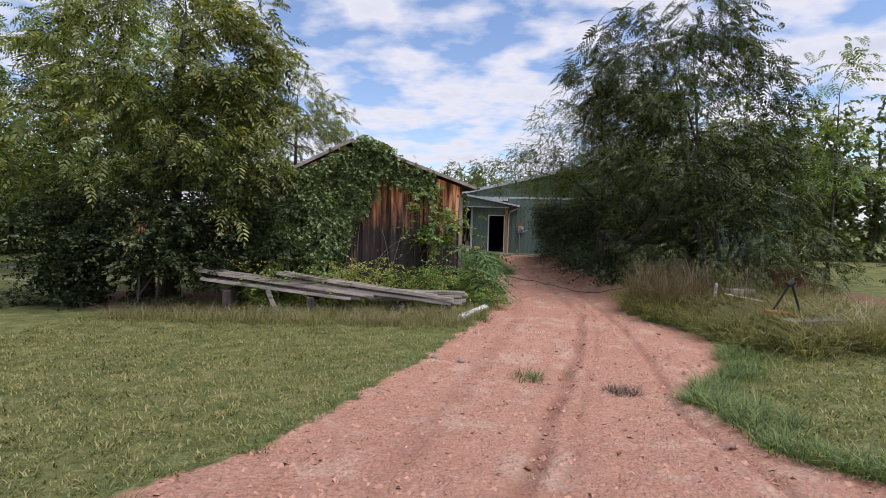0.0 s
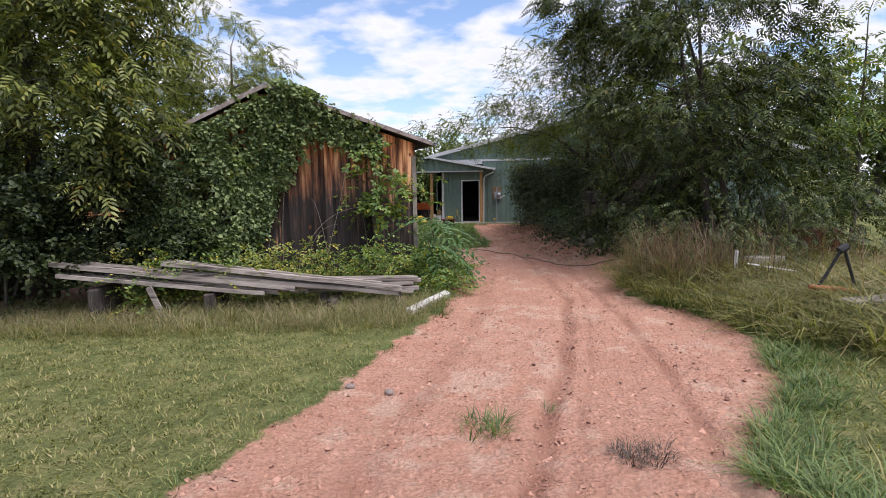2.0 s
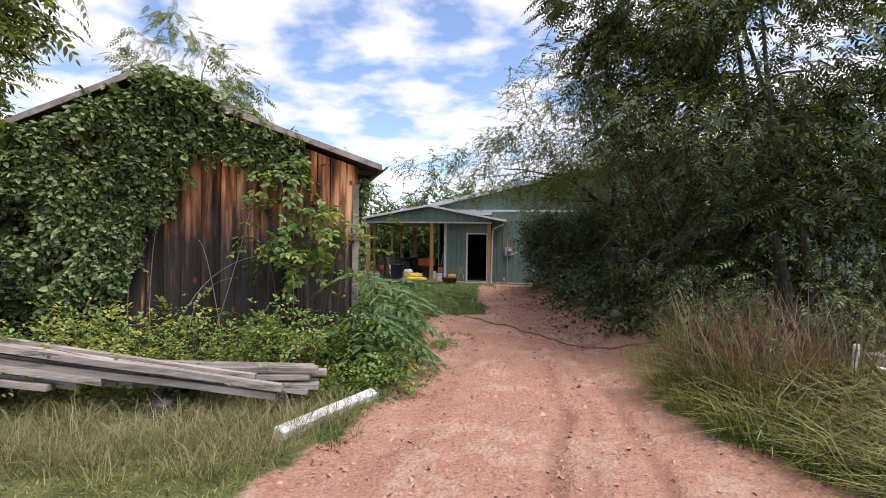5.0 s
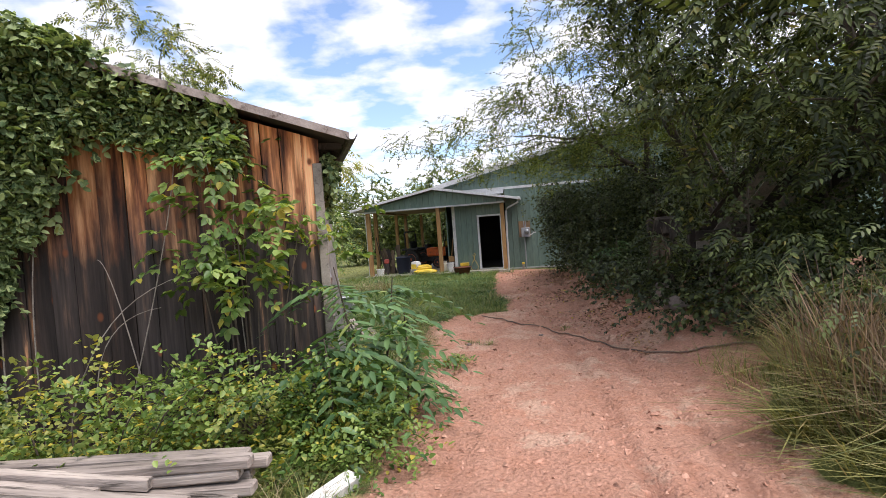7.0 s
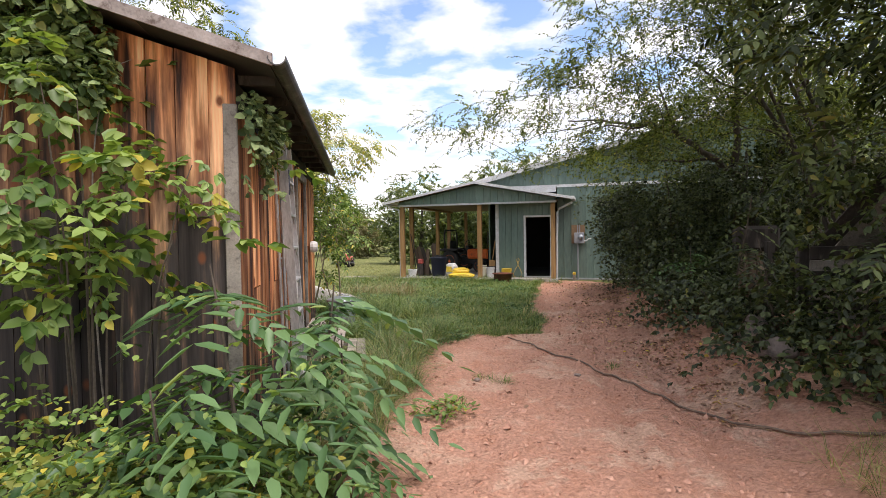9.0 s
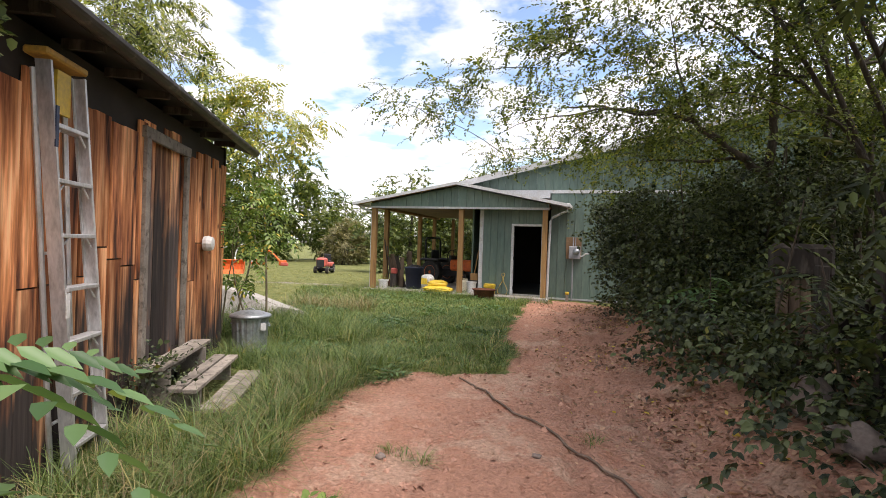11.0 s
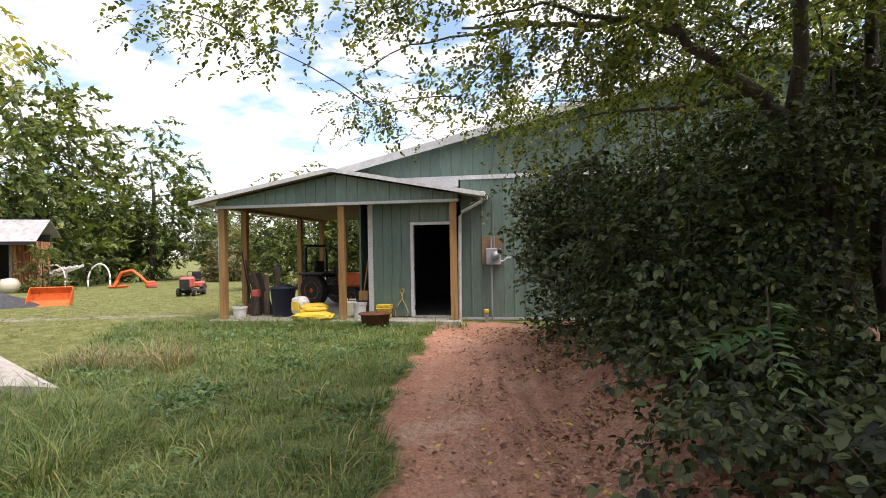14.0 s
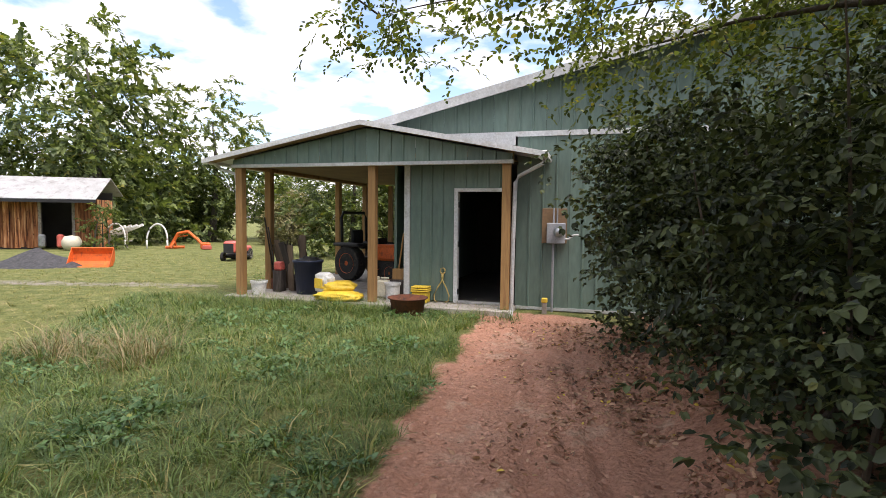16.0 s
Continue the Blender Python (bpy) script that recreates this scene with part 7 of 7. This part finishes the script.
prism(bm, [(-6.0, 1.2, 3.6), (-6.0, 3.0, 2.75), (-6.0, 3.0, 2.79), (-6.0, 1.2, 3.64)], (8.3, 0, 0))
part("roof", bm, surf("shed_roof_steel", (0.42, 0.42, 0.42), (0.55, 0.55, 0.55), (0.3, 0.29, 0.28), 1.5, 20, rough=0.5, metal=0.3), shed, "pale weathered steel roof")
part("fascia", bm_box((-6.0, -0.93, 2.3), (2.3, -0.9, 2.46)), BLACK, shed)
for xx in (-0.3, 0.5):
    ob = part("gas_bottle" if xx > 0 else "milk_can", bm_box((xx - 0.15, -0.4, 0.1), (xx + 0.15, -0.1, 0.75), bevel=0.08), RED if xx > 0 else ZINC)
    ob.matrix_basis = shed.matrix_basis.copy()
    tagged(ob, "red metal can at the shed door" if xx > 0 else "dull grey metal can at the shed door", "can")
for k, (ax, ay) in enumerate(((-17.6, 45.0), (-15.6, 45.6))):
    bm = bmesh.new()
    tube(bm, [(0.55 * math.cos(a), 0.1 * math.sin(a), 0.45 + 0.85 * max(0, math.sin(a)) if 0 <= a <= math.pi else 0) for a in np.linspace(0, math.pi, 17)], 0.045, 8)
    tube(bm, [(-0.55, 0, -0.05), (-0.55, 0, 0.45)], 0.045, 8)
    tube(bm, [(0.55, 0, -0.05), (0.55, 0, 0.45)], 0.045, 8)
    ob = part("garden_arch", bm, WHITE, smooth=True)
    ob.matrix_basis = pose(ax, ay, G(ax, ay), 0, 0, 8)
    tagged(ob, "white tubular garden arch in the field", "arch", "white arches")
cart = thing("hay_rack", pose(-18.2, 45.4, G(-18.2, 45.4), 0, 0, 6), "weathered white timber rack in the long grass", "rack")
for k in range(4):
    part("slat", bm_box((-1.2, -0.05, 0), (0.9, 0.05, 0.14), pose(0.2 * k, 0.2 * k, 0.75 + 0.03 * k, 0, -22, 6), bevel=0.01), WHITE, cart)
for xx in (-0.9, 0.0, 0.9):
    part("leg", bm_box((xx - 0.05, -0.05, -0.05), (xx + 0.05, 0.05, 0.9), bevel=0.01), GREY_WOOD, cart)
part("bench", bm_box((-1.1, -0.2, 0.35), (1.1, 0.2, 0.42), bevel=0.01), GREY_WOOD, cart)
bm = bmesh.new()
lathe(bm, [(0.0, 0.0), (0.3, 0.02), (0.42, 0.25), (0.42, 0.45), (0.3, 0.68), (0.0, 0.72)], 20)
ob = part("white_tank", bm, CREAM, smooth=True)
ob.matrix_basis = pose(-17.9, 42.6, G(-17.9, 42.6))
tagged(ob, "rounded cream tank lying in the field", "tank")
hoe = thing("backhoe_arm", pose(-14.0, 45.7, G(-14.0, 45.7), 0, 0, 10) @ Matrix.Diagonal((0.66, 0.66, 0.72, 1)), "orange folded backhoe attachment resting on the field", "attachment")
for nm, pts, rad in (("boom", [(-1.2, 0, 0.2), (-0.6, 0, 1.15), (0.2, 0, 1.3)], 0.13), ("dipper", [(0.2, 0, 1.3), (0.9, 0, 0.75), (1.3, 0, 0.35)], 0.11), ("frame", [(-1.6, 0, 0.12), (-0.2, 0.2, 0.15)], 0.12), ("stabiliser", [(-1.0, -0.5, 0.1), (-0.9, 0, 0.6)], 0.09), ("stabiliser", [(-1.0, 0.5, 0.1), (-0.9, 0, 0.6)], 0.09), ("ram", [(-0.8, 0.1, 0.9), (0.1, 0.1, 1.0)], 0.05)):
    bm = bmesh.new()
    tube(bm, pts, rad, 6)
    part(nm, bm, ORANGE, hoe)
part("scoop", bm_box((1.2, -0.25, 0.0), (1.9, 0.25, 0.5), bevel=0.1), ORANGE, hoe)
part("valve_block", bm_box((1.5, -0.6, 0.0), (2.2, -0.3, 0.3), bevel=0.05), RED, hoe)

# ---- crumbs of clay and fallen leaves on the drive ----
g6 = np.random.default_rng(21)
n = 15000
x, y = g6.uniform(-2.2, 5.2, n), 2.0 + 24.5 * g6.random(n) ** 1.3
k = bare(x, y) > 0.0
x, y = x[k], y[k]
cv = np.array([(1, 0, 0), (-0.5, 0.8, 0), (-0.5, -0.8, 0), (0.1, 0.1, 0.9), (0.5, 0.75, 0.3)])
cf = np.array([(0, 4, 3, 2), (4, 1, 2, 3)])
V, F = scatter((cv, cf), np.stack([x, y, gz(x, y) - 0.002], -1), g6.uniform(0, 6.3, len(x)), g6.normal(0, 0.3, len(x)), g6.normal(0, 0.3, len(x)), np.abs(g6.normal(0, 0.015, len(x))) + 0.006 + 0.02 * (g6.random(len(x)) > 0.995))
tagged(mesh_from("clay_crumbs", V, F, CLOD), "loose crumbs of red clay on the drive", "clods", kind="stuff")
n = 10000
y = g6.uniform(16.5, 28.2, n)
xr_ = np.interp(y, RIGHT_Y, RIGHT_X)
x = xr_ + 0.6 - np.abs(g6.normal(0, 0.95, n))
k = (g6.random(n) < np.clip((y - 17.5) / 5.5, 0.12, 1) + 0.5 * (x > xr_ - 0.3)) & (bare(x, y) > -0.5) & (wave(x, y, 1.1) + 0.5 * wave(x, y, 3.0) > -0.35)
x, y = x[k], y[k]
V, F = scatter(leaf_shape(0.052, 0.032, True), np.stack([x, y, gz(x, y) + 0.006], -1), g6.uniform(0, 6.3, len(x)), g6.normal(0.1, 0.3, len(x)), g6.normal(0, 0.6, len(x)), g6.uniform(0.5, 1.4, len(x)))
fallen = leaf_mat("fallen_leaves", (0.15, 0.08, 0.05), (0.56, 0.35, 0.235), (0.62, 0.46, 0.08), 0.05, 0.15)
tagged(mesh_from("fallen_leaves", V, F, fallen), "dry brown leaves scattered along the drive", "leaves", kind="stuff")
n = 5000
x, y = g6.uniform(-1.5, 5.0, n), g6.uniform(2.5, 26.0, n)
k = (bare(x, y) > 0.02) & ((rut(x, y) > 0.25) | (bare(x, y) < 0.22) | (g6.random(n) < 0.05))
x, y = x[k], y[k]
V, F = scatter((cv, cf), np.stack([x, y, gz(x, y) - 0.004], -1), g6.uniform(0, 6.3, len(x)), g6.normal(0, 0.4, len(x)), g6.normal(0, 0.4, len(x)), g6.uniform(0.015, 0.042, len(x)))
tagged(mesh_from("clay_clods", V, F, CLOD), "larger clods of red clay along the wheel tracks", "clods", kind="stuff")
